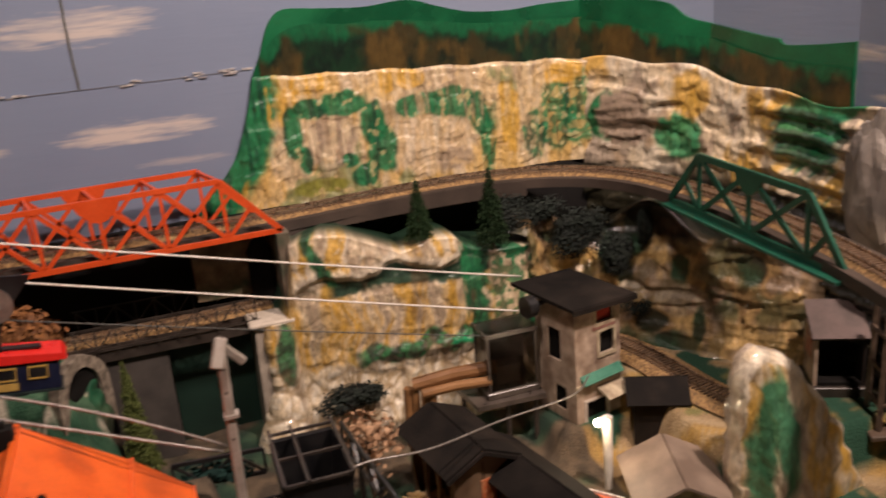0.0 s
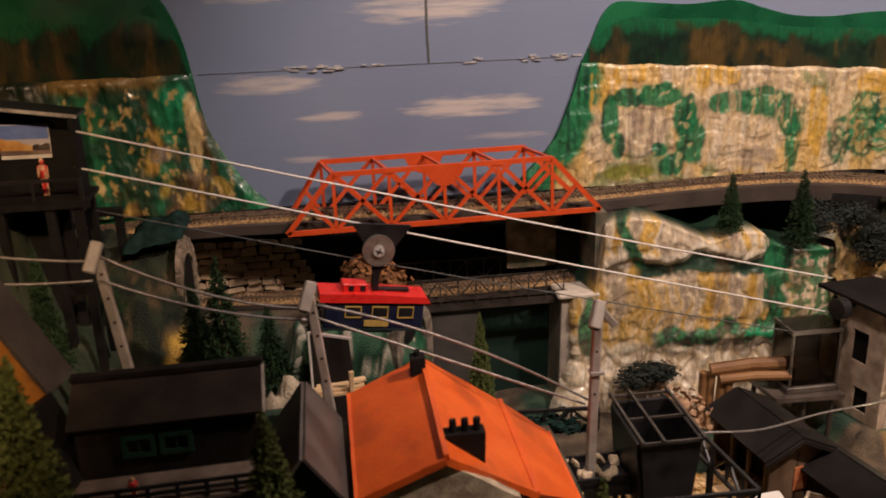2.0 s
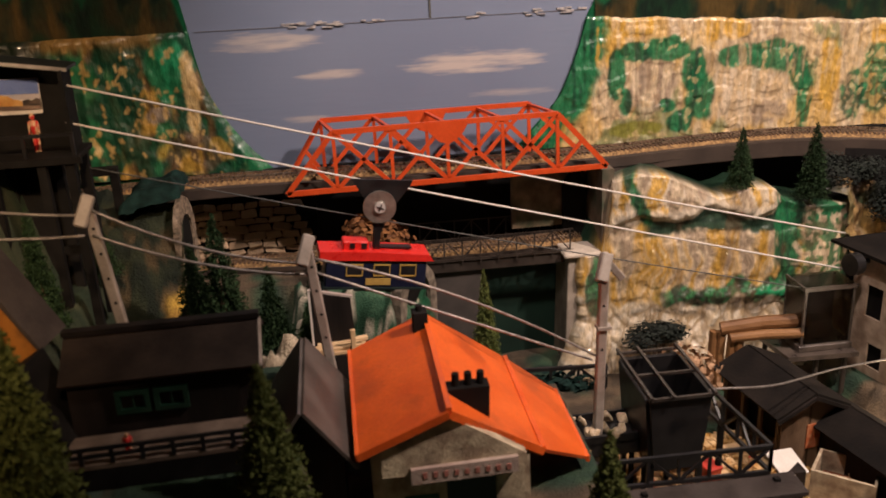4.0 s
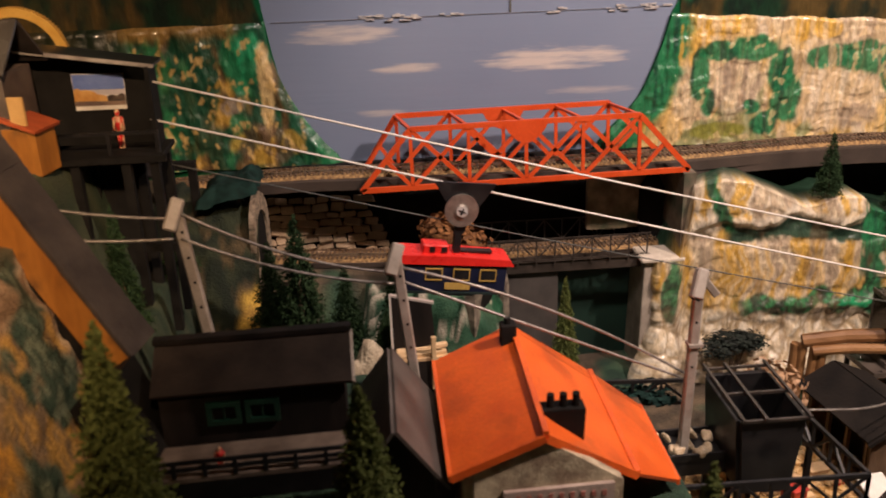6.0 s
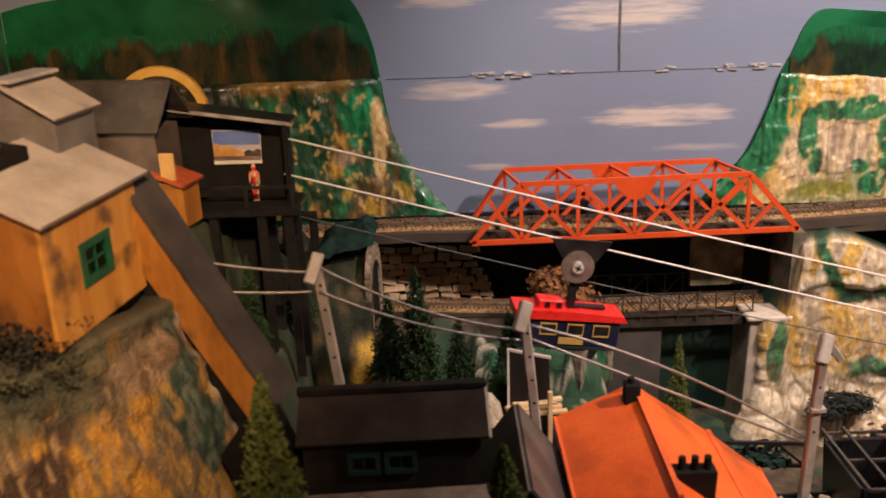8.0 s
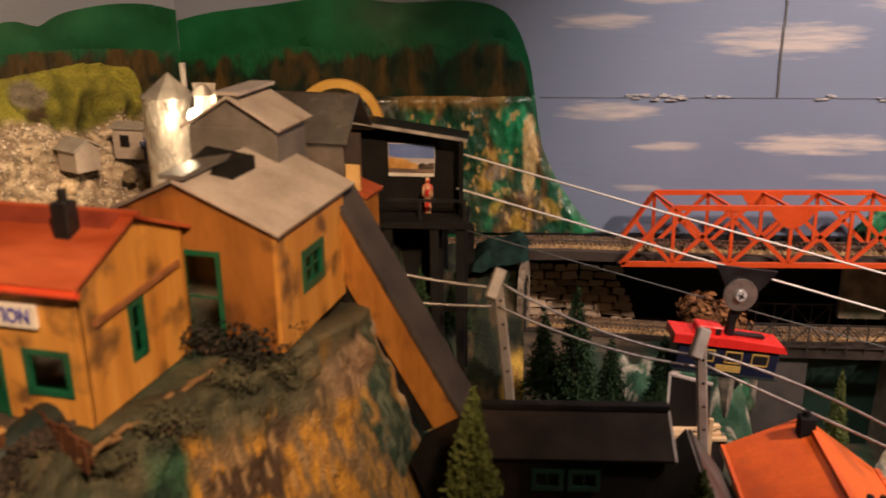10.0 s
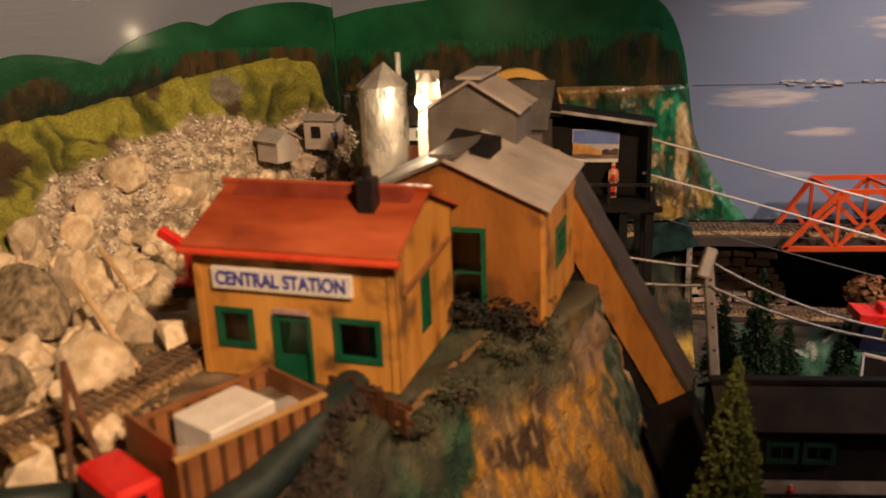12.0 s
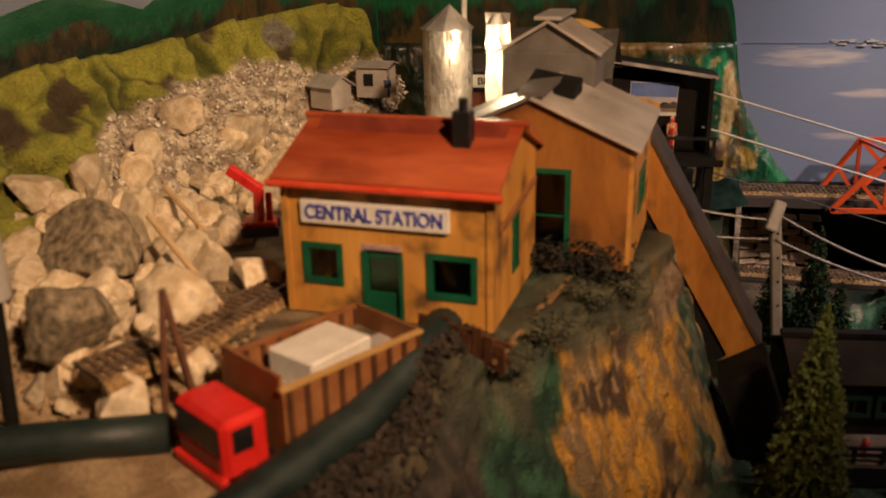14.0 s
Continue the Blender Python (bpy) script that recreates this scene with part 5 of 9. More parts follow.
# ---- quarry plateau: station, crusher house, silo, huts ----
def window_set(parent, x0, x1, z0, z1, y, material=None, mullions=1, bars=1, t=0.0036):
    """A window with frame bars and a dark pane, in a wall whose outer face lies at y (local)."""
    material = material or GREEN_TRIM
    w = part("window", box(x0 + 0.001, x1 - 0.001, y + 0.0022, y + 0.0028, z0 + 0.001, z1 - 0.001), CLEAR, parent)
    for a, b, c, d in ((x0, x1, z0, z0 + t), (x0, x1, z1 - t, z1), (x0, x0 + t, z0 + t, z1 - t), (x1 - t, x1, z0 + t, z1 - t)):
        part("frame_bar", box(a, b, y - 0.001, y + 0.002, c, d), material, w)
    for i in range(mullions):
        x = x0 + (x1 - x0) * (i + 1) / (mullions + 1)
        part("glazing_bar", box(x - 0.0006, x + 0.0006, y, y + 0.0018, z0 + t, z1 - t), material, w)
    for i in range(bars):
        z = z0 + (z1 - z0) * (i + 1) / (bars + 1)
        part("glazing_bar", box(x0 + t, x1 - t, y + 0.0002, y + 0.0016, z - 0.0006, z + 0.0006), material, w)
    return w


def text_mesh(parent, name, words, material, at, size, width=None):
    cu = bpy.data.curves.new(name, "FONT")
    cu.body, cu.size, cu.extrude, cu.align_x, cu.align_y = words, size, 0.0003, "CENTER", "CENTER"
    cu.offset = 0.0002
    tmp = bpy.data.objects.new(name, cu)
    scene.collection.objects.link(tmp)
    bpy.context.view_layer.update()
    me = bpy.data.meshes.new_from_object(tmp.evaluated_get(bpy.context.evaluated_depsgraph_get()))
    bpy.data.objects.remove(tmp)
    me.transform(Matrix.Rotation(radians(90), 4, "X"))
    if width:
        xs_ = [v.co.x for v in me.vertices]
        k = width / (max(xs_) - min(xs_))
        me.transform(Matrix.Diagonal((k, 1, 1, 1)))
    me.transform(Matrix.Translation(at))
    me.materials.clear()
    me.materials.append(material)
    ob = new(name, me)
    ob.parent = parent
    return ob


def boards(parent, length, height, y, step=0.011, z0=0.0, holes=(), material=None):
    """Narrow battens over the board joints of a wall."""
    x = step * 0.6
    while x < length - 0.002:
        if not any(h[0] - 0.003 < x < h[1] + 0.003 for h in holes):
            part("batten", box(x - 0.0005, x + 0.0005, y - 0.0006, y, z0, height), material or YELLOW_WOOD, parent)
        x += step


def station():
    L, D, H, RG = 0.128, 0.108, 0.083, 0.0215
    ob = thing("station_building", (-0.481, 0.3975, 0.396), -10.0, "ochre board station with red roof and green windows", "building")
    F = [(0.0115, 0.037, 0.019, 0.045), (0.0495, 0.0735, 0.0, 0.043), (0.0885, 0.1185, 0.0165, 0.0445)]
    part("wall", wall_with_holes(L, H, 0.003, F), YELLOW_WOOD, ob)
    part("wall", moved(wall_with_holes(L, H, 0.003, [(0.02, 0.05, 0.015, 0.045)]), pose(0, D - 0.003, 0)), YELLOW_WOOD, ob)
    G = [(0.042, 0.058, 0.020, 0.057)]
    part("gable_wall", moved(wall_with_holes(D, H, 0.003, G, RG), pose(L, 0.0, 0, 0, 0, 90)), YELLOW_WOOD, ob)
    part("gable_wall", moved(wall_with_holes(D, H, 0.003, [], RG), pose(0.003, 0.0, 0, 0, 0, 90)), YELLOW_WOOD, ob)
    window_set(ob, *F[0], 0.0, mullions=0, bars=0)
    window_set(ob, *F[2], 0.0, mullions=0, bars=0)
    w = window_set(ob, *G[0], 0.0, mullions=0)
    for o in (w, *w.children):
        o.data.transform(pose(L, 0, 0, 0, 0, 90))
    door = part("door", box(0.051, 0.072, 0.002, 0.0035, 0.0, 0.0415, 0.0003), GREEN_TRIM, ob, "green half-glazed door")
    part("door_pane", box(0.0535, 0.0695, 0.0012, 0.0018, 0.018, 0.038), CLEAR, door)
    for a in (0.0495, 0.0725):
        part("door_post", box(a - 0.0008, a + 0.0018, -0.001, 0.002, 0, 0.042), GREEN_TRIM, door)
    part("lintel", box(0.0495, 0.0735, -0.0008, 0.0004, 0.0435, 0.0465), surface("faded_lettering_board", (0.3, 0.2, 0.2), (0.45, 0.3, 0.3), 200, 0.6), ob, "faded name board over the door")
    for x in (0.0, L - 0.004):
        part("corner_board", box(x, x + 0.004, -0.0012, 0.001, 0, H), YELLOW_WOOD, ob)
    part("gable_board", beam((L + 0.0016, 0.010, 0.058), (L + 0.0016, 0.098, 0.064), 0.002, 0.0035), surface("brown_rail_board", (0.18, 0.07, 0.025), (0.27, 0.11, 0.04), 80, 0.6), ob, "brown rail across the gable")
    o = 0.005
    sl = RG / (D / 2)
    ez = H - o * sl
    part("roof", slab([(-0.004, -o, ez + 0.001), (L + 0.004, -o, ez + 0.001), (L + 0.004, D / 2, H + RG + 0.001), (-0.004, D / 2, H + RG + 0.001)], -0.0022), RED_ROOF, ob)
    part("roof", slab([(-0.004, D + o, ez + 0.001), (L + 0.004, D + o, ez + 0.001), (L + 0.004, D / 2, H + RG + 0.001), (-0.004, D / 2, H + RG + 0.001)], -0.0022), RED_ROOF, ob)
    part("ridge", rod((-0.007, D / 2, H + RG + 0.004), (L + 0.007, D / 2, H + RG + 0.004), 0.0022), RED_ROOF, ob)
    part("upper_roof", slab([(0.006, D / 2 - 0.015, H + RG - 0.003), (L - 0.004, D / 2 - 0.015, H + RG - 0.003), (L - 0.004, D / 2 - 0.001, H + RG + 0.0055), (0.006, D / 2 - 0.001, H + RG + 0.0055)], 0.0015), surface("sooty_red_strip", (0.13, 0.022, 0.012), (0.22, 0.04, 0.02), 40, 0.45), ob, "raised red ridge strip")
    part("gutter", rod((-0.006, -o - 0.001, ez - 0.0002), (L + 0.006, -o - 0.001, ez - 0.0002), 0.0022), surface("bright_red_edge", (0.55, 0.05, 0.02), (0.62, 0.08, 0.03), 80, 0.35), ob)
    ch = part("chimney", box(0.095, 0.106, 0.030, 0.041, H + 0.008, H + 0.036, 0.0008), BLACK_PLASTIC, ob, "black chimney")
    part("pot", rod((0.1005, 0.0355, H + 0.036), (0.1005, 0.0355, H + 0.043), 0.0028), BLACK_PLASTIC, ch)
    board = thing("name_board", (-0.481, 0.3975, 0.396), -10.0, "white board lettered in blue fixed to the station", "sign")
    part("board", box(0.013, 0.103, -0.0032, -0.0002, 0.0575, 0.0712, 0.0004), WHITE_CARD, board)
    text_mesh(board, "lettering", "CENTRAL STATION", SIGN_BLUE, (0.058, -0.0036, 0.0643), 0.0118, 0.083)


station()

# crusher house: ochre boards, grey roof, cupola and the covered conveyor down to the shed
def crusher_house():
    ob = thing("crusher_house", (-0.404, 0.500, 0.396), -10.0, "ochre board crusher house with grey card roof", "building")
    L, D, H, RG = 0.129, 0.116, 0.0825, 0.028
    F = [(0.062, 0.092, 0.002, 0.067)]
    CUPOLA = surface("grey_cupola_card", (0.10, 0.09, 0.08), (0.16, 0.145, 0.13), 40, 0.5, 0, 0.15)
    part("gable_wall", wall_with_holes(L, H, 0.003, F, RG), surface("dark_ochre_boards", (0.15, 0.052, 0.010), (0.30, 0.118, 0.022), 26, 0.5, 0, 0.3, stretch=(1, 1, 0.3), fine=240, dirt=(0.045, 0.024, 0.012), dirt_amount=0.92, dirt_scale=0.9), ob, "dark ochre board gable")
    part("gable_wall", moved(wall_with_holes(L, H, 0.003, [], RG), pose(0, D, 0)), YELLOW_WOOD, ob)
    R = [(0.036, 0.074, 0.028, 0.058)]
    part("wall", moved(wall_with_holes(D, H, 0.003, R), pose(L + 0.003, 0.0, 0, 0, 0, 90)), YELLOW_WOOD, ob)
    part("wall", moved(wall_with_holes(D, H, 0.003, []), pose(0.003, 0.0, 0, 0, 0, 90)), YELLOW_WOOD, ob)
    w = window_set(ob, *R[0], 0.0, mullions=1, bars=1, t=0.0056)
    for o in (w, *w.children):
        o.data.transform(pose(L + 0.003, 0, 0, 0, 0, 90))
    window_set(ob, *F[0], 0.0, mullions=0, bars=1)
    o = 0.004
    ez = H - o * RG / (L / 2)
    hi = H + RG + 0.0015
    part("roof", slab([(L + 0.003 + o, -0.004, ez), (L + 0.003 + o, D + 0.014, ez), (L / 2, D + 0.014, hi), (L / 2, -0.004, hi)], -0.0025), GREY_ROOF, ob)
    # Far slope gets darker card colours to hold down the bulb's glare.
    part("roof", slab([(-o, -0.004, ez), (-o, 0.050, ez), (L / 2, 0.050, hi), (L / 2, -0.004, hi)], -0.0025), CUPOLA, ob, "dull grey far slope")
    part("roof", slab([(-o, 0.0502, ez), (-o, 0.098, ez), (L / 2 - 0.001, 0.098, hi - 0.0005), (L / 2 - 0.001, 0.0502, hi - 0.0005)], -0.0025), DARK_ROOF, ob, "far slope beside the cupola, darkened against the bulb")
    part("ridge", beam((L / 2, -0.004, hi + 0.0035), (L / 2, 0.062, hi + 0.0035), 0.018, 0.003), CUPOLA, ob)
    part("hatch", slab([(L / 2 - 0.012, 0.013, hi - 0.002), (L / 2 + 0.022, 0.035, hi - 0.001), (L / 2 + 0.022, 0.069, hi + 0.003), (L / 2 - 0.010, 0.061, hi + 0.010)], 0.024), BLACK_MATT, ob, "black roof hatch")
    y0, y1 = 0.096, 0.148
    cup = part("cupola", box(0.021, 0.091, y0, y1, H - 0.008, H + 0.046, 0.001), CUPOLA, ob, "grey card cupola")
    part("cupola_roof", slab([(0.095, y0 - 0.004, H + 0.044), (0.095, y1 + 0.004, H + 0.044), (0.056, y1 + 0.004, H + 0.067), (0.056, y0 - 0.004, H + 0.067)], -0.002), GREY_ROOF, cup)
    part("cupola_roof", slab([(0.017, y0 - 0.004, H + 0.044), (0.017, y1 + 0.004, H + 0.044), (0.056, y1 + 0.004, H + 0.067), (0.056, y0 - 0.004, H + 0.067)], -0.002), GREY_ROOF, cup)
    part("cupola_gable", prism([(0.021, H + 0.046), (0.091, H + 0.046), (0.056, H + 0.066)], y0 + 0.0005, y0 + 0.0035), CUPOLA, cup)
    part("ridge", beam((0.056, y0 - 0.004, H + 0.0705), (0.056, y1 + 0.004, H + 0.0705), 0.02, 0.0025), GREY_ROOF, cup)
    return ob


crusher_house()
conveyor = thing("conveyor_gallery", (0, 0, 0), 0, "steep ochre conveyor gallery with dark card roof", "conveyor")
top, foot = Vector((-0.258, 0.606, 0.470)), Vector((-0.160, 0.588, 0.303))
d = (foot - top).normalized()
side = d.cross(Vector((0, 0, 1))).normalized()
if side.y < 0:
    side = -side
up = side.cross(d)
up = up if up.z > 0 else -up
for s_, nm in ((-1, "side_wall"), (1, "side_wall")):
    a = top + side * 0.017 * s_
    b = foot + side * 0.017 * s_
    part(nm, slab([a, b, b - up * 0.027, a - up * 0.027], 0.002), STAINED_WOOD, conveyor)
n_ = 5
for i in range(n_):
    a, b = top.lerp(foot, i / n_ - 0.02), top.lerp(foot, (i + 1) / n_)
    q = up * (0.0035 - 0.0006 * i)
    part("roof_panel", slab([a - side * 0.0205 + q, b - side * 0.0205 + q, b + side * 0.0205 + q, a + side * 0.0205 + q], 0.003), DARK_ROOF, conveyor)
part("under_beam", slab([top - side * 0.016 - up * 0.029, foot - side * 0.016 - up * 0.029, foot + side * 0.016 - up * 0.029, top + side * 0.016 - up * 0.029], 0.009), BLACK_MATT, conveyor, "black under-beam")
part("foot_hopper", slab([foot - side * 0.021 + up * 0.004 - d * 0.002, foot - side * 0.021 + Vector((0.036, -0.005, -0.082)), foot - side * 0.021 + Vector((0.0, 0, -0.09)), foot - side * 0.021 - up * 0.036], 0.042), BLACK_MATT, conveyor, "black foot hopper")

silo = thing("silo", (-0.420, 0.690, 0.396), 0, "tall silo wrapped in crinkled silver film", "silo")
bm = bmesh.new()
rings = []
for j in range(30):
    z = 0.135 * j / 29
    rings.append([bm.verts.new(((0.0212 + 0.0012 * noise.noise(Vector((math.cos(t) * 2, math.sin(t) * 2, z * 60)))) * math.cos(t), (0.0212 + 0.0012 * noise.noise(Vector((math.cos(t) * 2 + 5, math.sin(t) * 2, z * 60)))) * math.sin(t), z)) for t in (math.tau * i / 28 for i in range(28))])
tip = bm.verts.new((0, 0, 0.152))
for a, b in zip(rings, rings[1:]):
    for i in range(28):
        bm.faces.new((a[i], a[(i + 1) % 28], b[(i + 1) % 28], b[i]))
part("barrel", bm, SILO, silo)
bm = bmesh.new()
ring = [bm.verts.new((0.0235 * math.cos(t), 0.0235 * math.sin(t), 0.134)) for t in (math.tau * i / 8 for i in range(8))]
tip = bm.verts.new((0.002, 0, 0.154))
for i in range(8):
    bm.faces.new((ring[i], ring[(i + 1) % 8], tip))
bm.faces.new(ring[::-1])
part("cap", bm, surface("silo_cap_card", (0.16, 0.145, 0.13), (0.26, 0.235, 0.21), 60, 0.4, 0.3), silo)
part("vent", rod((0.014, 0.004, 0.136), (0.014, 0.004, 0.161), 0.0026), bpy.data.materials["silo_cap_card"], silo)

lamp = thing("yard_lamp", (-0.374, 0.652, 0.396), 0, "lit white lamp post beside the silo", "lamp")
POST_WHITE = surface("white_lamp_post", (0.6, 0.55, 0.48), (0.72, 0.67, 0.6), 80, 0.45)
part("post", tube([(0.010, 0.0, 0.03), (0.007, -0.001, 0.07), (0.002, -0.004, 0.105), (0.0, -0.004, 0.125)], 0.0035), POST_WHITE, lamp)
part("shade", rod((0.0, -0.006, 0.142), (0.0, -0.006, 0.15), 0.009, 0.004, 14), surface("tin_shade", (0.2, 0.18, 0.16), (0.3, 0.27, 0.24), 80, 0.4, 0.5), lamp)
bm = bmesh.new()
bmesh.ops.create_uvsphere(bm, u_segments=16, v_segments=10, radius=0.0052)
moved(bm, pose(-0.003, -0.018, 0.128))
part("bulb", bm, BULB, lamp, "glowing bulb", True)
part("holder", rod((-0.001, -0.013, 0.131), (0.0, -0.006, 0.143), 0.002), POST_WHITE, lamp)
FILM = surface("frosted_film", (0.70, 0.64, 0.55), (0.85, 0.80, 0.72), 60, 0.25, 0, 0.6, stretch=(1, 1, 0.2))
FILM.node_tree.nodes["Principled BSDF"].inputs["Transmission Weight"].default_value = 0.45
bracket = thing("film_guard", (-0.377, 0.640, 0.396), -14, "crumpled strips of clear film round the lamp", "film")
for k, (a, w, z0, z1) in enumerate(((92, 0.019, 0.045, 0.150), (-8, 0.004, 0.07, 0.128))):
    rows = []
    for j in range(16):
        z = z0 + (z1 - z0) * j / 15
        rr = 0.017 + 0.0025 * noise.noise(Vector((k * 3.1, z * 60, 0)))
        rows.append([((rr + 0.002 * noise.noise(Vector((i * 0.9, z * 70, k)))) * math.cos(radians(a + 32 * (i / 4 - 0.5) * w / 0.008)), (rr + 0.002 * noise.noise(Vector((i, z * 80, k + 5)))) * math.sin(radians(a + 32 * (i / 4 - 0.5) * w / 0.008)), z) for i in range(5)])
    strip = grid_mesh("film_strip", rows, FILM, bracket)


def hut(name, at, turn, w, dpt, h, rise, label, wall, roof, window=False, open_side=False):
    ob = thing(name, at, turn, label, "hut")
    holes = [(w * 0.25, w * 0.55, h * 0.4, h * 0.8)] if window else []
    part("wall", wall_with_holes(w, h, 0.0015, holes), wall, ob)
    if window:
        window_set(ob, *holes[0], 0.0, BLACK_PLASTIC)
    part("wall", box(0, w, dpt - 0.0015, dpt, 0, h), wall, ob)
    part("wall", box(0, 0.0015, 0.0016, dpt - 0.0016, 0, h), wall, ob)
    part("wall", box(w - 0.0015, w, 0.0016, dpt * (0.35 if open_side else 1) - 0.0016, 0, h), wall, ob)
    o = 0.003
    if rise:
        part("roof", slab([(-o, -o, h), (w + o, -o, h), (w + o, dpt / 2, h + rise), (-o, dpt / 2, h + rise)], -0.0014), roof, ob)
        part("roof", slab([(-o, dpt + o, h), (w + o, dpt + o, h), (w + o, dpt / 2, h + rise), (-o, dpt / 2, h + rise)], -0.0014), roof, ob)
        part("gable", moved(prism([(0, h), (dpt, h), (dpt / 2, h + rise)], 0, 0.0015), pose(w, 0, 0, 0, 0, 90)), wall, ob)
    else:
        part("roof", slab([(-o, -o, h + 0.001), (w + o, -o, h + 0.001), (w + o, dpt + o, h + 0.004), (-o, dpt + o, h + 0.004)], -0.0016), roof, ob)
    return ob


hut("hut", (-0.530, 0.812, 0.448), -8, 0.033, 0.028, 0.030, 0.004, "small grey watchman's hut with an open door side", GREY_ROOF, CORRUGATED, True, True)
hut("hut", (-0.566, 0.768, 0.446), -32, 0.030, 0.026, 0.020, 0.010, "low grey shelter with pale pitched roof", GREY_ROOF, CORRUGATED)


def figure(name, at, h, material, label):
    bm = bmesh.new()
    for x in (-0.07, 0.07):
        add_rod(bm, (x * h, 0, 0), (x * h, 0, 0.48 * h), 0.07 * h, 0.08 * h, 8)
    add_rod(bm, (0, 0, 0.46 * h), (0, 0, 0.82 * h), 0.13 * h, 0.16 * h, 10)
    for x in (-1, 1):
        add_rod(bm, (x * 0.17 * h, 0, 0.8 * h), (x * 0.2 * h, -0.06 * h, 0.48 * h), 0.05 * h, 0.04 * h, 6)
    s = bmesh.new()
    bmesh.ops.create_uvsphere(s, u_segments=10, v_segments=8, radius=0.1 * h)
    moved(s, pose(0, 0, 0.92 * h))
    me = bpy.data.meshes.new("tmp")
    s.to_mesh(me)
    s.free()
    bm.from_mesh(me)
    ob = part(name, bm, material, None, "", True)
    ob.location = at
    return tagged(ob, label, "figurine")


figure("figurine", (-0.4985, 0.810, 0.448), 0.022, FIGURE_BLUE, "tiny painted worker figurine in dark blue by the hut")

# ---- cable-car head station on black legs ----
cabin = thing("cable_station", (0, 0, 0), 0, "open black cable-car head station on black legs", "station")
part("back_wall", prism([(-0.288, 0.395), (-0.180, 0.395), (-0.180, 0.468), (-0.288, 0.485)], 0.832, 0.836), BLACK_MATT, cabin)
part("side_wall", slab([(-0.288, 0.832, 0.395), (-0.288, 0.832, 0.487), (-0.300, 0.775, 0.489), (-0.300, 0.775, 0.395)], 0.004), BLACK_MATT, cabin)
part("side_wall", slab([(-0.180, 0.838, 0.395), (-0.180, 0.838, 0.470), (-0.178, 0.802, 0.470), (-0.178, 0.802, 0.395)], 0.004), BLACK_MATT, cabin)
part("roof", slab([(-0.292, 0.806, 0.4905), (-0.174, 0.806, 0.472), (-0.174, 0.842, 0.472), (-0.292, 0.842, 0.4905)], 0.003), BLACK_PLASTIC, cabin)
part("roof_edge", beam((-0.2925, 0.8055, 0.4885), (-0.1738, 0.8055, 0.470), 0.0022, 0.0032), surface("worn_metal_edge", (0.3, 0.27, 0.25), (0.5, 0.46, 0.42), 80, 0.35, 0.4), cabin, "bright worn roof edge")
part("floor", box(-0.302, -0.172, 0.778, 0.84, 0.3895, 0.395, 0.0008), BLACK_MATT, cabin)
for x in (-0.296, -0.250, -0.205, -0.180):
    for y in (0.784, 0.832):
        part("leg", beam((x, y, 0.22), (x, y, 0.3895), 0.008, 0.008), BLACK_MATT, cabin)
part("rail", beam((-0.31, 0.789, 0.4145), (-0.174, 0.789, 0.4145), 0.0022, 0.003), BLACK_PLASTIC, cabin)
for x in (-0.306, -0.264, -0.219, -0.176):
    part("rail_post", beam((x, 0.789, 0.395), (x, 0.789, 0.414), 0.003, 0.003), BLACK_PLASTIC, cabin)
# Black sheet added to darken the space under the cabin.
part("skirt", box(-0.300, -0.205, 0.836, 0.840, 0.225, 0.389), BLACK_MATT, cabin)
part("cross_frame", box(-0.205, -0.172, 0.786, 0.790, 0.30, 0.308), BLACK_MATT, cabin)
part("beam", beam((-0.31, 0.779, 0.3925), (-0.168, 0.779, 0.3925), 0.004, 0.006), BLACK_MATT, cabin)
gantry = thing("trackside_frame", (0, 0, 0), 0, "square black frame standing over the upper line", "frame")
for x in (-0.2085, -0.1785):
    part("post", box(x - 0.0045, x + 0.0045, 0.926, 0.934, 0.235, 0.338, 0.0006), BLACK_MATT, gantry)
part("lintel", box(-0.213, -0.174, 0.9255, 0.9345, 0.338, 0.347, 0.0006), BLACK_MATT, gantry)
poster = thing("poster", (0, 0, 0), 0, "landscape photo poster on the black cabin wall", "poster")
part("sheet", prism([(-0.2552, 0.4280), (-0.2090, 0.4278), (-0.2078, 0.4608), (-0.2548, 0.4618)], 0.8305, 0.8317), WHITE_CARD, poster)
part("printed_sky", prism([(-0.2544, 0.4475), (-0.2087, 0.4465), (-0.2083, 0.4604), (-0.2542, 0.4613)], 0.8298, 0.8306), POSTER_SKY, poster)
part("printed_haze", prism([(-0.2545, 0.4420), (-0.2088, 0.4415), (-0.2087, 0.4463), (-0.2544, 0.4473)], 0.8298, 0.8306), surface("poster_haze", (0.42, 0.40, 0.44), (0.55, 0.50, 0.50), 40, 0.4), poster)
part("printed_land", prism([(-0.2548, 0.4368), (-0.2250, 0.4358), (-0.2255, 0.4405), (-0.2290, 0.4418), (-0.2330, 0.4425), (-0.2370, 0.4455), (-0.2440, 0.4470), (-0.2475, 0.4465), (-0.2515, 0.4490), (-0.2546, 0.4470)], 0.8294, 0.8302), POSTER_LAND, poster)
part("printed_trees", prism([(-0.2249, 0.4358), (-0.2089, 0.4355), (-0.2088, 0.4412), (-0.2120, 0.4428), (-0.2165, 0.4405), (-0.2205, 0.4420), (-0.2249, 0.4404)], 0.8294, 0.8302), surface("poster_trees", (0.03, 0.025, 0.025), (0.10, 0.07, 0.05), 120, 0.4), poster)
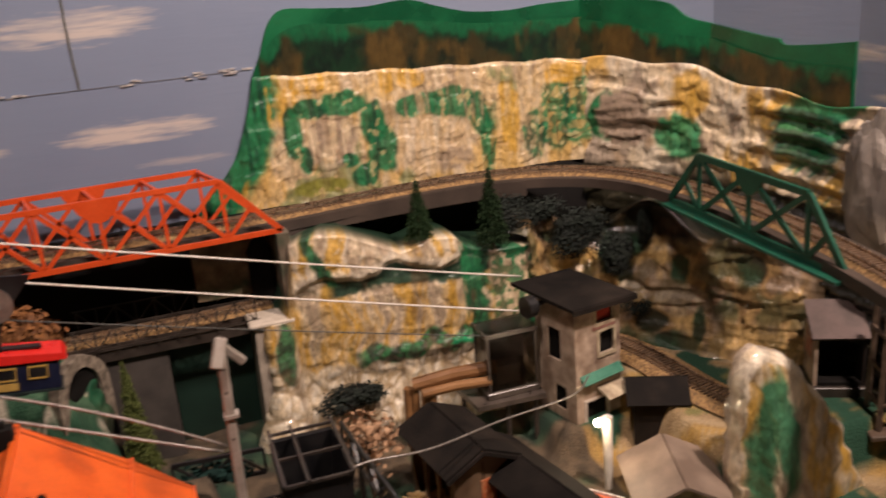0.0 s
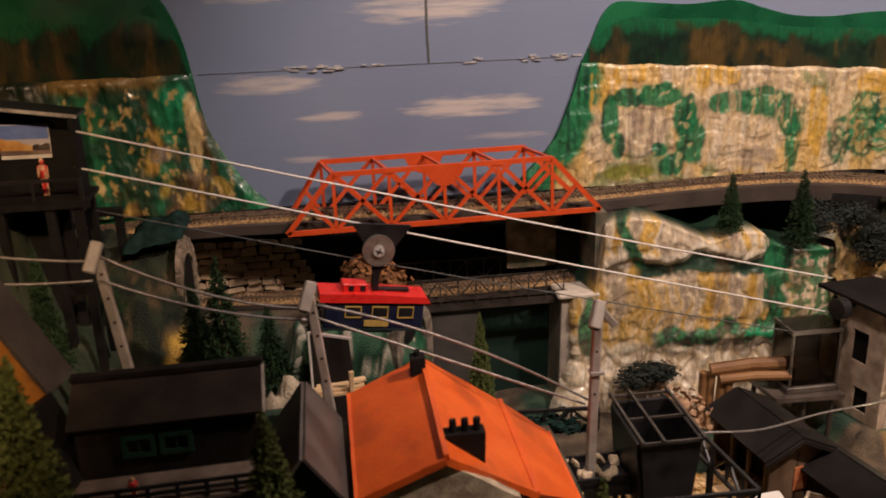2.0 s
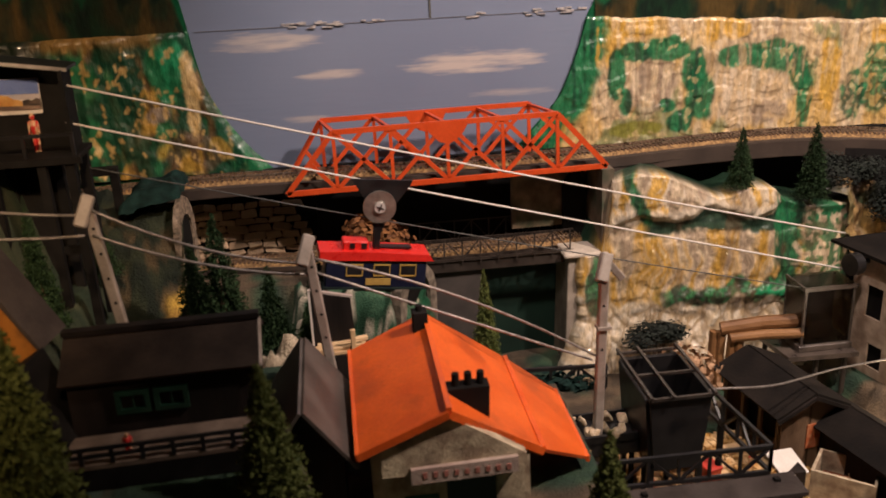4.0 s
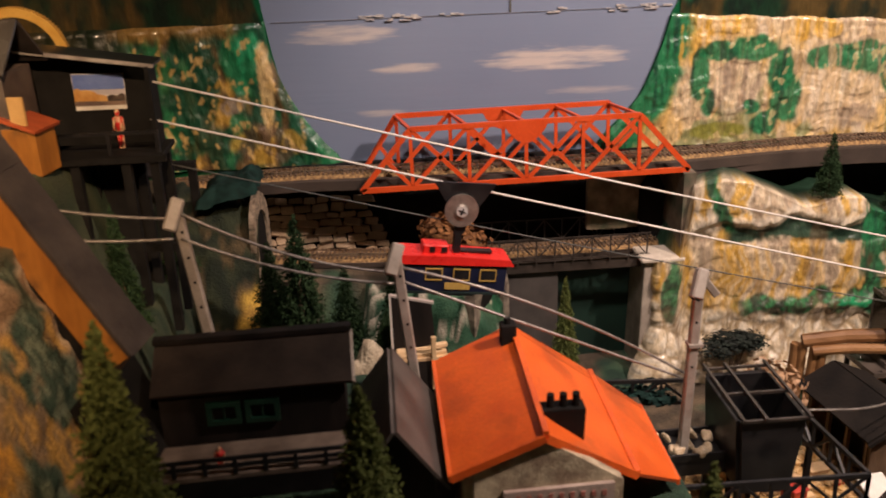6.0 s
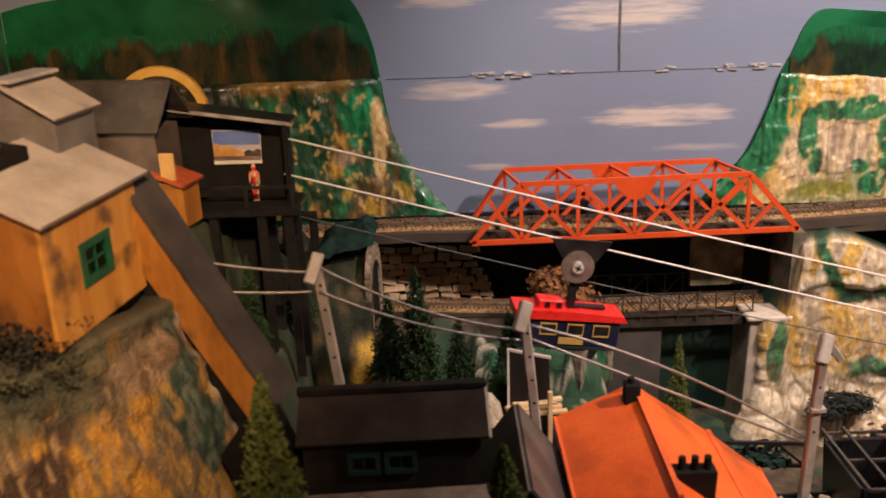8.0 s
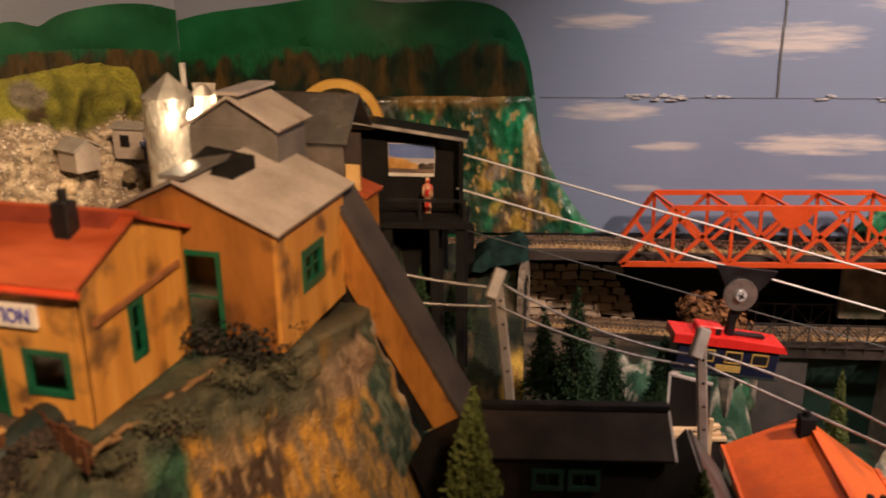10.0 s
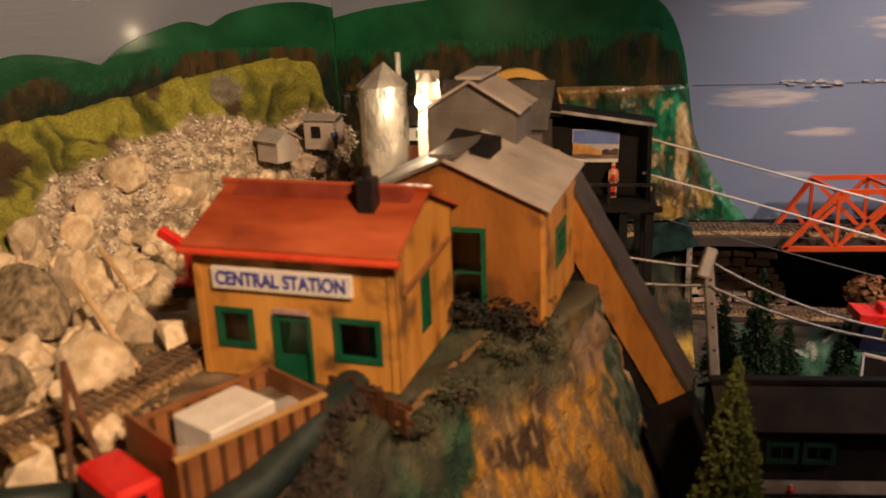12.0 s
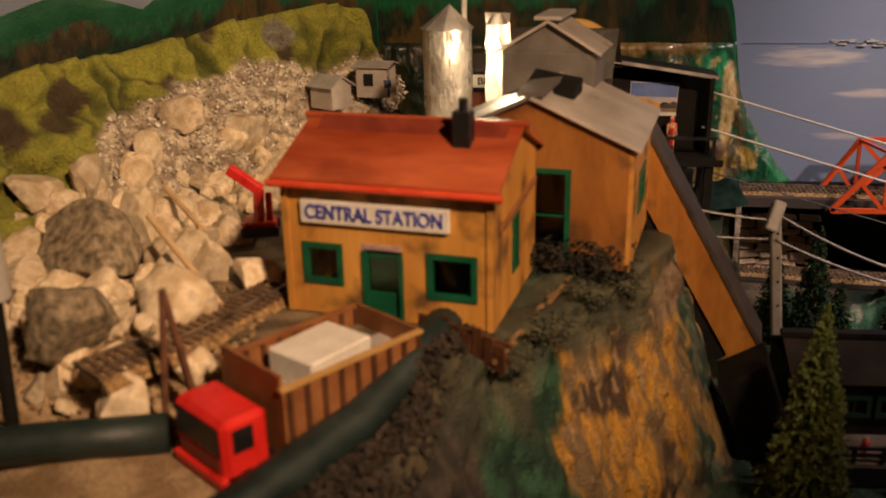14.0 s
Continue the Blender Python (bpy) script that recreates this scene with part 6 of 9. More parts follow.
part("printed_street", prism([(-0.2551, 0.4325), (-0.2090, 0.4318), (-0.2089, 0.4354), (-0.2549, 0.4366)], 0.8294, 0.8302), surface("poster_street", (0.10, 0.07, 0.06), (0.22, 0.15, 0.11), 90, 0.4), poster)
figure("figurine", (-0.2140, 0.812, 0.3952), 0.036, FIGURE, "small painted figurine in red standing in the cabin").scale = (0.62, 0.62, 1)
cog = thing("cog_wheel", (-0.312, 0.872, 0.472), 0, "large yellow plastic toothed wheel behind the cabin", "wheel")
bm = bmesh.new()
N = 96
prof = [(0.0385, -0.004), (0.0465, -0.004), (0.0465, 0.004), (0.0385, 0.004)]
rg = [[bm.verts.new((r * math.cos(t), y, r * math.sin(t))) for r, y in prof] for t in (math.tau * i / N for i in range(N))]
for i in range(N):
    a, b = rg[i], rg[(i + 1) % N]
    for k in range(4):
        bm.faces.new((a[k], a[(k + 1) % 4], b[(k + 1) % 4], b[k]))
part("rim", bm, COG_YELLOW, cog)
bm = bmesh.new()
for i in range(90):
    t = math.tau * i / 90
    m = Matrix.Rotation(t, 4, "Y")
    b = box(0.0462, 0.0478, -0.0035, 0.0035, -0.0007, 0.0007)
    moved(b, m)
    me = bpy.data.meshes.new("tmp")
    b.to_mesh(me)
    b.free()
    bm.from_mesh(me)
tagged(part("teeth", bm, COG_YELLOW, cog), kind="stuff")
part("stand", beam((0, 0.0, -0.046), (0, 0.0, -0.215), 0.01, 0.006), BLACK_MATT, cog)
# engine house before the cog wheel
engine = thing("engine_house", (-0.380, 0.758, 0.428), -10, "small shed with sheened dark roof below the cog wheel", "building")
part("wall", box(0.0, 0.098, 0.004, 0.05, -0.034, 0.052), surface("dark_brown_wall", (0.05, 0.035, 0.028), (0.09, 0.065, 0.05), 60, 0.6), engine)
part("roof", slab([(-0.006, -0.004, 0.052), (0.104, -0.004, 0.052), (0.104, 0.034, 0.092), (-0.006, 0.034, 0.092)], 0.002), surface("sheened_dark_roof", (0.04, 0.036, 0.033), (0.075, 0.068, 0.062), 40, 0.25, 0, 0.25, coat=0.9), engine)
part("roof", slab([(-0.006, 0.072, 0.052), (0.104, 0.072, 0.052), (0.104, 0.034, 0.092), (-0.006, 0.034, 0.092)], 0.002), DARK_ROOF, engine)
annex = thing("annex", (-0.292, 0.745, 0.403), -13, "ochre annex with a small orange roof", "building")
part("wall", box(0, 0.03, 0, 0.03, -0.010, 0.03), STAINED_WOOD, annex)
part("roof", slab([(-0.008, -0.004, 0.044), (0.034, -0.004, 0.030), (0.034, 0.034, 0.030), (-0.008, 0.034, 0.044)], 0.003), RED_ROOF, annex)
part("shutter", box(0.012, 0.026, -0.002, 0.0, 0.034, 0.058), TAN_EDGE, annex)

# ---- the dark shed and its platform ----
SHED_TRIM = surface("dark_green_trim", (0.002, 0.022, 0.012), (0.004, 0.034, 0.018), 80, 0.5)
SHED_ROOF = surface("dark_shed_roof", (0.014, 0.010, 0.008), (0.030, 0.022, 0.017), 30, 0.8, 0, 0.2, fine=300, dirt=(0.012, 0.01, 0.01))
for m in (SHED_ROOF, SHED_WALL):
    next(k for k in m.node_tree.nodes if k.type == "BSDF_PRINCIPLED").inputs["Specular IOR Level"].default_value = 0.15
shed = thing("shed", (-0.153, 0.505, 0.2165), 2, "dark brown board shed with pitched card roof", "building")
part("wall", box(0.012, 0.142, 0.034, 0.11, 0.0, 0.074), SHED_WALL, shed)
part("roof", slab([(0.008, 0.028, 0.073), (0.148, 0.028, 0.073), (0.148, 0.068, 0.094), (0.008, 0.068, 0.094)], 0.003), SHED_ROOF, shed)
part("roof", slab([(0.008, 0.124, 0.064), (0.148, 0.124, 0.064), (0.148, 0.068, 0.094), (0.008, 0.068, 0.094)], 0.003), SHED_ROOF, shed)
part("ridge", beam((0.007, 0.068, 0.096), (0.149, 0.068, 0.096), 0.008, 0.004), SHED_WALL, shed)
part("gable", moved(prism([(0.022, 0.068), (0.112, 0.064), (0.056, 0.090)], 0, 0.003), pose(0.145, 0.012, 0, 0, 0, 90)), SHED_WALL, shed)
part("edge_board", beam((0.149, 0.028, 0.071), (0.149, 0.068, 0.092), 0.002, 0.004), surface("pale_worn_edge", (0.22, 0.19, 0.16), (0.34, 0.3, 0.26), 80, 0.6), shed)
window_set(shed, 0.044, 0.068, 0.044, 0.062, 0.032, SHED_TRIM, 1, 0)
window_set(shed, 0.071, 0.095, 0.044, 0.062, 0.032, SHED_TRIM, 1, 0)
dock = thing("platform", (-0.146, 0.496, 0.232), 3, "loading platform with black railing before the shed", "platform")
part("deck", box(-0.004, 0.142, 0.0, 0.040, 0.010, 0.0145, 0.0006), surface("dusty_planks", (0.09, 0.065, 0.048), (0.17, 0.13, 0.10), 60, 0.7), dock)
part("beam", box(-0.004, 0.142, 0.0, 0.004, -0.006, 0.0098), BLACK_MATT, dock)
for z in (0.026, 0.0205):
    part("rail", beam((-0.004, 0.001, z), (0.142, 0.001, z), 0.002, 0.0025), BLACK_PLASTIC, dock)
for i in range(8):
    part("post", beam((-0.002 + 0.0203 * i, 0.001, 0.0145), (-0.002 + 0.0203 * i, 0.001, 0.026), 0.003, 0.003), BLACK_PLASTIC, dock)
for i in range(5):
    part("pile", beam((0.004 + 0.033 * i, 0.003, -0.08), (0.004 + 0.033 * i, 0.003, -0.0062), 0.008, 0.006), BLACK_MATT, dock)
figure("figurine", (-0.098, 0.507, 0.2468), 0.016, FIGURE, "tiny painted figurine on the loading platform")

HUT_ROOF = surface("grey_hut_roof_card", (0.06, 0.05, 0.044), (0.115, 0.098, 0.086), 26, 0.5, 0, 0.2, fine=300, dirt=(0.03, 0.025, 0.02))
gable = thing("store_hut", (-0.006, 0.520, 0.14), 0, "small store with steep grey card roof", "building")
part("wall", box(0.0, 0.054, 0.0, 0.11, 0.0, 0.076), SHED_WALL, gable)
part("gable", prism([(0.0, 0.076), (0.054, 0.076), (0.027, 0.116)], 0.0, 0.003), SHED_WALL, gable)
part("roof", slab([(0.027, -0.010, 0.121), (0.063, -0.010, 0.071), (0.063, 0.115, 0.071), (0.027, 0.115, 0.121)], -0.0025), HUT_ROOF, gable)
part("roof", slab([(0.027, -0.010, 0.121), (-0.009, -0.010, 0.071), (-0.009, 0.115, 0.071), (0.027, 0.115, 0.121)], -0.0025), HUT_ROOF, gable)

# ---- the orange-roofed building ----
FADED_RED = surface("faded_red_marks", (0.36, 0.13, 0.10), (0.45, 0.19, 0.15), 80, 0.6)


def orange_house():
    ob = thing("railway_house", (0.0, 0.0, 0.0), 0, "grey stone house with bright orange plastic roof", "building")
    xr, zr, xl, zl, xk, zk = 0.126, 0.258, 0.058, 0.226, 0.202, 0.1945
    y0, y1 = 0.505, 0.672
    part("roof", slab([(xl, y0, zl), (xl, y1 - 0.006, zl + 0.004), (xr, y1, zr), (xr, y0, zr - 0.004)], 0.003), ORANGE_ROOF, ob)
    part("roof", slab([(xr, y0, zr - 0.004), (xr, y1, zr), (xk, y1 + 0.02, zk), (xk, y0 + 0.03, zk)], 0.003), ORANGE_ROOF, ob)
    part("lean_to_roof", slab([(xk, y0 + 0.03, zk), (xk, y1 + 0.02, zk), (xk + 0.046, y1 + 0.012, 0.160), (xk + 0.048, y0 + 0.072, 0.154)], 0.003), ORANGE_ROOF, ob)
    for pa, pb in (((xr, y0, zr - 0.002), (xr, y1, zr + 0.002)), ((xk, y0 + 0.03, zk + 0.001), (xk, y1 + 0.02, zk + 0.001))):
        part("ridge_strip", beam(pa, pb, 0.004, 0.003), ORANGE_ROOF, ob)
    for pa, pb in (((xl, y0, zl), (xr, y0, zr - 0.004)), ((xr, y0, zr - 0.004), (xk, y0 + 0.03, zk)), ((xl, y0, zl), (xl, y1 - 0.006, zl + 0.004)), ((xk + 0.048, y0 + 0.072, 0.154), (xk + 0.046, y1 + 0.012, 0.160))):
        part("verge", beam(Vector(pa) - Vector((0, 0, 0.002)), Vector(pb) - Vector((0, 0, 0.002)), 0.003, 0.006), ORANGE_ROOF, ob)
    f = moved(wall_with_holes(0.108, 0.072, 0.004, [(0.016, 0.042, 0.012, 0.048), (0.048, 0.086, 0.0, 0.058)]), pose(0.075, y0 + 0.012, 0.13))
    part("front_wall", f, STONE_WALL, ob)
    part("gable", prism([(0.075, 0.202), (0.183, 0.202), (0.183, 0.2105), (0.126, 0.2485), (0.075, 0.2265)], y0 + 0.0028, y0 + 0.0118), STONE_WALL, ob)
    part("side_wall", box(0.068, 0.075, y0 + 0.0125, y1 - 0.01, 0.13, 0.222), STONE_WALL, ob)
    part("side_wall", box(0.1835, 0.19, y0 + 0.025, y1, 0.13, 0.196), STONE_WALL, ob)
    w = window_set(ob, 0.091, 0.117, 0.142, 0.178, y0 + 0.0125, GREEN_TRIM, 0, 0)
    part("blind", box(0.101, 0.112, y0 + 0.0135, y0 + 0.0142, 0.156, 0.176), SIGN_RED, w, "red blind")
    part("door", box(0.123, 0.161, y0 + 0.0135, y0 + 0.0155, 0.13, 0.188), BLACK_PLASTIC, ob, "dark double door")
    part("back_wall", box(0.075, 0.183, y1 - 0.012, y1 - 0.008, 0.13, 0.205), STONE_WALL, ob)
    c = part("chimney", prism([(0.128, 0.232), (0.160, 0.226), (0.161, 0.2545), (0.129, 0.2545)], 0.535, 0.549), BLACK_MATT, ob, "black chimney stack with three pots")
    for x in (0.136, 0.1455, 0.155):
        part("pot", rod((x, 0.542, 0.254), (x, 0.542, 0.2645), 0.0031, 0.0028), BLACK_MATT, c)
    c = part("chimney", box(0.114, 0.127, 0.642, 0.654, 0.245, 0.271, 0.0006), BLACK_MATT, ob, "black ridge chimney")
    part("pot", rod((0.120, 0.648, 0.271), (0.120, 0.648, 0.276), 0.003), BLACK_MATT, c)
    s = thing("name_board", (0, 0, 0), 0, "pale board with a row of red marks on the house front", "sign")
    part("board", prism([(0.096, 0.196), (0.176, 0.198), (0.176, 0.211), (0.096, 0.209)], y0 - 0.0010, y0 + 0.0026), surface("pale_sign_board", (0.36, 0.27, 0.23), (0.48, 0.39, 0.33), 60, 0.6), s)
    for i in range(9):
        x = 0.104 + 0.0078 * i
        part("mark", box(x + 0.0006, x + 0.0038, y0 - 0.0015, y0 - 0.0009, 0.2012, 0.2058), FADED_RED, s)


orange_house()

from mathutils.bvhtree import BVHTree

# ---- ropes, masts and the cable car ----
def rope(name, points, r, material, label):
    ob = part(name, tube(points, r, 6), material, None, "", True)
    return tagged(ob, label, "cable")


rope("haul_rope", sagging((-0.178, 0.812, 0.455), (0.650, 0.885, 0.212), 0.003), 0.0011, CORD, "taut white cord of the cable car")
CAR = Vector((0.100, 0.834, 0.310))
rope("haul_rope", sagging((-0.185, 0.812, 0.421), (0.655, 0.885, 0.166), 0.002), 0.0011, CORD, "taut white lower cord carrying the cable car")
rope("guide_rope", sagging((-0.176, 0.83, 0.372), (0.60, 0.862, 0.155), 0.004), 0.0007, surface("dark_cord", (0.05, 0.055, 0.05), (0.10, 0.10, 0.09), 300, 0.7), "thin dark guide cord")


def cable_car():
    ob = thing("cable_car", CAR, 5.0, "navy cable car with bright red roof hanging from a cord", "cable car")
    ob.matrix_world = Matrix.Translation(CAR) @ pose(0, 0, 0, 0, 7.5, 5.0) @ Matrix.Diagonal((1.1, 1.1, 1.1, 1))
    part("wheel", rod((0.0, -0.009, 0.0), (0.0, -0.0065, 0.0), 0.0155, n=40), ZINC, ob, "grey washer wheel")
    hub = part("hub_screw", rod((0.0, -0.0115, 0.0), (0.0, -0.0088, 0.0), 0.0052, 0.0044, 18), SCREW, ob, "bright screw head")
    for k in (0, 90):
        part("screw_slot", moved(box(-0.0034, 0.0034, -0.0121, -0.0114, -0.0006, 0.0006), Matrix.Rotation(radians(k + 20), 4, "Y")), BLACK_PLASTIC, hub)
    part("hanger", prism([(-0.028, 0.0255), (0.030, 0.0255), (0.028, 0.021), (0.010, -0.006), (0.004, -0.024), (-0.004, -0.024), (-0.006, -0.006), (-0.024, 0.021)], -0.0062, -0.0035), BLACK_PLASTIC, ob, "black triangular hanger")
    part("hanger_bar", box(-0.003, 0.003, -0.006, 0.003, -0.042, -0.02), BLACK_PLASTIC, ob)
    z0 = -0.078
    body = part("body", box(-0.048, 0.048, -0.014, 0.014, z0, z0 + 0.027, 0.001), NAVY_PLASTIC, ob)
    part("roof", prism([(-0.054, z0 + 0.0275), (0.054, z0 + 0.0275), (0.050, z0 + 0.0335), (0.0, z0 + 0.036), (-0.054, z0 + 0.036)], -0.016, 0.016), RED_PLASTIC, ob, "bright red roof")
    part("lookout", box(-0.032, -0.008, -0.009, 0.009, z0 + 0.0345, z0 + 0.044, 0.001), RED_PLASTIC, ob, "red lookout box")
    for x in (-0.026, -0.015):
        part("lookout_window", box(x, x + 0.005, -0.0096, -0.0088, z0 + 0.037, z0 + 0.0425), BLACK_PLASTIC, ob)
    part("roof_walk", box(0.0, 0.034, -0.004, 0.004, z0 + 0.036, z0 + 0.0378), BLACK_PLASTIC, ob)
    for x in (-0.028, -0.002, 0.023):
        w = part("window", box(x, x + 0.014, -0.0146, -0.0138, z0 + 0.013, z0 + 0.0225), BLACK_PLASTIC, ob)
        for a, b, p, q in ((x - 0.001, x + 0.015, z0 + 0.0118, z0 + 0.013), (x - 0.001, x + 0.015, z0 + 0.0225, z0 + 0.0237), (x - 0.001, x, z0 + 0.013, z0 + 0.0225), (x + 0.014, x + 0.015, z0 + 0.013, z0 + 0.0225)):
            part("window_frame", box(a, b, -0.0152, -0.0138, p, q), GOLD_PAINT, w)
    part("plate", box(-0.010, 0.014, -0.0148, -0.0138, z0 + 0.003, z0 + 0.0095), GOLD_PAINT, ob, "plain gold nameplate")
    part("underframe", box(-0.020, 0.020, -0.008, 0.008, z0 - 0.006, z0), BLACK_PLASTIC, ob)
    part("sill", box(-0.050, 0.050, -0.015, 0.015, z0 - 0.0015, z0 + 0.0004), TEAL_PIPE, ob)


cable_car()


def mast(x, y, top, foot, turn, lean, label="tall grey plastic catenary mast with bent top"):
    ob = thing("wire_mast", (x, y, foot), turn, label, "mast", "wire masts")
    h = top - foot
    bm = bmesh.new()
    add_beam(bm, (lean * h, 0, 0), (0.0, 0, h - 0.012), 0.0088, 0.0075, up=(0, 1, 0))
    part("post", bevel(bm, 0.0012), GREY_MAST, ob)
    head = part("head", bevel(add_beam(bmesh.new(), (0.0025, 0.001, h + 0.001), (-0.006, -0.010, h - 0.022), 0.0105, 0.010, up=(0, 1, 0)), 0.0014), GREY_MAST, ob)
    part("socket", add_beam(bmesh.new(), (-0.0058, -0.0098, h - 0.0212), (-0.0063, -0.0104, h - 0.0226), 0.006, 0.006, up=(0, 1, 0)), BLACK_MATT, head, "dark square socket")
    for k in range(4):
        z = h - 0.026 - 0.022 * k
        part("hole", rod((lean * h * (1 - z / h), -0.0040, z), (lean * h * (1 - z / h), -0.0033, z), 0.0013, n=8), BLACK_MATT, ob)
    return ob


mast(-0.140, 0.668, 0.388, 0.21, 0, 0.10)
mast(0.031, 0.662, 0.341, 0.14, 0, 0.09)
m3 = mast(0.290, 0.670, 0.298, 0.05, 0, -0.02, "tall grey mast with hooked bracket beside the hopper")
part("hook_arm", bevel(add_beam(bmesh.new(), (0.002, 0.0, 0.242), (0.018, 0.004, 0.222), 0.007, 0.006, up=(0, 1, 0)), 0.001), GREY_MAST, m3)
part("collar", box(-0.0065, 0.0065, -0.0055, 0.0055, 0.176, 0.179), GREY_MAST, m3)
for (a, b), sag in ((((-0.26, 0.66, 0.395), (-0.143, 0.664, 0.374)), 0.003), (((-0.27, 0.65, 0.372), (-0.145, 0.664, 0.357)), 0.003),
                    (((-0.137, 0.664, 0.378), (0.029, 0.66, 0.318)), 0.010), (((-0.139, 0.664, 0.357), (0.029, 0.66, 0.308)), 0.008),
                    (((0.034, 0.66, 0.322), (0.282, 0.668, 0.20)), -0.012), (((0.034, 0.66, 0.310), (0.278, 0.664, 0.198)), 0.0)):
    rope("overhead_wire", sagging(a, b, sag), 0.0012, WIRE, "dull steel overhead wire between masts")
rope("lead_wire", [p for p in spline([(0.385, 0.665, 0.150), (0.403, 0.670, 0.150), (0.466, 0.680, 0.141), (0.5525, 0.720, 0.128), (0.645, 0.745, 0.122), (0.690, 0.795, 0.112)], 0.01)], 0.0011, WIRE, "loose grey lead wire running to the tower")

# ---- tower, glazed booth, yard buildings ----
def tower():
    ob = thing("tower", (0.679, 0.805, 0.01), 14, "weathered grey three-storey signal tower with dark flat roof", "tower")
    W, D, H = 0.068, 0.072, 0.180
    f = [(0.036, 0.058, 0.116, 0.144), (0.014, 0.046, 0.022, 0.060), (0.032, 0.058, 0.156, 0.172)]
    part("front_wall", wall_with_holes(W, H, 0.003, f), TOWER_WALL, ob)
    part("back_wall", box(0, W, D - 0.003, D, 0, H), TOWER_WALL, ob)
    lw = [(0.024, 0.048, 0.108, 0.148), (0.016, 0.038, 0.046, 0.076)]
    part("side_wall", moved(wall_with_holes(D - 0.006, H, 0.003, lw), pose(0.003, 0.003, 0, 0, 0, 90)), TOWER_WALL, ob)
    part("side_wall", box(W - 0.003, W, 0.003, D - 0.003, 0, H), TOWER_WALL, ob)
    # Black block added inside so the window openings look unlit.
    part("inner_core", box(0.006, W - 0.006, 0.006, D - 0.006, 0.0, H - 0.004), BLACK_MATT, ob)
    PALE_CASING = surface("pale_casing", (0.40, 0.33, 0.27), (0.62, 0.54, 0.46), 90, 0.6)
    for x0, x1, z0, z1 in f:
        for a, b, c, d_ in ((x0 - 0.003, x1 + 0.003, z0 - 0.004, z0), (x0 - 0.003, x1 + 0.003, z1, z1 + 0.003), (x0 - 0.003, x0, z0, z1), (x1, x1 + 0.003, z0, z1)):
            part("casing", box(a, b, -0.0015, 0.001, c, d_), PALE_CASING if z0 < 0.03 else STONE_WALL, ob)
    part("notice", box(0.034, 0.056, 0.0035, 0.0042, 0.157, 0.171), SIGN_RED, ob, "faded red notice")
    part("sign_strip", box(0.026, 0.06, -0.0012, 0.0004, 0.148, 0.1525), surface("faded_red_strip", (0.22, 0.08, 0.06), (0.36, 0.2, 0.16), 120, 0.6), ob)
    part("awning", slab([(0.006, -0.009, 0.087), (0.066, -0.009, 0.089), (0.066, 0.0, 0.098), (0.006, 0.0, 0.096)], 0.003), surface("faded_green_awning", (0.02, 0.13, 0.08), (0.05, 0.2, 0.13), 60, 0.5), ob, "faded green awning")
    part("porch_roof", slab([(0.030, -0.024, 0.068), (0.070, -0.022, 0.068), (0.070, -0.001, 0.076), (0.030, -0.001, 0.076)], 0.002), STONE_WALL, ob)
    part("band", box(-0.002, W + 0.002, -0.002, -0.0002, 0.080, 0.085), STONE_WALL, ob)
    part("roof", slab([(-0.010, -0.010, H + 0.007), (W + 0.016, -0.012, H + 0.003), (W + 0.012, D + 0.03, H + 0.004), (-0.012, D + 0.03, H + 0.010)], 0.004), YARD_ROOF, ob)
    part("fascia", beam((-0.010, -0.011, H + 0.003), (W + 0.016, -0.013, H - 0.001), 0.002, 0.006), YARD_ROOF, ob)
    for z, y in ((0.176, 0.066),):
        part("pulley", rod((-0.028, y - 0.012, z), (-0.016, y - 0.012, z), 0.013, n=24), BLACK_PLASTIC, ob, "black rope pulley")
        part("axle", rod((-0.028, y - 0.012, z), (0.004, y - 0.012, z), 0.003), BLACK_PLASTIC, ob)


tower()
booth = thing("glazed_booth", (0.570, 0.842, 0.072), 0, "smoke-grey clear plastic booth on a dark platform", "booth")
BOOTH = surface("booth_grey_plastic", (0.045, 0.036, 0.031), (0.085, 0.068, 0.056), 60, 0.3, 0, 0.1)
part("platform", slab([(0.0, 0.0, 0.006), (0.086, -0.004, 0.006), (0.086, 0.07, 0.006), (-0.008, 0.074, 0.006)], 0.006), BOOTH, booth)
part("step", box(0.016, 0.084, 0.008, 0.062, 0.006, 0.014, 0.001), BOOTH, booth)
for x in (0.020, 0.080):
    for y in (0.012, 0.056):
        part("corner_post", box(x, x + 0.003, y, y + 0.003, 0.0142, 0.083), BOOTH, booth)
part("top_rim", box(0.018, 0.085, 0.0105, 0.013, 0.0832, 0.088), BOOTH, booth)
part("top_rim", box(0.018, 0.0205, 0.0135, 0.058, 0.0832, 0.088), BOOTH, booth)
part("lid", box(0.021, 0.084, 0.0135, 0.058, 0.0845, 0.0865), SMOKED, booth, "smoked clear lid")
part("pane", box(0.0235, 0.0798, 0.0128, 0.0138, 0.0142, 0.083), SMOKED, booth)
part("pane", box(0.0208, 0.0218, 0.0155, 0.0555, 0.0142, 0.083), SMOKED, booth)
part("rear_panel", box(0.0235, 0.0798, 0.057, 0.0585, 0.0142, 0.083), BOOTH, booth)
part("counter", box(0.034, 0.066, 0.026, 0.044, 0.0142, 0.038, 0.001), surface("booth_counter", (0.12, 0.10, 0.085), (0.20, 0.17, 0.14), 60, 0.5), booth)
for x, y in ((0.074, 0.004), (0.004, 0.066), (0.04, 0.008)):
    part("leg", rod((x, y, -0.06), (x, y, 0.0), 0.003), DARK_STEEL, booth)

logs = thing("log_stack", (0.505, 0.898, 0.0), 0, "rough log frame of brown round timbers", "logs")
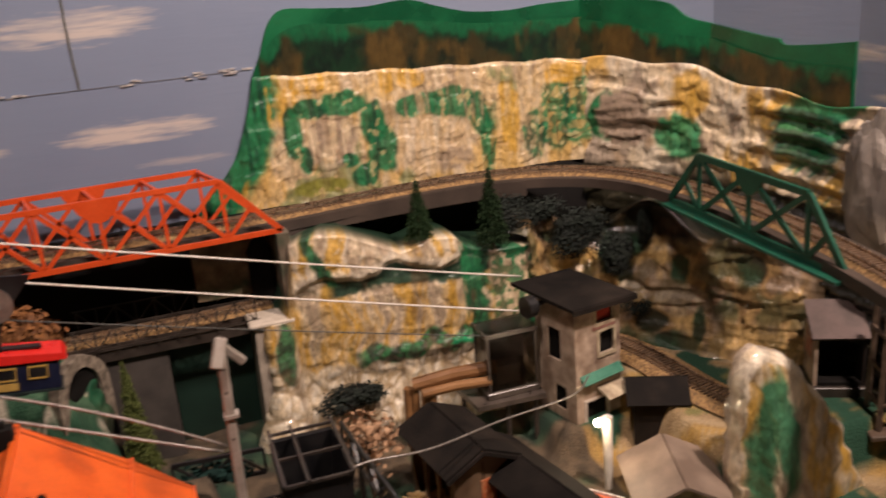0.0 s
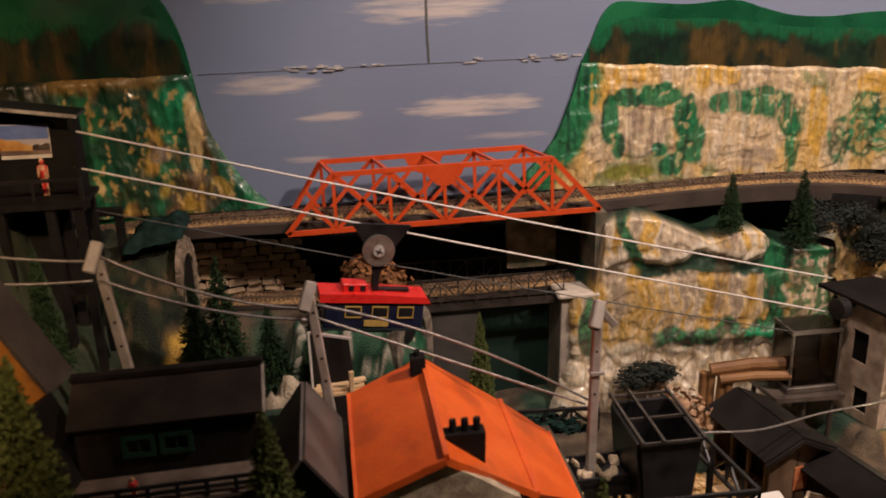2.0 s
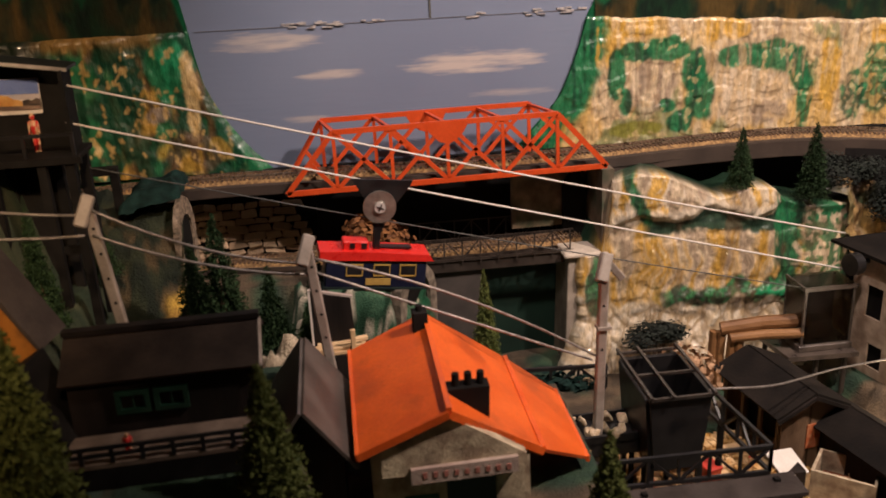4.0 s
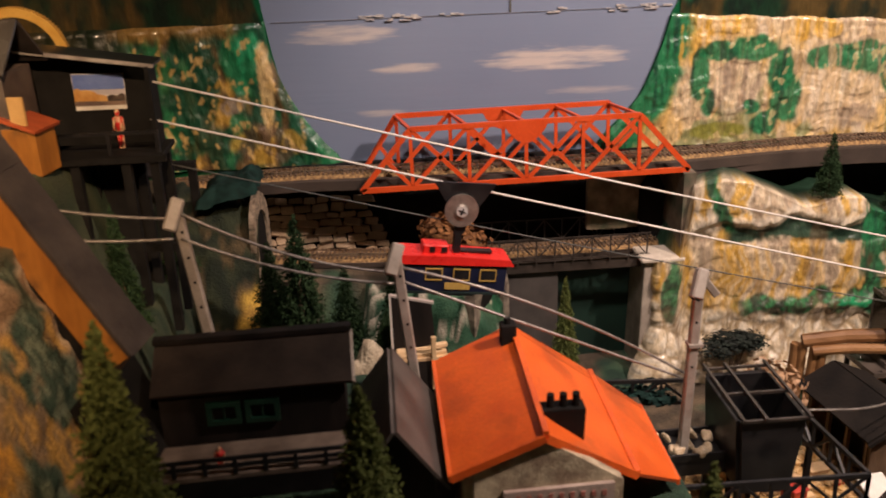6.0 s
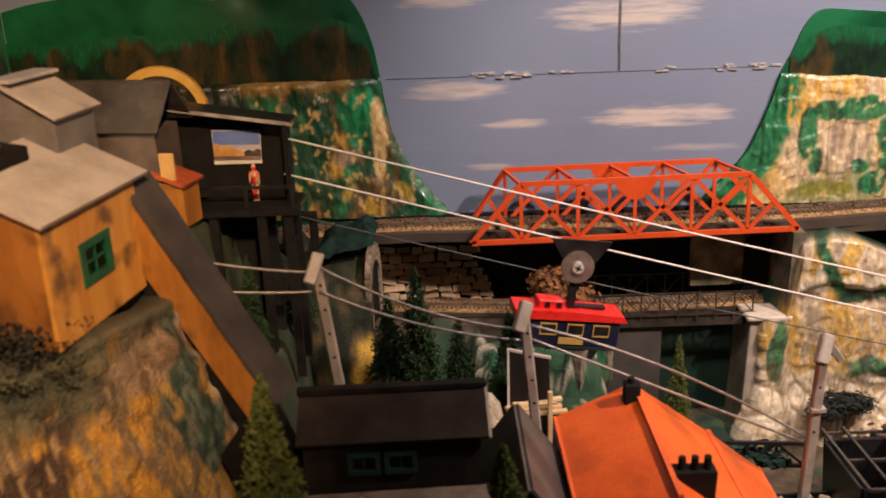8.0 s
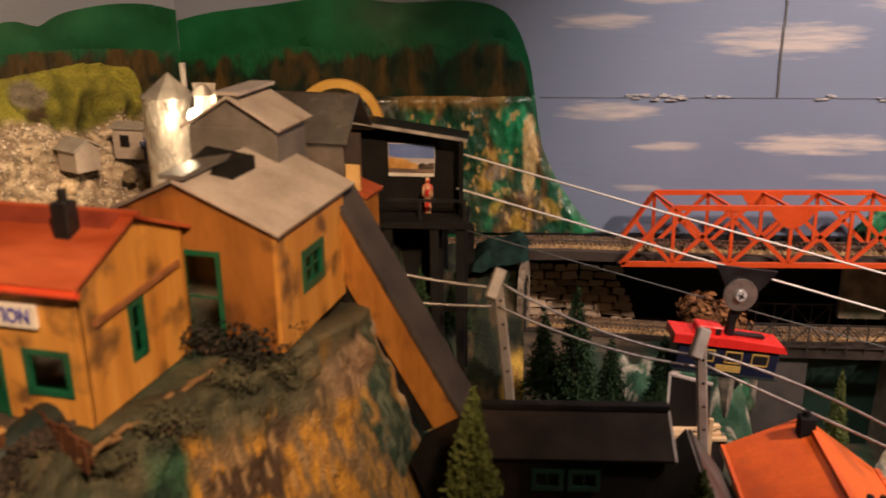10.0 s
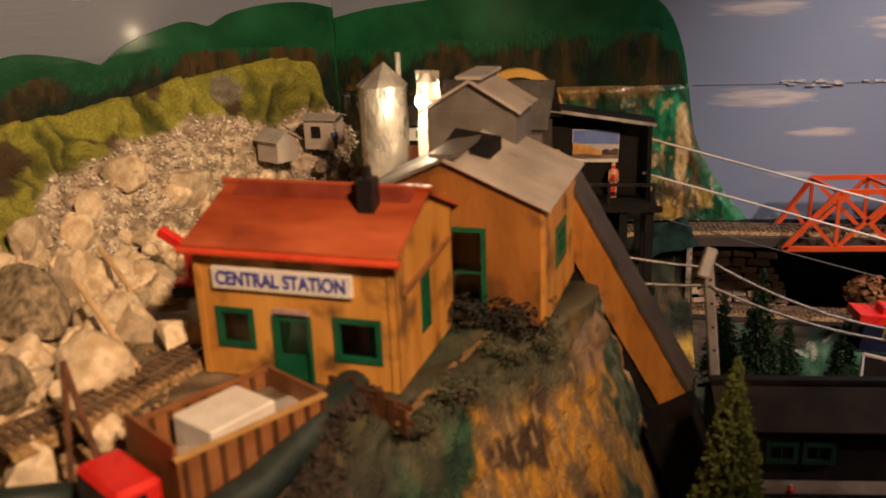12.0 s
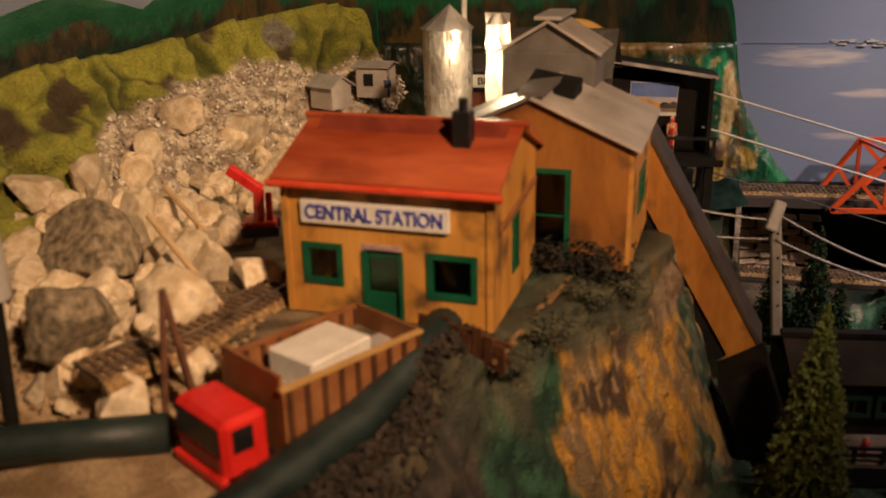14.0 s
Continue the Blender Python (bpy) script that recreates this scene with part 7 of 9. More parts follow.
part("log", tube([(0.004, 0.0, 0.096), (0.05, -0.01, 0.104), (0.10, -0.03, 0.112)], 0.0085, 10), LOG, logs)
part("log", tube([(0.012, -0.012, 0.088), (0.05, -0.022, 0.094), (0.09, -0.04, 0.10)], 0.006, 10), LOG, logs)
for x, y in ((0.004, 0.0), (0.014, -0.008), (0.022, -0.012), (-0.004, 0.004)):
    part("log", tube([(x, y, 0.015), (x + 0.001, y, 0.06), (x + 0.002, y, 0.092)], 0.0055, 10), LOG, logs)


def pitched(name, at, turn, L, D, H, rise, wall, roof, label, open_side=False):
    ob = thing(name, at, turn, label, "building")
    part("wall", box(0, L, 0, 0.003, 0, H), wall, ob)
    if open_side:
        for i in range(4):
            part("post", box(0.004 + (L - 0.012) * i / 3, 0.008 + (L - 0.012) * i / 3, D - 0.006, D - 0.002, 0, H), wall, ob)
        part("partition", box(0, L, D * 0.45, D * 0.45 + 0.003, 0, H), SHED_WALL, ob)
    else:
        part("wall", box(0, L, D - 0.003, D, 0, H), wall, ob)
    for x in (0, L - 0.003):
        part("gable_wall", moved(wall_with_holes(D - 0.0064, H, 0.003, [], rise), pose(x + 0.003, 0.0032, 0, 0, 0, 90)), wall, ob)
    o = 0.008
    e = H - o * rise / (D / 2)
    part("roof", slab([(-o, -o, e), (L + o, -o, e), (L + o, D / 2, H + rise), (-o, D / 2, H + rise)], -0.003), roof, ob)
    part("roof", slab([(-o, D + o, e), (L + o, D + o, e), (L + o, D / 2, H + rise), (-o, D / 2, H + rise)], -0.003), roof, ob)
    return ob


TAN_BOARDS = surface("tan_shed_boards", (0.10, 0.06, 0.032), (0.19, 0.12, 0.068), 40, 0.7, 0, 0.3, stretch=(1, 1, 0.2), dirt=(0.05, 0.03, 0.02))
wood_store = pitched("store_shed", (0.557, 0.712, 0.012), 99, 0.104, 0.070, 0.083, 0.017, TAN_BOARDS, YARD_ROOF, "open-sided brown board shed with broad dark card roof", True)
part("notice", box(-0.0012, -0.0001, 0.018, 0.036, 0.034, 0.062), surface("orange_notice", (0.40, 0.08, 0.02), (0.52, 0.22, 0.10), 160, 0.6), wood_store, "faded orange notice")
part("verge", beam((-0.009, -0.008, 0.0770), (-0.009, 0.035, 0.0980), 0.002, 0.004), SHED_WALL, wood_store)
part("verge", beam((-0.009, 0.078, 0.0770), (-0.009, 0.035, 0.0980), 0.002, 0.004), SHED_WALL, wood_store)
pitched("store_shed", (0.618, 0.592, 0.010), 103, 0.18, 0.052, 0.064, 0.016, SHED_WALL, YARD_ROOF, "long low dark shed with tarred card roof")
pitched("tool_shed", (0.736, 0.775, 0.02), -25, 0.056, 0.054, 0.058, 0.014, SHED_WALL, YARD_ROOF, "small dark brown tool shed beside the yard track")
pitched("lamp_hut", (0.688, 0.708, 0.015), -107.5, 0.087, 0.080, 0.038, 0.020, STONE_WALL, surface("beige_roof_card", (0.17, 0.125, 0.095), (0.27, 0.205, 0.155), 30, 0.55, 0, 0.15), "low hut with plain beige roof lit by a lamp")
yard = thing("yard_lamp", (0.672, 0.718, 0.015), 0, "lit white lamp post before the tower", "lamp")
part("post", rod((0.0, 0.0, 0.0), (0.0, 0.0, 0.088), 0.0045, 0.0055, 12), POST_WHITE, yard)
part("arm", tube([(0.0, 0, 0.086), (-0.004, -0.001, 0.09), (-0.010, -0.002, 0.088)], 0.002), POST_WHITE, yard)
bm = bmesh.new()
bmesh.ops.create_uvsphere(bm, u_segments=14, v_segments=10, radius=0.0042)
moved(bm, pose(-0.012, -0.002, 0.085))
part("bulb", bm, BULB, yard, "glowing bulb", True)

# ---- lineside hut and lattice tower at the layout's end ----
hut_r = thing("lineside_hut", (0.925, 0.705, 0.084), -27, "dark lineside hut with faded pinkish lean-to roof", "hut")
part("wall", box(0.0, 0.004, 0.0, 0.05, 0.0, 0.062), TOWER_WALL, hut_r)
part("wall", box(0.052, 0.056, 0.0, 0.05, 0.0, 0.062), SHED_WALL, hut_r)
part("back_wall", box(0.004, 0.052, 0.046, 0.05, 0.0, 0.084), SHED_WALL, hut_r)
part("floor", box(0.004, 0.052, 0.0, 0.046, 0.0, 0.004), BLACK_MATT, hut_r)
part("roof", slab([(-0.004, -0.006, 0.061), (0.058, -0.006, 0.061), (0.058, 0.044, 0.088), (-0.004, 0.044, 0.088)], 0.003), surface("faded_pink_roof", (0.07, 0.048, 0.042), (0.13, 0.09, 0.08), 40, 0.6, 0, 0.25), hut_r, "faded pinkish roof")
part("notice", box(-0.0012, -0.0001, 0.012, 0.036, 0.030, 0.054), surface("faded_red_notice", (0.35, 0.10, 0.06), (0.5, 0.3, 0.22), 120, 0.6), hut_r, "faded red notice")
part("plinth", box(-0.004, 0.060, -0.006, 0.054, -0.03, -0.0002, 0.001), DARK_STEEL, hut_r)
WORN_STEEL = surface("worn_brown_plastic", (0.07, 0.045, 0.03), (0.15, 0.105, 0.075), 60, 0.5, 0, 0.2, dirt=(0.03, 0.02, 0.015))
mast_r = thing("lattice_tower", (0.948, 0.628, 0.06), -20, "dark brown lattice tower on a plank base", "tower")
for x in (0.0, 0.034):
    for y in (0.0, 0.034):
        part("post", beam((x, y, 0.0), (x * 0.8 + 0.0034, y * 0.8 + 0.0034, 0.15), 0.005, 0.005), WORN_STEEL, mast_r)
for z in (0.03, 0.07, 0.11, 0.148):
    for a_, b_ in (((0, 0), (0.034, 0)), ((0, 0), (0, 0.034)), ((0.034, 0), (0.034, 0.034))):
        part("brace", beam((*a_, z), (*b_, z), 0.003, 0.004), WORN_STEEL, mast_r)
part("base", box(-0.012, 0.046, -0.012, 0.046, -0.006, 0.0, 0.001), WORN_STEEL, mast_r)
arch_rock = part("rock_arch", bmesh.new(), surface("grey_daubed_rock", (0.12, 0.105, 0.095), (0.30, 0.26, 0.22), 30, 0.6, 0, 0.6, stretch=(1, 1, 0.3), dirt=(0.5, 0.42, 0.32), dirt_amount=0.6))
bm = bmesh.new()
bmesh.ops.create_icosphere(bm, subdivisions=4, radius=1.0)
for v in bm.verts:
    q_ = 1 + 0.16 * fbm(v.co.x * 2, v.co.y * 2, v.co.z * 2, 3)
    v.co = Vector((0.985 + 0.022 * v.co.x * q_, 0.692 + 0.045 * v.co.y * q_, 0.305 + 0.085 * v.co.z * q_))
bm.to_mesh(arch_rock.data)
bm.free()
tagged(arch_rock, "rounded grey rock daubed with pale streaks beside the green bridge", "rock")
crate = thing("crate", (0.500, 0.655, 0.022), -40, "open grey-brown crate of rusty scrap in the yard", "crate")
for a_ in ((0.0, 0.06, 0.0, 0.003), (0.0, 0.06, 0.042, 0.045), (0.0, 0.003, 0.003, 0.042), (0.057, 0.06, 0.003, 0.042)):
    part("crate_side", box(*a_, 0.0, 0.034), STONE_WALL, crate)
part("scrap", box(0.004, 0.056, 0.004, 0.041, 0.0, 0.014, 0.003), surface("rusty_scrap", (0.12, 0.035, 0.015), (0.36, 0.12, 0.05), 160, 0.8, 0, 0.9), crate, "rusty scrap")
sheet = tagged(part("paper_sheet", moved(box(0, 0.036, 0, 0.03, 0, 0.0012), pose(0.462, 0.640, 0.062, 24, 10, 18)), WHITE_CARD), "crumpled pale paper sheet leaning on the crate", "paper")
tagged(part("sheet_prop", box(0.470, 0.490, 0.645, 0.665, 0.0, 0.063, 0.001), SHED_WALL), "dark block behind the paper sheet", "block")
figure("figurine", (0.552, 0.665, 0.022), 0.022, FIGURE, "tiny painted figurine in red by the open shed")

cart = thing("tool_cart", (0.612, 0.690, 0.022), -50, "small orange-red flat cart with pale rails in the yard", "cart")
part("body", box(0, 0.05, 0, 0.018, 0.004, 0.016, 0.001), surface("orange_red_cart", (0.42, 0.07, 0.025), (0.55, 0.13, 0.05), 90, 0.5, dirt=(0.10, 0.04, 0.02)), cart)
for y in (-0.0016, 0.0182):
    part("side_rail", box(-0.002, 0.052, y, y + 0.0014, 0.014, 0.018), WHITE_CARD, cart)
for x in (0.008, 0.042):
    for y in (0.001, 0.014):
        part("wheel", rod((x, y, 0.004), (x, y + 0.003, 0.004), 0.004, n=12), BLACK_MATT, cart)

# ---- the coal hopper and its girder walkway ----
hopper = thing("loading_hopper", (0, 0, 0), 0, "black open hopper with cross-braced top frame", "hopper")
part("bin", prism([(0.322, 0.168), (0.380, 0.168), (0.372, 0.095), (0.328, 0.095)], 0.628, 0.634), BLACK_PLASTIC, hopper)
part("bin", prism([(0.322, 0.168), (0.380, 0.168), (0.372, 0.095), (0.328, 0.095)], 0.712, 0.718), BLACK_PLASTIC, hopper)
part("bin_side", slab([(0.322, 0.634, 0.168), (0.322, 0.712, 0.168), (0.328, 0.712, 0.095), (0.328, 0.634, 0.095)], 0.003), BLACK_PLASTIC, hopper)
part("bin_side", slab([(0.380, 0.634, 0.168), (0.380, 0.712, 0.168), (0.372, 0.712, 0.095), (0.372, 0.634, 0.095)], 0.003), BLACK_PLASTIC, hopper)
part("bin_floor", box(0.327, 0.374, 0.634, 0.712, 0.10, 0.104), BLACK_MATT, hopper)
for y in (0.626, 0.672, 0.720):
    part("frame_bar", beam((0.320, y, 0.1715), (0.382, y, 0.1715), 0.0026, 0.0026), DARK_STEEL, hopper)
for x in (0.3215, 0.342, 0.381):
    part("frame_bar", beam((x, 0.622, 0.1745), (x, 0.724, 0.1745), 0.0026, 0.0026), DARK_STEEL, hopper)
for x in (0.327, 0.374):
    for y in (0.634, 0.712):
        part("leg", beam((x, y, 0.01), (x, y, 0.095), 0.005, 0.005), BLACK_PLASTIC, hopper)

walkway = thing("girder_walkway", (0, 0, 0), 0, "black lattice girder walkway round the hopper", "walkway")


def lattice(parent, p, q, z0, z1, n, material):
    p, q = Vector((*p, 0)), Vector((*q, 0))
    for z in (z0, z1):
        part("chord", beam(p + Vector((0, 0, z)), q + Vector((0, 0, z)), 0.0032, 0.0036), material, parent)
    for i in range(n + 1):
        a = p.lerp(q, i / n)
        part("upright", beam(a + Vector((0, 0, z0)), a + Vector((0, 0, z1)), 0.0026, 0.0026), material, parent)
        if i < n:
            b = p.lerp(q, (i + 1) / n)
            za, zb = (z0, z1) if i % 2 else (z1, z0)
            part("diagonal", beam(a + Vector((0, 0, za)), b + Vector((0, 0, zb)), 0.0024, 0.0024), material, parent)


lattice(walkway, (0.195, 0.588), (0.418, 0.585), 0.112, 0.138, 8, BLACK_PLASTIC)
lattice(walkway, (0.418, 0.585), (0.398, 0.775), 0.112, 0.138, 7, BLACK_PLASTIC)
lattice(walkway, (0.23, 0.745), (0.315, 0.738), 0.125, 0.15, 3, BLACK_PLASTIC)
part("deck", box(0.195, 0.44, 0.555, 0.586, 0.104, 0.109, 0.0006), DARK_ROOF, walkway)
for x, y in ((0.205, 0.575), (0.30, 0.575), (0.42, 0.575), (0.415, 0.68), (0.41, 0.76), (0.25, 0.744)):
    part("pile", beam((x, y, 0.0), (x, y, 0.112), 0.005, 0.005), BLACK_MATT, walkway)
tray = thing("ore_tray", (0.255, 0.655, 0.098), 2, "black tray heaped with white stones", "tray")
part("tray_floor", box(0, 0.085, 0, 0.045, 0.012, 0.015), BLACK_PLASTIC, tray)
for y in (0.0, 0.042):
    part("tray_side", box(0, 0.085, y, y + 0.003, 0.0, 0.022), BLACK_PLASTIC, tray)
for x in (0.01, 0.075):
    for y in (0.005, 0.038):
        part("leg", box(x, x + 0.004, y, y + 0.004, -0.09, 0.012), BLACK_MATT, tray)
plank = thing("plank_load", (0.430, 0.690, 0.026), 20, "pile of pale yellow offcut boards in the yard", "boards")
for i in range(9):
    part("board", moved(box(0, 0.040 - 0.002 * (i % 3), 0, 0.013, 0, 0.003, 0.0003), pose(0.004 * (i % 4), 0.009 * i - 0.01, 0.004 * (i % 5) + 0.004, 3 * (i % 3), 3 * (i % 4), 70 + 17 * (i % 5))), PALE_WOOD, plank)
crates = thing("crate", (0.402, 0.672, 0.018), 14, "small red crate between the girders", "crate")
part("body", box(0, 0.016, 0, 0.02, 0, 0.036, 0.0008), surface("red_crate", (0.42, 0.05, 0.02), (0.52, 0.09, 0.04), 80, 0.5), crates)
part("lid", box(-0.001, 0.017, -0.001, 0.021, 0.0361, 0.039, 0.0006), SIGN_RED, crates)
for i, (x, y, a, m) in enumerate(((0.452, 0.735, 8, PALE_WOOD), (0.446, 0.655, 40, TAN_EDGE), (0.330, 0.715, 15, TAN_EDGE), (0.300, 0.700, 62, PALE_WOOD), (0.365, 0.735, 30, TAN_EDGE))):
    b = thing("crate", (x, y, 0.017), a, "small pale wooden crate in the cluttered yard", "crate", "yard crates")
    part("body", box(0, 0.020, 0, 0.014, 0, 0.012 + 0.004 * (i % 3), 0.0006), m, b)
    part("lid", box(-0.0008, 0.0208, -0.0008, 0.0148, 0.0121 + 0.004 * (i % 3), 0.0145 + 0.004 * (i % 3), 0.0004), m, b)
figure("figurine", (0.470, 0.715, 0.018), 0.024, FIGURE, "tiny painted figurine in red among the boards")
figure("figurine", (0.352, 0.690, 0.018), 0.024, FIGURE, "tiny painted figurine in red by the hopper")

# chips and offcuts strewn on the yard between hopper and sheds
rng = random.Random(44)
bm = bmesh.new()
for _ in range(2600):
    x, y = rng.uniform(0.27, 0.535), rng.uniform(0.58, 0.78)
    s = rng.uniform(0.0015, 0.004)
    c = box(-s * 1.6, s * 1.6, -s, s, -s * 0.4, s * 0.4)
    moved(c, pose(x, y, ground(x, y) + 0.004 + rng.uniform(0, 0.006), rng.uniform(-25, 25), rng.uniform(-25, 25), rng.uniform(0, 180)))
    me = bpy.data.meshes.new("chips")
    c.to_mesh(me)
    c.free()
    bm.from_mesh(me)
    bpy.data.meshes.remove(me)
tagged(part("wood_chips", bm, surface("ochre_chips", (0.36, 0.19, 0.04), (0.58, 0.42, 0.22), 90, 0.7)), "ochre and tan wood chips strewn on the yard", "wood chips", kind="stuff")

# ---- rocks ----
def boulder_mesh(name, seed, squash, facets=5, subdiv=2, material=None):
    rng = random.Random(seed)
    bm = bmesh.new()
    bmesh.ops.create_icosphere(bm, subdivisions=subdiv, radius=1.0)
    for v in bm.verts:
        d_ = v.co.normalized()
        v.co = d_ * (1 + 0.34 * noise.noise(d_ * 1.3 + Vector((seed, 0, 0))) + 0.10 * noise.noise(d_ * 3.5 + Vector((0, seed, 0))))
    for _ in range(facets):
        nrm = Vector((rng.gauss(0, 1), rng.gauss(0, 1), rng.gauss(0, 1))).normalized()
        k = rng.uniform(0.45, 0.8)
        for v in bm.verts:
            e = v.co.dot(nrm) - k
            if e > 0:
                v.co -= nrm * e * 0.97
    for v in bm.verts:
        v.co.x *= squash[0]
        v.co.y *= squash[1]
        v.co.z *= squash[2]
    me = bpy.data.meshes.new(name)
    bm.to_mesh(me)
    bm.free()
    me.polygons.foreach_set("use_smooth", [facets < 4] * len(me.polygons))
    me.materials.append(material or LIMESTONE)
    return me


def big_slab():
    """A tall rounded slab of painted plaster rock standing in the yard: a pale rim round a bulging face."""
    edge = [(p.x, p.y) for p in spline([(0.757, -0.02), (0.758, 0.07), (0.760, 0.141), (0.766, 0.182), (0.776, 0.196), (0.790, 0.197), (0.824, 0.175), (0.853, 0.136), (0.878, 0.095), (0.90, 0.05), (0.935, -0.02)], 0.004)]
    rows, cols = [], []
    rings = [(1.0, 0.634), (1.003, 0.628), (1.006, 0.622), (1.0, 0.615), (0.985, 0.610), (0.965, 0.608)] + [(0.94 - 0.0475 * k, 0.608 - 0.018 * math.sin(0.5 * math.pi * k / 20)) for k in range(20)]
    for k, (f, y) in enumerate(rings):
        row, crow = [], []
        for x0, z0 in edge:
            x, z = 0.83 + (x0 - 0.83) * f, -0.02 + (z0 + 0.02) * f
            o = 0.0035 * fbm(x * 50, y * 50, z * 50, 3)
            row.append((x + o, y - o, z + o))
            col = rock_pigment(x, y, z, 21.0, 0.9, -0.5)
            col = lerp3(col, lerp3((0.02, 0.14, 0.065), (0.06, 0.24, 0.12), smooth_step(-0.3, 0.3, fbm(x * 90, z * 10, 1, 2))), 0.95 * daub(x, z, (0.795, 0.085, 0.028, 0.09)) * (1 - 0.9 * smooth_step(0.2, 0.4, fbm(x * 60, z * 9, 6, 2))))
            col = lerp3(col, lerp3(OCHRE, CREAM, smooth_step(-0.25, 0.25, fbm(x * 70, z * 26, 4, 2))), 0.9 * smooth_step(0.818, 0.834, x + 0.02 * fbm(x * 20, z * 20, 1, 2)))
            if 1 < k < 6:
                col = lerp3(WHITE, CREAM, smooth_step(-0.3, 0.3, fbm(x * 60, z * 60, 2, 2)))
            elif k < 2:
                col = lerp3(TAUPE, (0.42, 0.34, 0.26), smooth_step(-0.3, 0.3, fbm(y * 60, z * 30, 2, 2)))
            crow.append(col)
        rows.append(row)
        cols.append(crow)
    ob = grid_mesh("rock_slab", rows, CLIFF, colours=cols)
    return tagged(ob, "tall rounded plaster rock painted green and ochre", "rock")


big_slab()


HOLLOWS = ((-0.718, 0.595, 0.487, 0.016), (-0.713, 0.565, 0.465, 0.016), (-0.706, 0.624, 0.470, 0.010), (-0.695, 0.647, 0.471, 0.009), (-0.687, 0.666, 0.477, 0.010),
           (-0.666, 0.675, 0.479, 0.010), (-0.653, 0.693, 0.480, 0.009), (-0.640, 0.703, 0.477, 0.009), (-0.656, 0.745, 0.520, 0.009), (-0.735, 0.53, 0.47, 0.018), (-0.60, 0.80, 0.49, 0.012))


GRIT = []


def moss_hill():
    ridge = spline([(-0.530, 0.915, 0.45), (-0.536, 0.905, 0.49), (-0.546, 0.888, 0.524), (-0.575, 0.845, 0.534), (-0.625, 0.79, 0.530), (-0.685, 0.70, 0.515), (-0.73, 0.60, 0.512), (-0.765, 0.50, 0.50), (-0.82, 0.38, 0.48), (-0.9, 0.2, 0.46)], 0.004)
    rows, cols, n = [], [], len(ridge)
    for j in range(72):
        v = j / 71
        row, crow = [], []
        for i, p in enumerate(ridge):
            d_ = (ridge[min(i + 1, n - 1)] - ridge[max(i - 1, 0)])
            d_.z = 0
            d_.normalize()
            nx, ny = -d_.y, d_.x
            if nx < 0:
                nx, ny = -nx, -ny
            s = i / (n - 1)
            reach = 0.080 * (0.5 + 0.5 * smooth_step(0.0, 0.25, s))
            if v < 0.7:
                q = 1 - v / 0.7
                z = p.z - (p.z - 0.40) * q ** 0.85
                o = reach * q
            else:
                q = (v - 0.7) / 0.3
                z = p.z - 0.07 * q * q
                o = -0.07 * q
            fold = fbm(p.x * 18 + v * 2, p.y * 18, v * 3, 3)
            k = 0.020 * (fold + 0.25 * abs(fbm(p.x * 50, p.y * 50, v * 4, 2))) * math.sin(math.pi * min(1, v / 0.75) ** 0.7)
            drape = 1 - abs(noise.noise(Vector((s * 46 + 1.3 * fold, v * 2.4, 3)))) * 2
            k += (0.006 * drape + 0.007 * math.sin(v * 15 + 5 * fold + 4 * s)) * smooth_step(0.15, 0.4, v) * (1 - smooth_step(0.75, 1.0, v)) + 0.004 * fbm(p.x * 70, p.y * 70, v * 12, 2)
            x, y, z = p.x + nx * (o + k), p.y + ny * (o + k), z + 0.5 * k
            row.append((x, y, z))
            c = fbm(x * 55, y * 55, z * 55, 2)
            # Fold crests and ridge top lightened: top light painted into the moss.
            col = lerp3((0.048, 0.056, 0.006), (0.25, 0.245, 0.034), smooth_step(-0.5, 0.6, 0.35 * c + 0.5 * fold + 0.8 * drape - 0.25 + 0.5 * smooth_step(0.5, 0.75, v)))
            # Hollows exist only as dark brown patches in the pigment.
            hollow = max(1 - smooth_step(0.85, 1.15, (Vector((x - q[0], y - q[1], 0.8 * (z - q[2]))).length / q[3]) + 0.35 * c) for q in HOLLOWS)
            col = lerp3(col, (0.045, 0.026, 0.014), 0.92 * hollow)
            grit = lerp3((0.26, 0.20, 0.14), (0.62, 0.52, 0.38), smooth_step(-0.25, 0.35, fbm(x * 130, y * 130, z * 130, 1)))
            low = 0.50 - 0.44 * smooth_step(0.44, 0.60, s) + 0.08 * fold
            col = lerp3(grit, col, smooth_step(low - 0.03, low + 0.03, v))
            if v < low + 0.01 * math.sin(i * 1.7) and z > 0.385 and x > -0.78:
                GRIT.append((x, y, z))
            col = lerp3(col, lerp3(grit, (0.10, 0.10, 0.085), 0.75), 0.95 * (1 - smooth_step(0.8, 1.1, Vector(((x + 0.61) * 0.7, (y - 0.805) * 0.7, z - 0.512)).length / 0.016 + 0.25 * c)))
            crow.append(col)
        rows.append(row)
        cols.append(crow)
    ob = grid_mesh("moss_hill", rows, MOSS, colours=cols)
    return structure(ob, "olive moss-covered ridge above grey gravel scree", "hill")


moss = moss_hill()
MOSS_TREE = BVHTree.FromObject(moss, bpy.context.evaluated_depsgraph_get())


def resting(x, y):
    hit = MOSS_TREE.ray_cast(Vector((x, y, 1.0)), Vector((0, 0, -1)))[0]
    return max(ground(x, y), hit.z if hit else 0.0)


ROCKS = [boulder_mesh("boulder", i + 1, q, f, 3) for i, (q, f) in enumerate((((1, 0.8, 0.8), 9), ((0.8, 0.6, 1.2), 10), ((1, 0.9, 0.9), 3), ((0.7, 0.5, 1.3), 12), ((1.1, 0.8, 0.6), 9), ((0.9, 0.9, 0.8), 8)))]
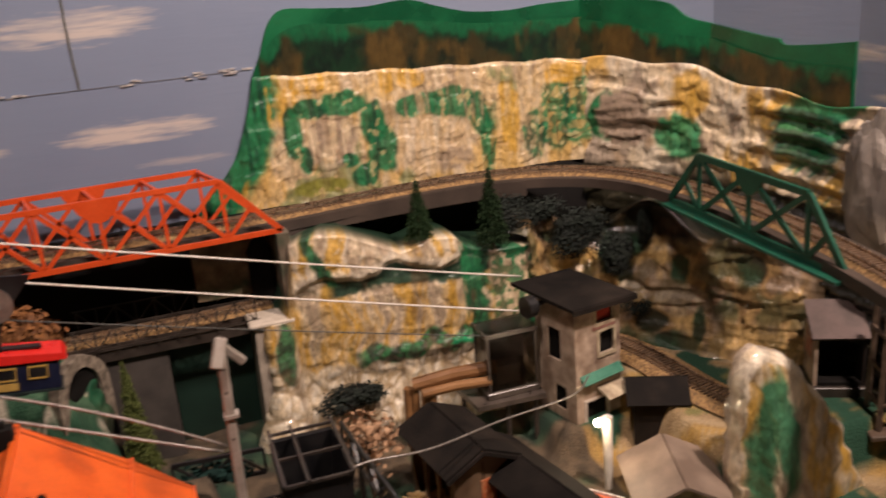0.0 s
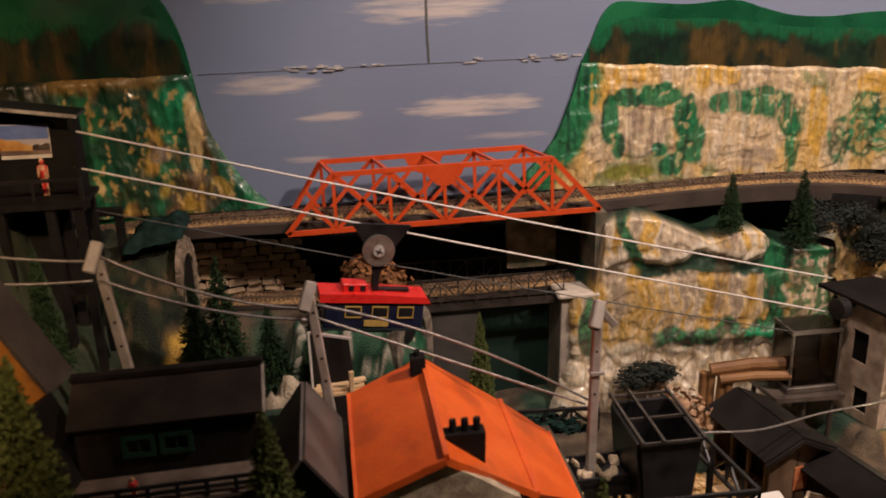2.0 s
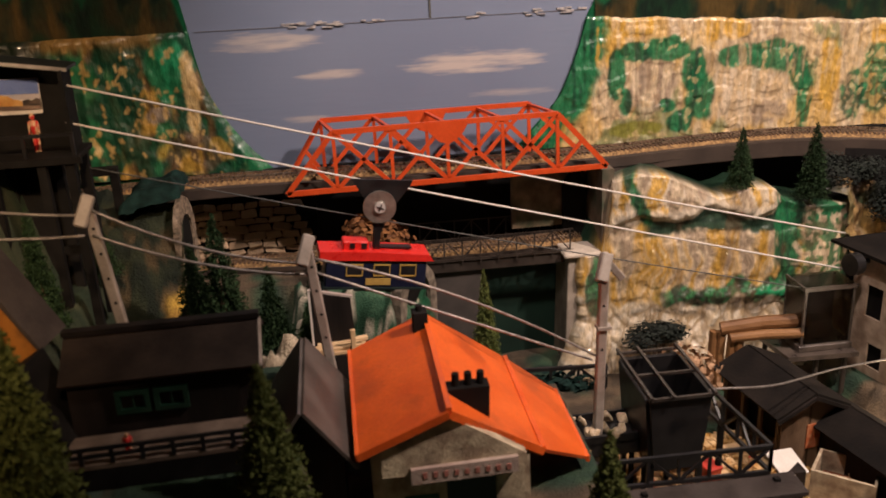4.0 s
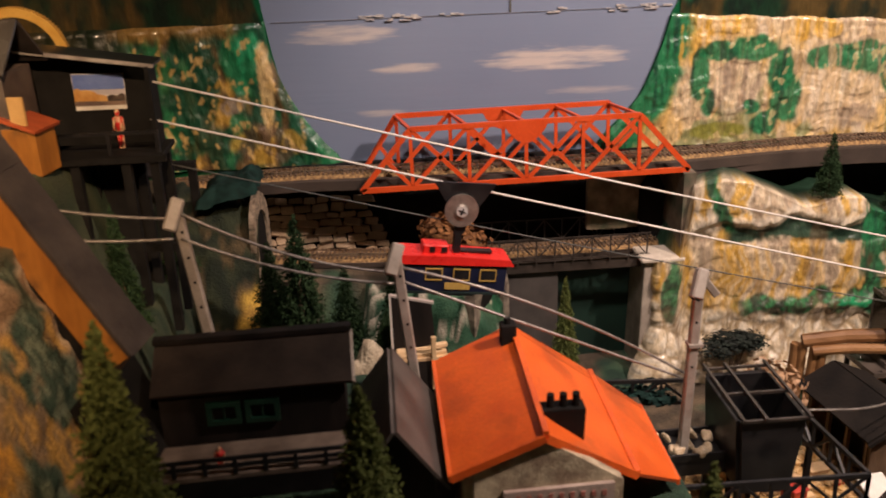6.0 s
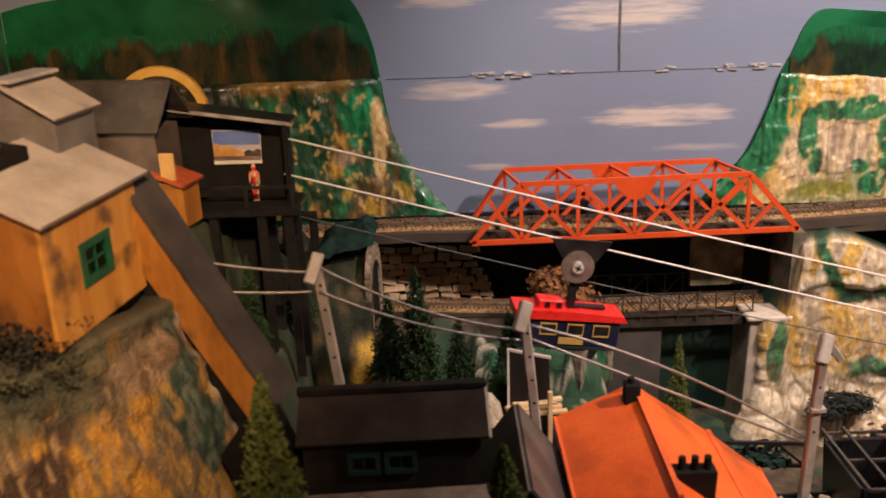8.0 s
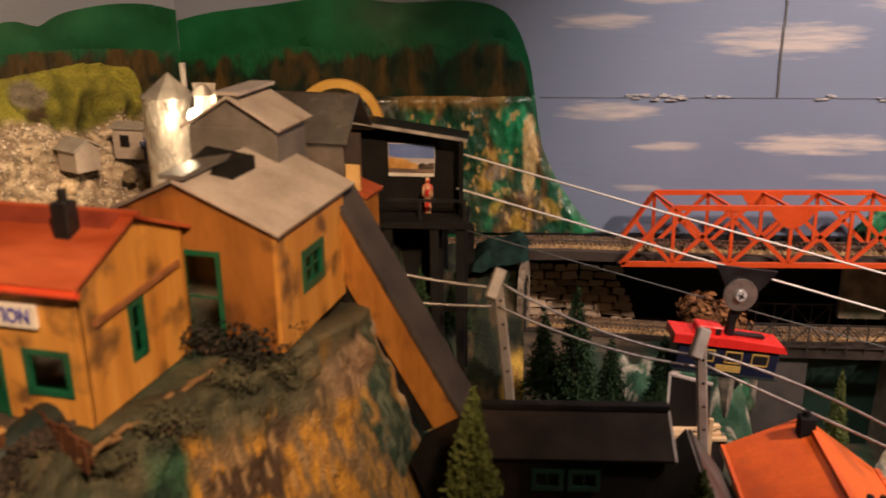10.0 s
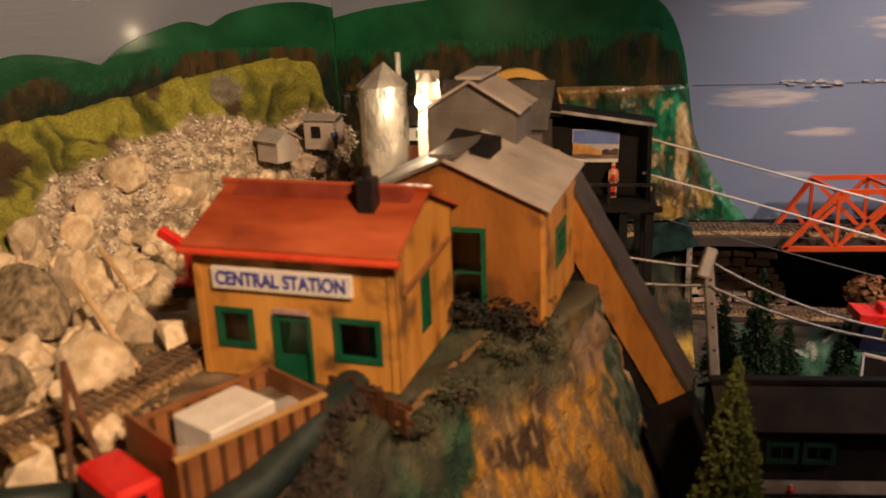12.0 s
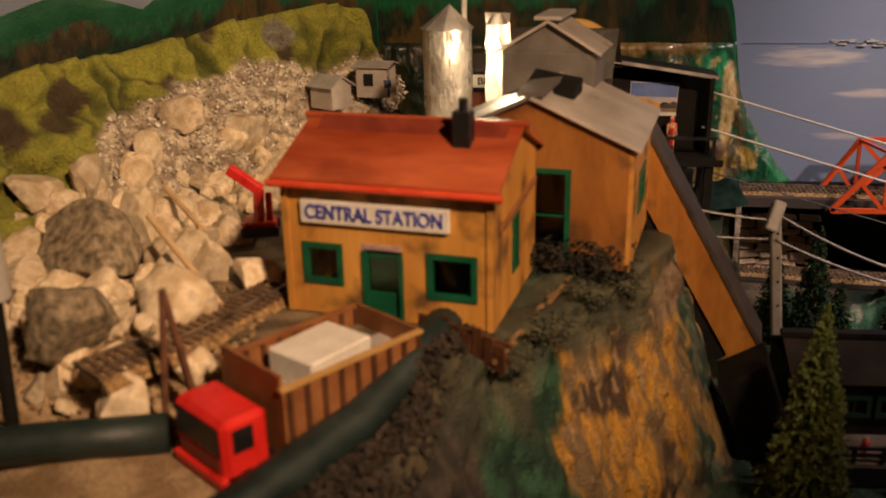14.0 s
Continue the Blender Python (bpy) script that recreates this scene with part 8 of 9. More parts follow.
LICHEN = [boulder_mesh("boulder", 40 + i, (1, 0.85, 0.85), 4, 3, DARK_STONE) for i in range(2)]
rng = random.Random(11)


def boulder(x, y, z, r, k, label="cream limestone boulder in the quarry heap", dark=False, tilt=25):
    ob = new("boulder", (LICHEN if dark else ROCKS)[k % (2 if dark else 6)])
    ob.matrix_world = pose(x, y, z, rng.uniform(-tilt, tilt), rng.uniform(-tilt, tilt), rng.uniform(0, 360)) @ Matrix.Diagonal((r, r, r, 1))
    return tagged(ob, label, "boulder", "quarry boulders")


for i in range(120):
    x, y, r = rng.uniform(-0.70, -0.54), rng.uniform(0.36, 0.74), rng.uniform(0.010, 0.021)
    if resting(x, y) < 0.440 and not (x > -0.565 and 0.48 < y < 0.57) and not (x > -0.56 and y < 0.45):
        boulder(x, y, resting(x, y) + r * 0.3, r, rng.randrange(6), "angular cream limestone block in the quarry heap", False, 50)
for x, y, r, k in ((-0.612, 0.69, 0.026, 0), (-0.614, 0.535, 0.024, 2), (-0.622, 0.505, 0.030, 1), (-0.548, 0.438, 0.022, 3), (-0.662, 0.415, 0.03, 4), (-0.546, 0.380, 0.026, 2), (-0.545, 0.300, 0.026, 1), (-0.518, 0.335, 0.012, 2),
                   (-0.71, 0.510, 0.028, 4), (-0.68, 0.54, 0.024, 0), (-0.512, 0.432, 0.020, 5), (-0.585, 0.705, 0.018, 2), (-0.563, 0.285, 0.016, 5), (-0.538, 0.340, 0.016, 3), (-0.665, 0.586, 0.022, 1), (-0.645, 0.644, 0.022, 0), (-0.558, 0.611, 0.022, 5), (-0.575, 0.47, 0.02, 0)):
    boulder(x, y, resting(x, y) + r * 0.4, r, k)
boulder(-0.635, 0.445, 0.415, 0.036, 0, "large grey lichened boulder in the quarry", True)
boulder(-0.598, 0.345, 0.405, 0.032, 1, "large grey lichened boulder in the quarry", True)
for i in range(150):
    x, y = rng.uniform(-0.74, -0.53), rng.uniform(0.30, 0.80)
    if x > -0.55 and y > 0.37:
        x -= 0.05
    if resting(x, y) > 0.437:
        continue
    boulder(x, y, resting(x, y) + rng.uniform(-0.002, 0.006), rng.uniform(0.006, 0.016), i, "small cream limestone rock in the quarry heap", False, 60)
for i in range(16):
    boulder(rng.uniform(0.262, 0.335), rng.uniform(0.66, 0.695), 0.116 + rng.uniform(0, 0.004), rng.uniform(0.004, 0.008), i, "small white stone in the ore tray", False, 60)
for i in range(9):
    boulder(-0.52 + 0.09 * rng.random(), 0.775 + 0.03 * rng.random(), 0.425 + 0.01 * rng.random(), rng.uniform(0.008, 0.014), i, "small grey rock below the hut", True, 60)
for x, y, z, r in ((-0.412, 0.325, 0.347, 0.024), (-0.392, 0.352, 0.350, 0.02), (-0.372, 0.385, 0.352, 0.022), (-0.425, 0.292, 0.342, 0.024), (-0.44, 0.262, 0.338, 0.022)):
    boulder(x, y, z, r, 0, "grey gravelly rock on the road edge", True)



# loose gravel over the scree and the quarry floor
def gravel(name, spots, label, material):
    rng = random.Random(21)
    verts, faces = [], []
    for x, y, z, r in spots:
        b = len(verts)
        ax = [Vector((rng.gauss(0, 1), rng.gauss(0, 1), rng.gauss(0, 1))).normalized() * r * rng.uniform(0.6, 1.4) for _ in range(3)]
        for v_ in (ax[0], -ax[0], ax[1], -ax[1], ax[2], -ax[2]):
            verts.append((x + v_.x, y + v_.y, z + v_.z))
        faces += [(b + p, b + q, b + w) for p in (0, 1) for q in (2, 3) for w in (4, 5)]
    me = bpy.data.meshes.new(name)
    me.from_pydata(verts, [], faces)
    me.materials.append(material)
    return tagged(new(name, me), label, "gravel", kind="stuff")


spots = []
for x, y, z in GRIT:
    if rng.random() < 0.75:
        spots.append((x + rng.uniform(-0.003, 0.003), y + rng.uniform(-0.003, 0.003), z + rng.uniform(0.0, 0.001), rng.uniform(0.0011, 0.0027)))
gravel("gravel", spots, "pale grey crushed gravel over the scree slope", surface("crushed_gravel", (0.12, 0.10, 0.08), (0.86, 0.77, 0.63), 330, 0.7, 0, 0.1, spread=(0.38, 0.62)))
spots = []
for _ in range(2600):
    q = rng.uniform(0, 1)
    x, y = -0.455 + 0.10 * q + rng.uniform(-0.016, 0.034), 0.20 + 0.19 * q + rng.uniform(-0.02, 0.02)
    spots.append((x, y, ground(x, y) + rng.uniform(0.0, 0.004), rng.uniform(0.0016, 0.0042)))
gravel("gravel", spots, "dark brown gravel along the road edge", surface("dark_gravel", (0.008, 0.006, 0.004), (0.050, 0.032, 0.020), 260, 0.85, 0, 0.1, spread=(0.40, 0.66)))
spots = []
for _ in range(5200):
    x, y = rng.uniform(-0.72, -0.49), rng.uniform(0.29, 0.76)
    if x < -0.49 - 0.10 * smooth_step(0.40, 0.46, y):
        spots.append((x, y, ground(x, y) + 0.0006, rng.uniform(0.0010, 0.0032)))
# Gravel colour darkened for the shade between boulders.
gravel("gravel", spots, "coarse ochre gravel between the quarry boulders", surface("ochre_gravel", (0.07, 0.04, 0.016), (0.40, 0.27, 0.13), 260, 0.8, 0, 0.1, spread=(0.36, 0.62)))

# ---- truck, excavator, tubes ----
def truck():
    ob = thing("truck", (-0.485, 0.2655, 0.358), 52.6, "red-cab toy truck with brown slatted bed", "truck")
    body = part("cab", box(0.0, 0.026, -0.017, 0.028, 0.009, 0.041, 0.003), RED_PLASTIC, ob, "bright red cab")
    part("windscreen", box(-0.0008, 0.0004, -0.013, 0.024, 0.023, 0.037), BLACK_PLASTIC, body)
    part("side_window", box(0.005, 0.016, -0.0178, -0.0166, 0.024, 0.036), BLACK_PLASTIC, body)
    part("bumper", box(-0.003, 0.002, -0.017, 0.028, 0.006, 0.012, 0.001), RED_PLASTIC, body)
    part("grille", box(-0.0009, 0.0003, -0.012, 0.023, 0.013, 0.020), surface("dark_red_grille", (0.15, 0.01, 0.01), (0.22, 0.02, 0.015), 100, 0.4), body)
    L = 0.092
    part("chassis", box(0.004, 0.03 + L, -0.012, 0.022, 0.005, 0.0105), BLACK_PLASTIC, ob)
    bed = part("bed", box(0.032, 0.032 + L, -0.021, 0.034, 0.011, 0.014), BROWN_PLASTIC, ob, "brown slatted load bed")
    for y in (-0.021, 0.032):
        part("bed_side", box(0.032, 0.032 + L, y, y + 0.002, 0.0145, 0.047), BROWN_PLASTIC, bed)
        part("top_rail", box(0.031, 0.033 + L, y - 0.0008, y + 0.0028, 0.0472, 0.049), TAN_EDGE if y < 0 else BROWN_PLASTIC, bed)
        for i in range(9):
            x = 0.034 + (L - 0.006) * i / 8
            part("stake", box(x, x + 0.003, y - 0.0012, y + 0.0032, 0.0145, 0.047), DARK_STAKE, bed)
    for x in (0.032, 0.030 + L):
        part("bed_end", box(x, x + 0.002, -0.019, 0.0319, 0.0145, 0.055 if x < 0.05 else 0.050), BROWN_PLASTIC, bed)
    for x in (0.011, 0.078, 0.104):
        for y in (-0.018, 0.024):
            w = part("wheel", rod((x, y, 0.0065), (x, y + 0.006, 0.0065), 0.0065, n=18), BLACK_MATT, ob)
            part("hub", rod((x, y - 0.0004, 0.0065), (x, y + 0.0064, 0.0065), 0.003, n=12), SIGN_RED, w)
    load = thing("box_load", (-0.485, 0.2655, 0.358), 52.6, "white cardboard box and grey blocks lying in the truck bed", "boxes")
    part("carton", moved(box(0.0, 0.044, 0.0, 0.034, 0.0, 0.026, 0.001), pose(0.058, -0.010, 0.0225, 0, 0, 6)), WHITE_CARD, load)
    part("block", moved(box(0.0, 0.022, 0.0, 0.03, 0.0, 0.012, 0.001), pose(0.036, -0.014, 0.0205, 0, 0, 3)), GREY_ROOF, load)
    part("block", moved(box(0.0, 0.02, 0.0, 0.026, 0.0, 0.015, 0.001), pose(0.102, -0.012, 0.0225, 0, 0, -3)), CORRUGATED, load)


truck()
arm = thing("excavator", (-0.540, 0.515, 0.402), 15, "small red toy excavator among the rocks", "excavator")
arm.scale = (0.8, 0.8, 0.85)
part("boom", beam((-0.022, 0.012, 0.056), (0.006, 0.002, 0.038), 0.009, 0.009, b=0.001), RED_PLASTIC, arm)
part("stick", beam((0.004, 0.002, 0.040), (0.002, 0.0, 0.010), 0.008, 0.008, b=0.001), RED_PLASTIC, arm)
part("stick", beam((0.012, 0.004, 0.036), (0.012, 0.0, 0.010), 0.006, 0.006, b=0.001), RED_PLASTIC, arm)
part("base", box(-0.012, 0.018, -0.008, 0.014, 0.004, 0.012, 0.001), RED_PLASTIC, arm)
part("crawler", box(-0.014, 0.020, -0.012, -0.0085, 0.0, 0.009, 0.001), BLACK_PLASTIC, arm)
part("crawler", box(-0.014, 0.020, 0.0145, 0.018, 0.0, 0.009, 0.001), BLACK_PLASTIC, arm)
tagged(part("foam_tube", tube([(-0.52, 0.13, 0.362), (-0.486, 0.193, 0.365), (-0.456, 0.245, 0.368), (-0.420, 0.308, 0.374), (-0.400, 0.348, 0.386), (-0.380, 0.390, 0.399)], 0.0115, 14), TEAL_PIPE, None, "", True), "dark teal foam tube edging the road", "tube")
tagged(part("foam_tube", tube([(-0.72, 0.240, 0.370), (-0.66, 0.254, 0.371), (-0.593, 0.270, 0.372), (-0.556, 0.280, 0.372), (-0.515, 0.2905, 0.372)], 0.0105, 14), TEAL_PIPE, None, "", True), "dark teal foam tube along the sand road", "tube")
for p, q in (((-0.592, 0.452, 0.435), (-0.520, 0.385, 0.402)), ((-0.615, 0.53, 0.432), (-0.568, 0.48, 0.418))):
    tagged(part("wooden_stick", rod(p, q, 0.0022, n=8), PALE_WOOD), "pale wooden stick lying across the boulders", "stick")
trip = thing("rusty_frame", (-0.508, 0.295, 0.362), 0, "rusty wire tripod frame beside the truck", "frame")
RUST = surface("rust", (0.08, 0.03, 0.015), (0.16, 0.065, 0.03), 100, 0.8, 0, 0.3)
for dx, dy in ((-0.012, 0.0), (0.010, 0.004), (0.0, 0.018)):
    part("strut", rod((dx, dy, 0.0), (-0.006, 0.006, 0.085), 0.0018), RUST, trip)
post = thing("black_stand", (-0.60, 0.285, 0.345), 0, "black metal stand at the quarry edge", "stand")
part("pole", rod((0, 0, 0), (0.004, 0.003, 0.1), 0.004), BLACK_MATT, post)
part("foot", rod((0.0, 0, 0.0), (0.0, 0, 0.012), 0.03, 0.026, 20), BLACK_MATT, post)
part("cap", rod((0.004, 0.003, 0.1), (0.004, 0.003, 0.135), 0.009, 0.008, 14), CORRUGATED, post, "grey cap")
QUARRY = [(-0.56, 0.30), (-0.53, 0.345), (-0.505, 0.40), (-0.485, 0.45)]
track("railway_track", QUARRY, 0.404, "short dark siding beside the station", fascia=False)
fence = thing("wicker_fence", (-0.353, 0.35, 0.39), 0, "low brown wicker fence below the station", "fence")
for i in range(14):
    a = Vector((0.0029 * i + 0.0015 * math.sin(i * 1.7), 0.009 * i, 0.001 * math.sin(i * 2.1)))
    part("twig", rod(a, a + Vector((0.0045, 0.0105, 0.002 if i % 2 else -0.001)), 0.0017, n=6), surface("dry_twig", (0.13, 0.07, 0.025), (0.22, 0.125, 0.05), 100, 0.8) if i == 0 else bpy.data.materials["dry_twig"], fence)
lumber = thing("lumber_store", (-0.415, 0.725, 0.396), -8, "dark store with a lettered board behind the silo", "building")
part("wall", box(0, 0.06, 0, 0.03, 0, 0.074), surface("red_brown_boards", (0.14, 0.035, 0.015), (0.26, 0.07, 0.03), 50, 0.6, 0, 0.3, stretch=(1, 1, 0.2)), lumber)
part("roof", slab([(-0.004, -0.006, 0.096), (0.064, -0.006, 0.096), (0.064, 0.034, 0.104), (-0.004, 0.034, 0.104)], 0.003), DARK_ROOF, lumber)
part("header", box(0, 0.06, -0.002, 0.03, 0.0742, 0.093), BLACK_MATT, lumber)
side_sign = thing("name_board", (-0.415, 0.725, 0.396), -8, "white board with black letters behind the lamp", "sign")
part("board", box(0.012, 0.042, -0.0045, -0.0022, 0.079, 0.090), WHITE_CARD, side_sign)
text_mesh(side_sign, "lettering", "BER", BLACK_MATT, (0.027, -0.0049, 0.0845), 0.009, 0.017)

panel = thing("dark_panel", (0.020, 0.752, 0.14), 0, "dark board with pale frame standing behind the mast", "panel")
part("sheet", prism([(0.004, 0.055), (0.045, 0.062), (0.043, 0.104), (0.004, 0.114)], 0.0, 0.003), SHED_WALL, panel)
part("frame_edge", beam((0.004, 0.0015, 0.0), (0.004, 0.0015, 0.115), 0.002, 0.004), WHITE_CARD, panel)
part("frame_edge", beam((0.004, 0.0015, 0.115), (0.045, 0.0015, 0.105), 0.004, 0.002), GREY_ROOF, panel)
pile = thing("plank_pile", (0.030, 0.735, 0.192), 8, "stack of pale sawn planks behind the orange roof", "planks")
for i in range(7):
    part("plank", moved(box(0, 0.05, 0, 0.006, 0, 0.0035, 0.0004), pose(-0.004 * (i % 3), 0.0055 * (i % 4), 0.0036 * (i // 4), 0, 0, (i * 7) % 11 - 5)), PALE_WOOD, pile)
part("stake", box(0.030, 0.0345, -0.006, -0.002, -0.03, 0.026, 0.0004), PALE_WOOD, pile)
part("block", box(-0.004, 0.05, -0.002, 0.028, -0.06, -0.0005), SHED_WALL, pile)
heap = tagged(grid_mesh("sand_mound", [[(-0.045 + 0.085 * i / 20, 0.70 + 0.06 * j / 12, 0.14 + 0.070 * math.sin(math.pi * i / 20) ** 0.5 * math.sin(math.pi * j / 12) ** 0.5 * (1 + 0.35 * fbm(i * 0.22, j * 0.3, 5, 3)) + 0.006 * fbm(i * 0.8, j * 0.8, 0, 2)) for i in range(21)] for j in range(13)], MOSS, colours=[[lerp3((0.30, 0.24, 0.16), (0.55, 0.47, 0.34), smooth_step(-0.4, 0.4, fbm(i * 0.9, j * 0.9, 3, 2))) for i in range(21)] for j in range(13)]), "heap of pale sand behind the store", "sand", kind="stuff")

FENCE_WOOD = surface("dark_red_fence_wood", (0.045, 0.016, 0.008), (0.13, 0.050, 0.020), 70, 0.6, 0, 0.3)
slats = thing("slat_fence", (-0.406, 0.387, 0.384), -34, "low dark brown slatted fence behind the truck", "fence")
for i in range(9):
    part("slat", box(0.008 * i, 0.008 * i + 0.0068, 0.0, 0.0016, 0.0, 0.022 - 0.003 * (i % 3)), FENCE_WOOD, slats)
for z in (0.006, 0.015):
    part("rail", box(-0.002, 0.074, 0.0018, 0.0032, z, z + 0.003), FENCE_WOOD, slats)

# ---- trees and bushes ----
def conifer_mesh(seed, branches=560, material=None):
    """A flocked model fir: many short tufts set along drooping twigs, with an uneven outline."""
    rng = random.Random(seed)
    verts, faces = [], []
    for k in range(branches):
        v = (k + rng.random()) / branches
        v = 1 - (1 - v) ** 0.62
        a = rng.uniform(0, math.tau)
        reach = (0.29 * (1 - v) ** 0.82 + 0.012) * (1 + 0.28 * noise.noise(Vector((math.cos(a) * 1.5, math.sin(a) * 1.5, v * 9 + seed))))
        r = reach * rng.uniform(0.7, 1.08)
        c, s = math.cos(a), math.sin(a)
        z0 = 0.08 + 0.9 * v
        for j in range(9):
            u = 0.22 + 0.78 * (j + rng.random()) / 9
            p = Vector((r * u * c, r * u * s, z0 - 0.30 * r * u + rng.uniform(-0.012, 0.012)))
            size = (0.027 - 0.011 * v) * rng.uniform(0.6, 1.25)
            d = Vector((rng.gauss(0, 1) + c, rng.gauss(0, 1) + s, rng.gauss(0, 0.8))).normalized() * size
            e = Vector((rng.gauss(0, 1), rng.gauss(0, 1), rng.gauss(0, 1)))
            e = d.cross(e).normalized() * size * 0.42
            b = len(verts)
            verts += [tuple(p - 0.6 * d), tuple(p + e), tuple(p + d), tuple(p - e)]
            faces += [(b, b + 1, b + 2, b + 3)]
    me = bpy.data.meshes.new("crown")
    me.from_pydata(verts, [], faces)
    me.materials.append(material or CONIFER)
    return me


CROWNS = [conifer_mesh(i, 800) for i in range(3)]
CROWNS_LIGHT = [conifer_mesh(10 + i, 1300, CONIFER_LIFTED) for i in range(2)]


def conifer(x, y, z, h, k, spread=1.0, light=False, label="small dark green model conifer"):
    ob = thing("conifer", (x, y, z), (k * 77) % 360, label, "tree", "model conifers")
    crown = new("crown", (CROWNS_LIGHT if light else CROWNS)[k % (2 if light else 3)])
    crown.parent = ob
    crown.scale = (h * spread, h * spread, h)
    part("trunk", rod((0, 0, -0.01), (0, 0, 0.5 * h), 0.03 * h, 0.015 * h, 8), BARK, ob)
    return ob


conifer(0.556, 0.972, 0.252, 0.078, 0, 0.85)
conifer(0.646, 0.962, 0.232, 0.100, 1, 0.8)
conifer(-0.064, 0.80, 0.17, 0.158, 2, 0.75)
conifer(-0.022, 0.85, 0.15, 0.10, 1, 0.9)
conifer(0.030, 0.83, 0.15, 0.115, 0, 0.8)
conifer(-0.095, 0.83, 0.19, 0.10, 1, 0.9)
conifer(-0.215, 0.745, 0.225, 0.14, 0, 0.6)
conifer(-0.19, 0.86, 0.25, 0.07, 2, 1.0)
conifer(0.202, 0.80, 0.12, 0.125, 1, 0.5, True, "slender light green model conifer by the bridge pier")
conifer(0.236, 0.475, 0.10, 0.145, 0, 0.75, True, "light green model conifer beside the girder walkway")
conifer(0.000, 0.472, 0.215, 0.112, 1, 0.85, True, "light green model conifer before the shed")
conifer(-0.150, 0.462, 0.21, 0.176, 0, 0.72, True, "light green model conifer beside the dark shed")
conifer(0.020, 0.78, 0.17, 0.06, 2, 1.1)


def clump(name, at, r, squash, material, label, n=420, leaf=0.16, seed=0, trunk=0.0, category="bush"):
    """A crown of many small leaf flakes on short stems, with gaps and an uneven outline."""
    rng = random.Random(seed)
    ob = thing(name, at, 0, label, category)
    verts, faces = [], []
    lobes = [(Vector((rng.uniform(-0.5, 0.5), rng.uniform(-0.5, 0.5), rng.uniform(-0.3, 0.5))), rng.uniform(0.45, 0.7)) for _ in range(7)]
    for _ in range(n):
        c, rad = rng.choice(lobes)
        d_ = Vector((rng.gauss(0, 1), rng.gauss(0, 1), rng.gauss(0, 1))).normalized()
        p = c + d_ * rad * rng.uniform(0.6, 1.05)
        a = Vector((rng.gauss(0, 1), rng.gauss(0, 1), rng.gauss(0, 1))).normalized()
        e = d_.cross(a).normalized() * leaf * rng.uniform(0.6, 1.3)
        f = d_.cross(e).normalized() * leaf * rng.uniform(0.6, 1.3) + d_ * leaf * 0.4
        b = len(verts)
        for q in (p - e, p + f, p + e, p - f):
            verts.append((q.x * r * squash[0], q.y * r * squash[1], q.z * r * squash[2]))
        faces += [(b, b + 1, b + 2), (b, b + 2, b + 3)]
    me = bpy.data.meshes.new("crown")
    me.from_pydata(verts, [], faces)
    me.materials.append(material)
    crown = new("crown", me)
    crown.parent = ob
    for c, rad in lobes[:5]:
        part("limb", rod((0, 0, -trunk - r * 0.3), (c.x * r * squash[0] * 0.8, c.y * r * squash[1] * 0.8, c.z * r * squash[2] * 0.8), 0.0016, 0.0008, 6), BARK, ob)
    if trunk:
        part("trunk", rod((0, 0, -trunk - r * 0.4), (0, 0, 0), 0.0025, 0.0016, 8), BARK, ob)
    return ob


clump("bush", (0.106, 0.952, 0.226), 0.041, (1.05, 0.85, 0.92), FOLIAGE_RUST, "round rust-brown autumn bush beside the lower line", 1500, 0.10, 1, 0.02)
clump("tree", (0.440, 0.935, 0.076), 0.032, (1.55, 0.9, 0.68), FOLIAGE_BLACK, "broad blackish green model tree on a thin trunk", 2200, 0.06, 2, 0.05, "tree")
clump("bush", (0.428, 0.80, 0.095), 0.046, (0.95, 0.8, 0.9), FOLIAGE_TAN, "bare tan twiggy bush in the yard", 360, 0.09, 3, 0.06)
for i, (x, y, z, r) in enumerate(((-0.325, 0.40, 0.385, 0.02), (-0.30, 0.455, 0.388, 0.018), (-0.28, 0.48, 0.385, 0.016), (-0.345, 0.365, 0.38, 0.015), (-0.265, 0.52, 0.38, 0.014), (-0.335, 0.455, 0.39, 0.012))):
    clump("scrub", (x, y, z), r, (1.2, 1, 0.6), surface("dry_scrub", (0.030, 0.034, 0.018), (0.085, 0.082, 0.045), 120, 0.9) if i == 0 else bpy.data.materials["dry_scrub"], "tuft of dry grey-green scrub on the slope", 1100, 0.06, 20 + i)
for i, (x, y, z, r) in enumerate(((-0.300, 0.480, 0.404, 0.024), (-0.326, 0.474, 0.402, 0.020), (-0.285, 0.512, 0.400, 0.016), (-0.375, 0.420, 0.392, 0.014), (-0.392, 0.395, 0.390, 0.012))):
    clump("scrub", (x, y, z), r, (1.2, 1, 0.75), surface("dark_scrub", (0.004, 0.0045, 0.003), (0.016, 0.015, 0.009), 120, 0.9) if i == 0 else bpy.data.materials["dark_scrub"], "dark brown scrub between station and crusher house", 700, 0.07, 50 + i)
for i, (x, y, z, r, sq) in enumerate(((0.700, 0.985, 0.258, 0.042, (1.2, 0.7, 0.6)), (0.772, 0.965, 0.226, 0.050, (1.0, 0.5, 0.75)), (0.808, 0.940, 0.186, 0.042, (0.8, 0.5, 1.0)), (0.842, 0.928, 0.222, 0.030, (0.5, 0.5, 1.4)), (0.893, 0.905, 0.155, 0.022, (0.7, 0.6, 1.1)), (0.835, 0.925, 0.120, 0.026, (1.2, 0.6, 0.6)))):
    clump("bush", (x, y, z), r, sq, FOLIAGE_BLACK, "blackish green bush in the ravine under the upper line", 3000, 0.045, 70 + i)
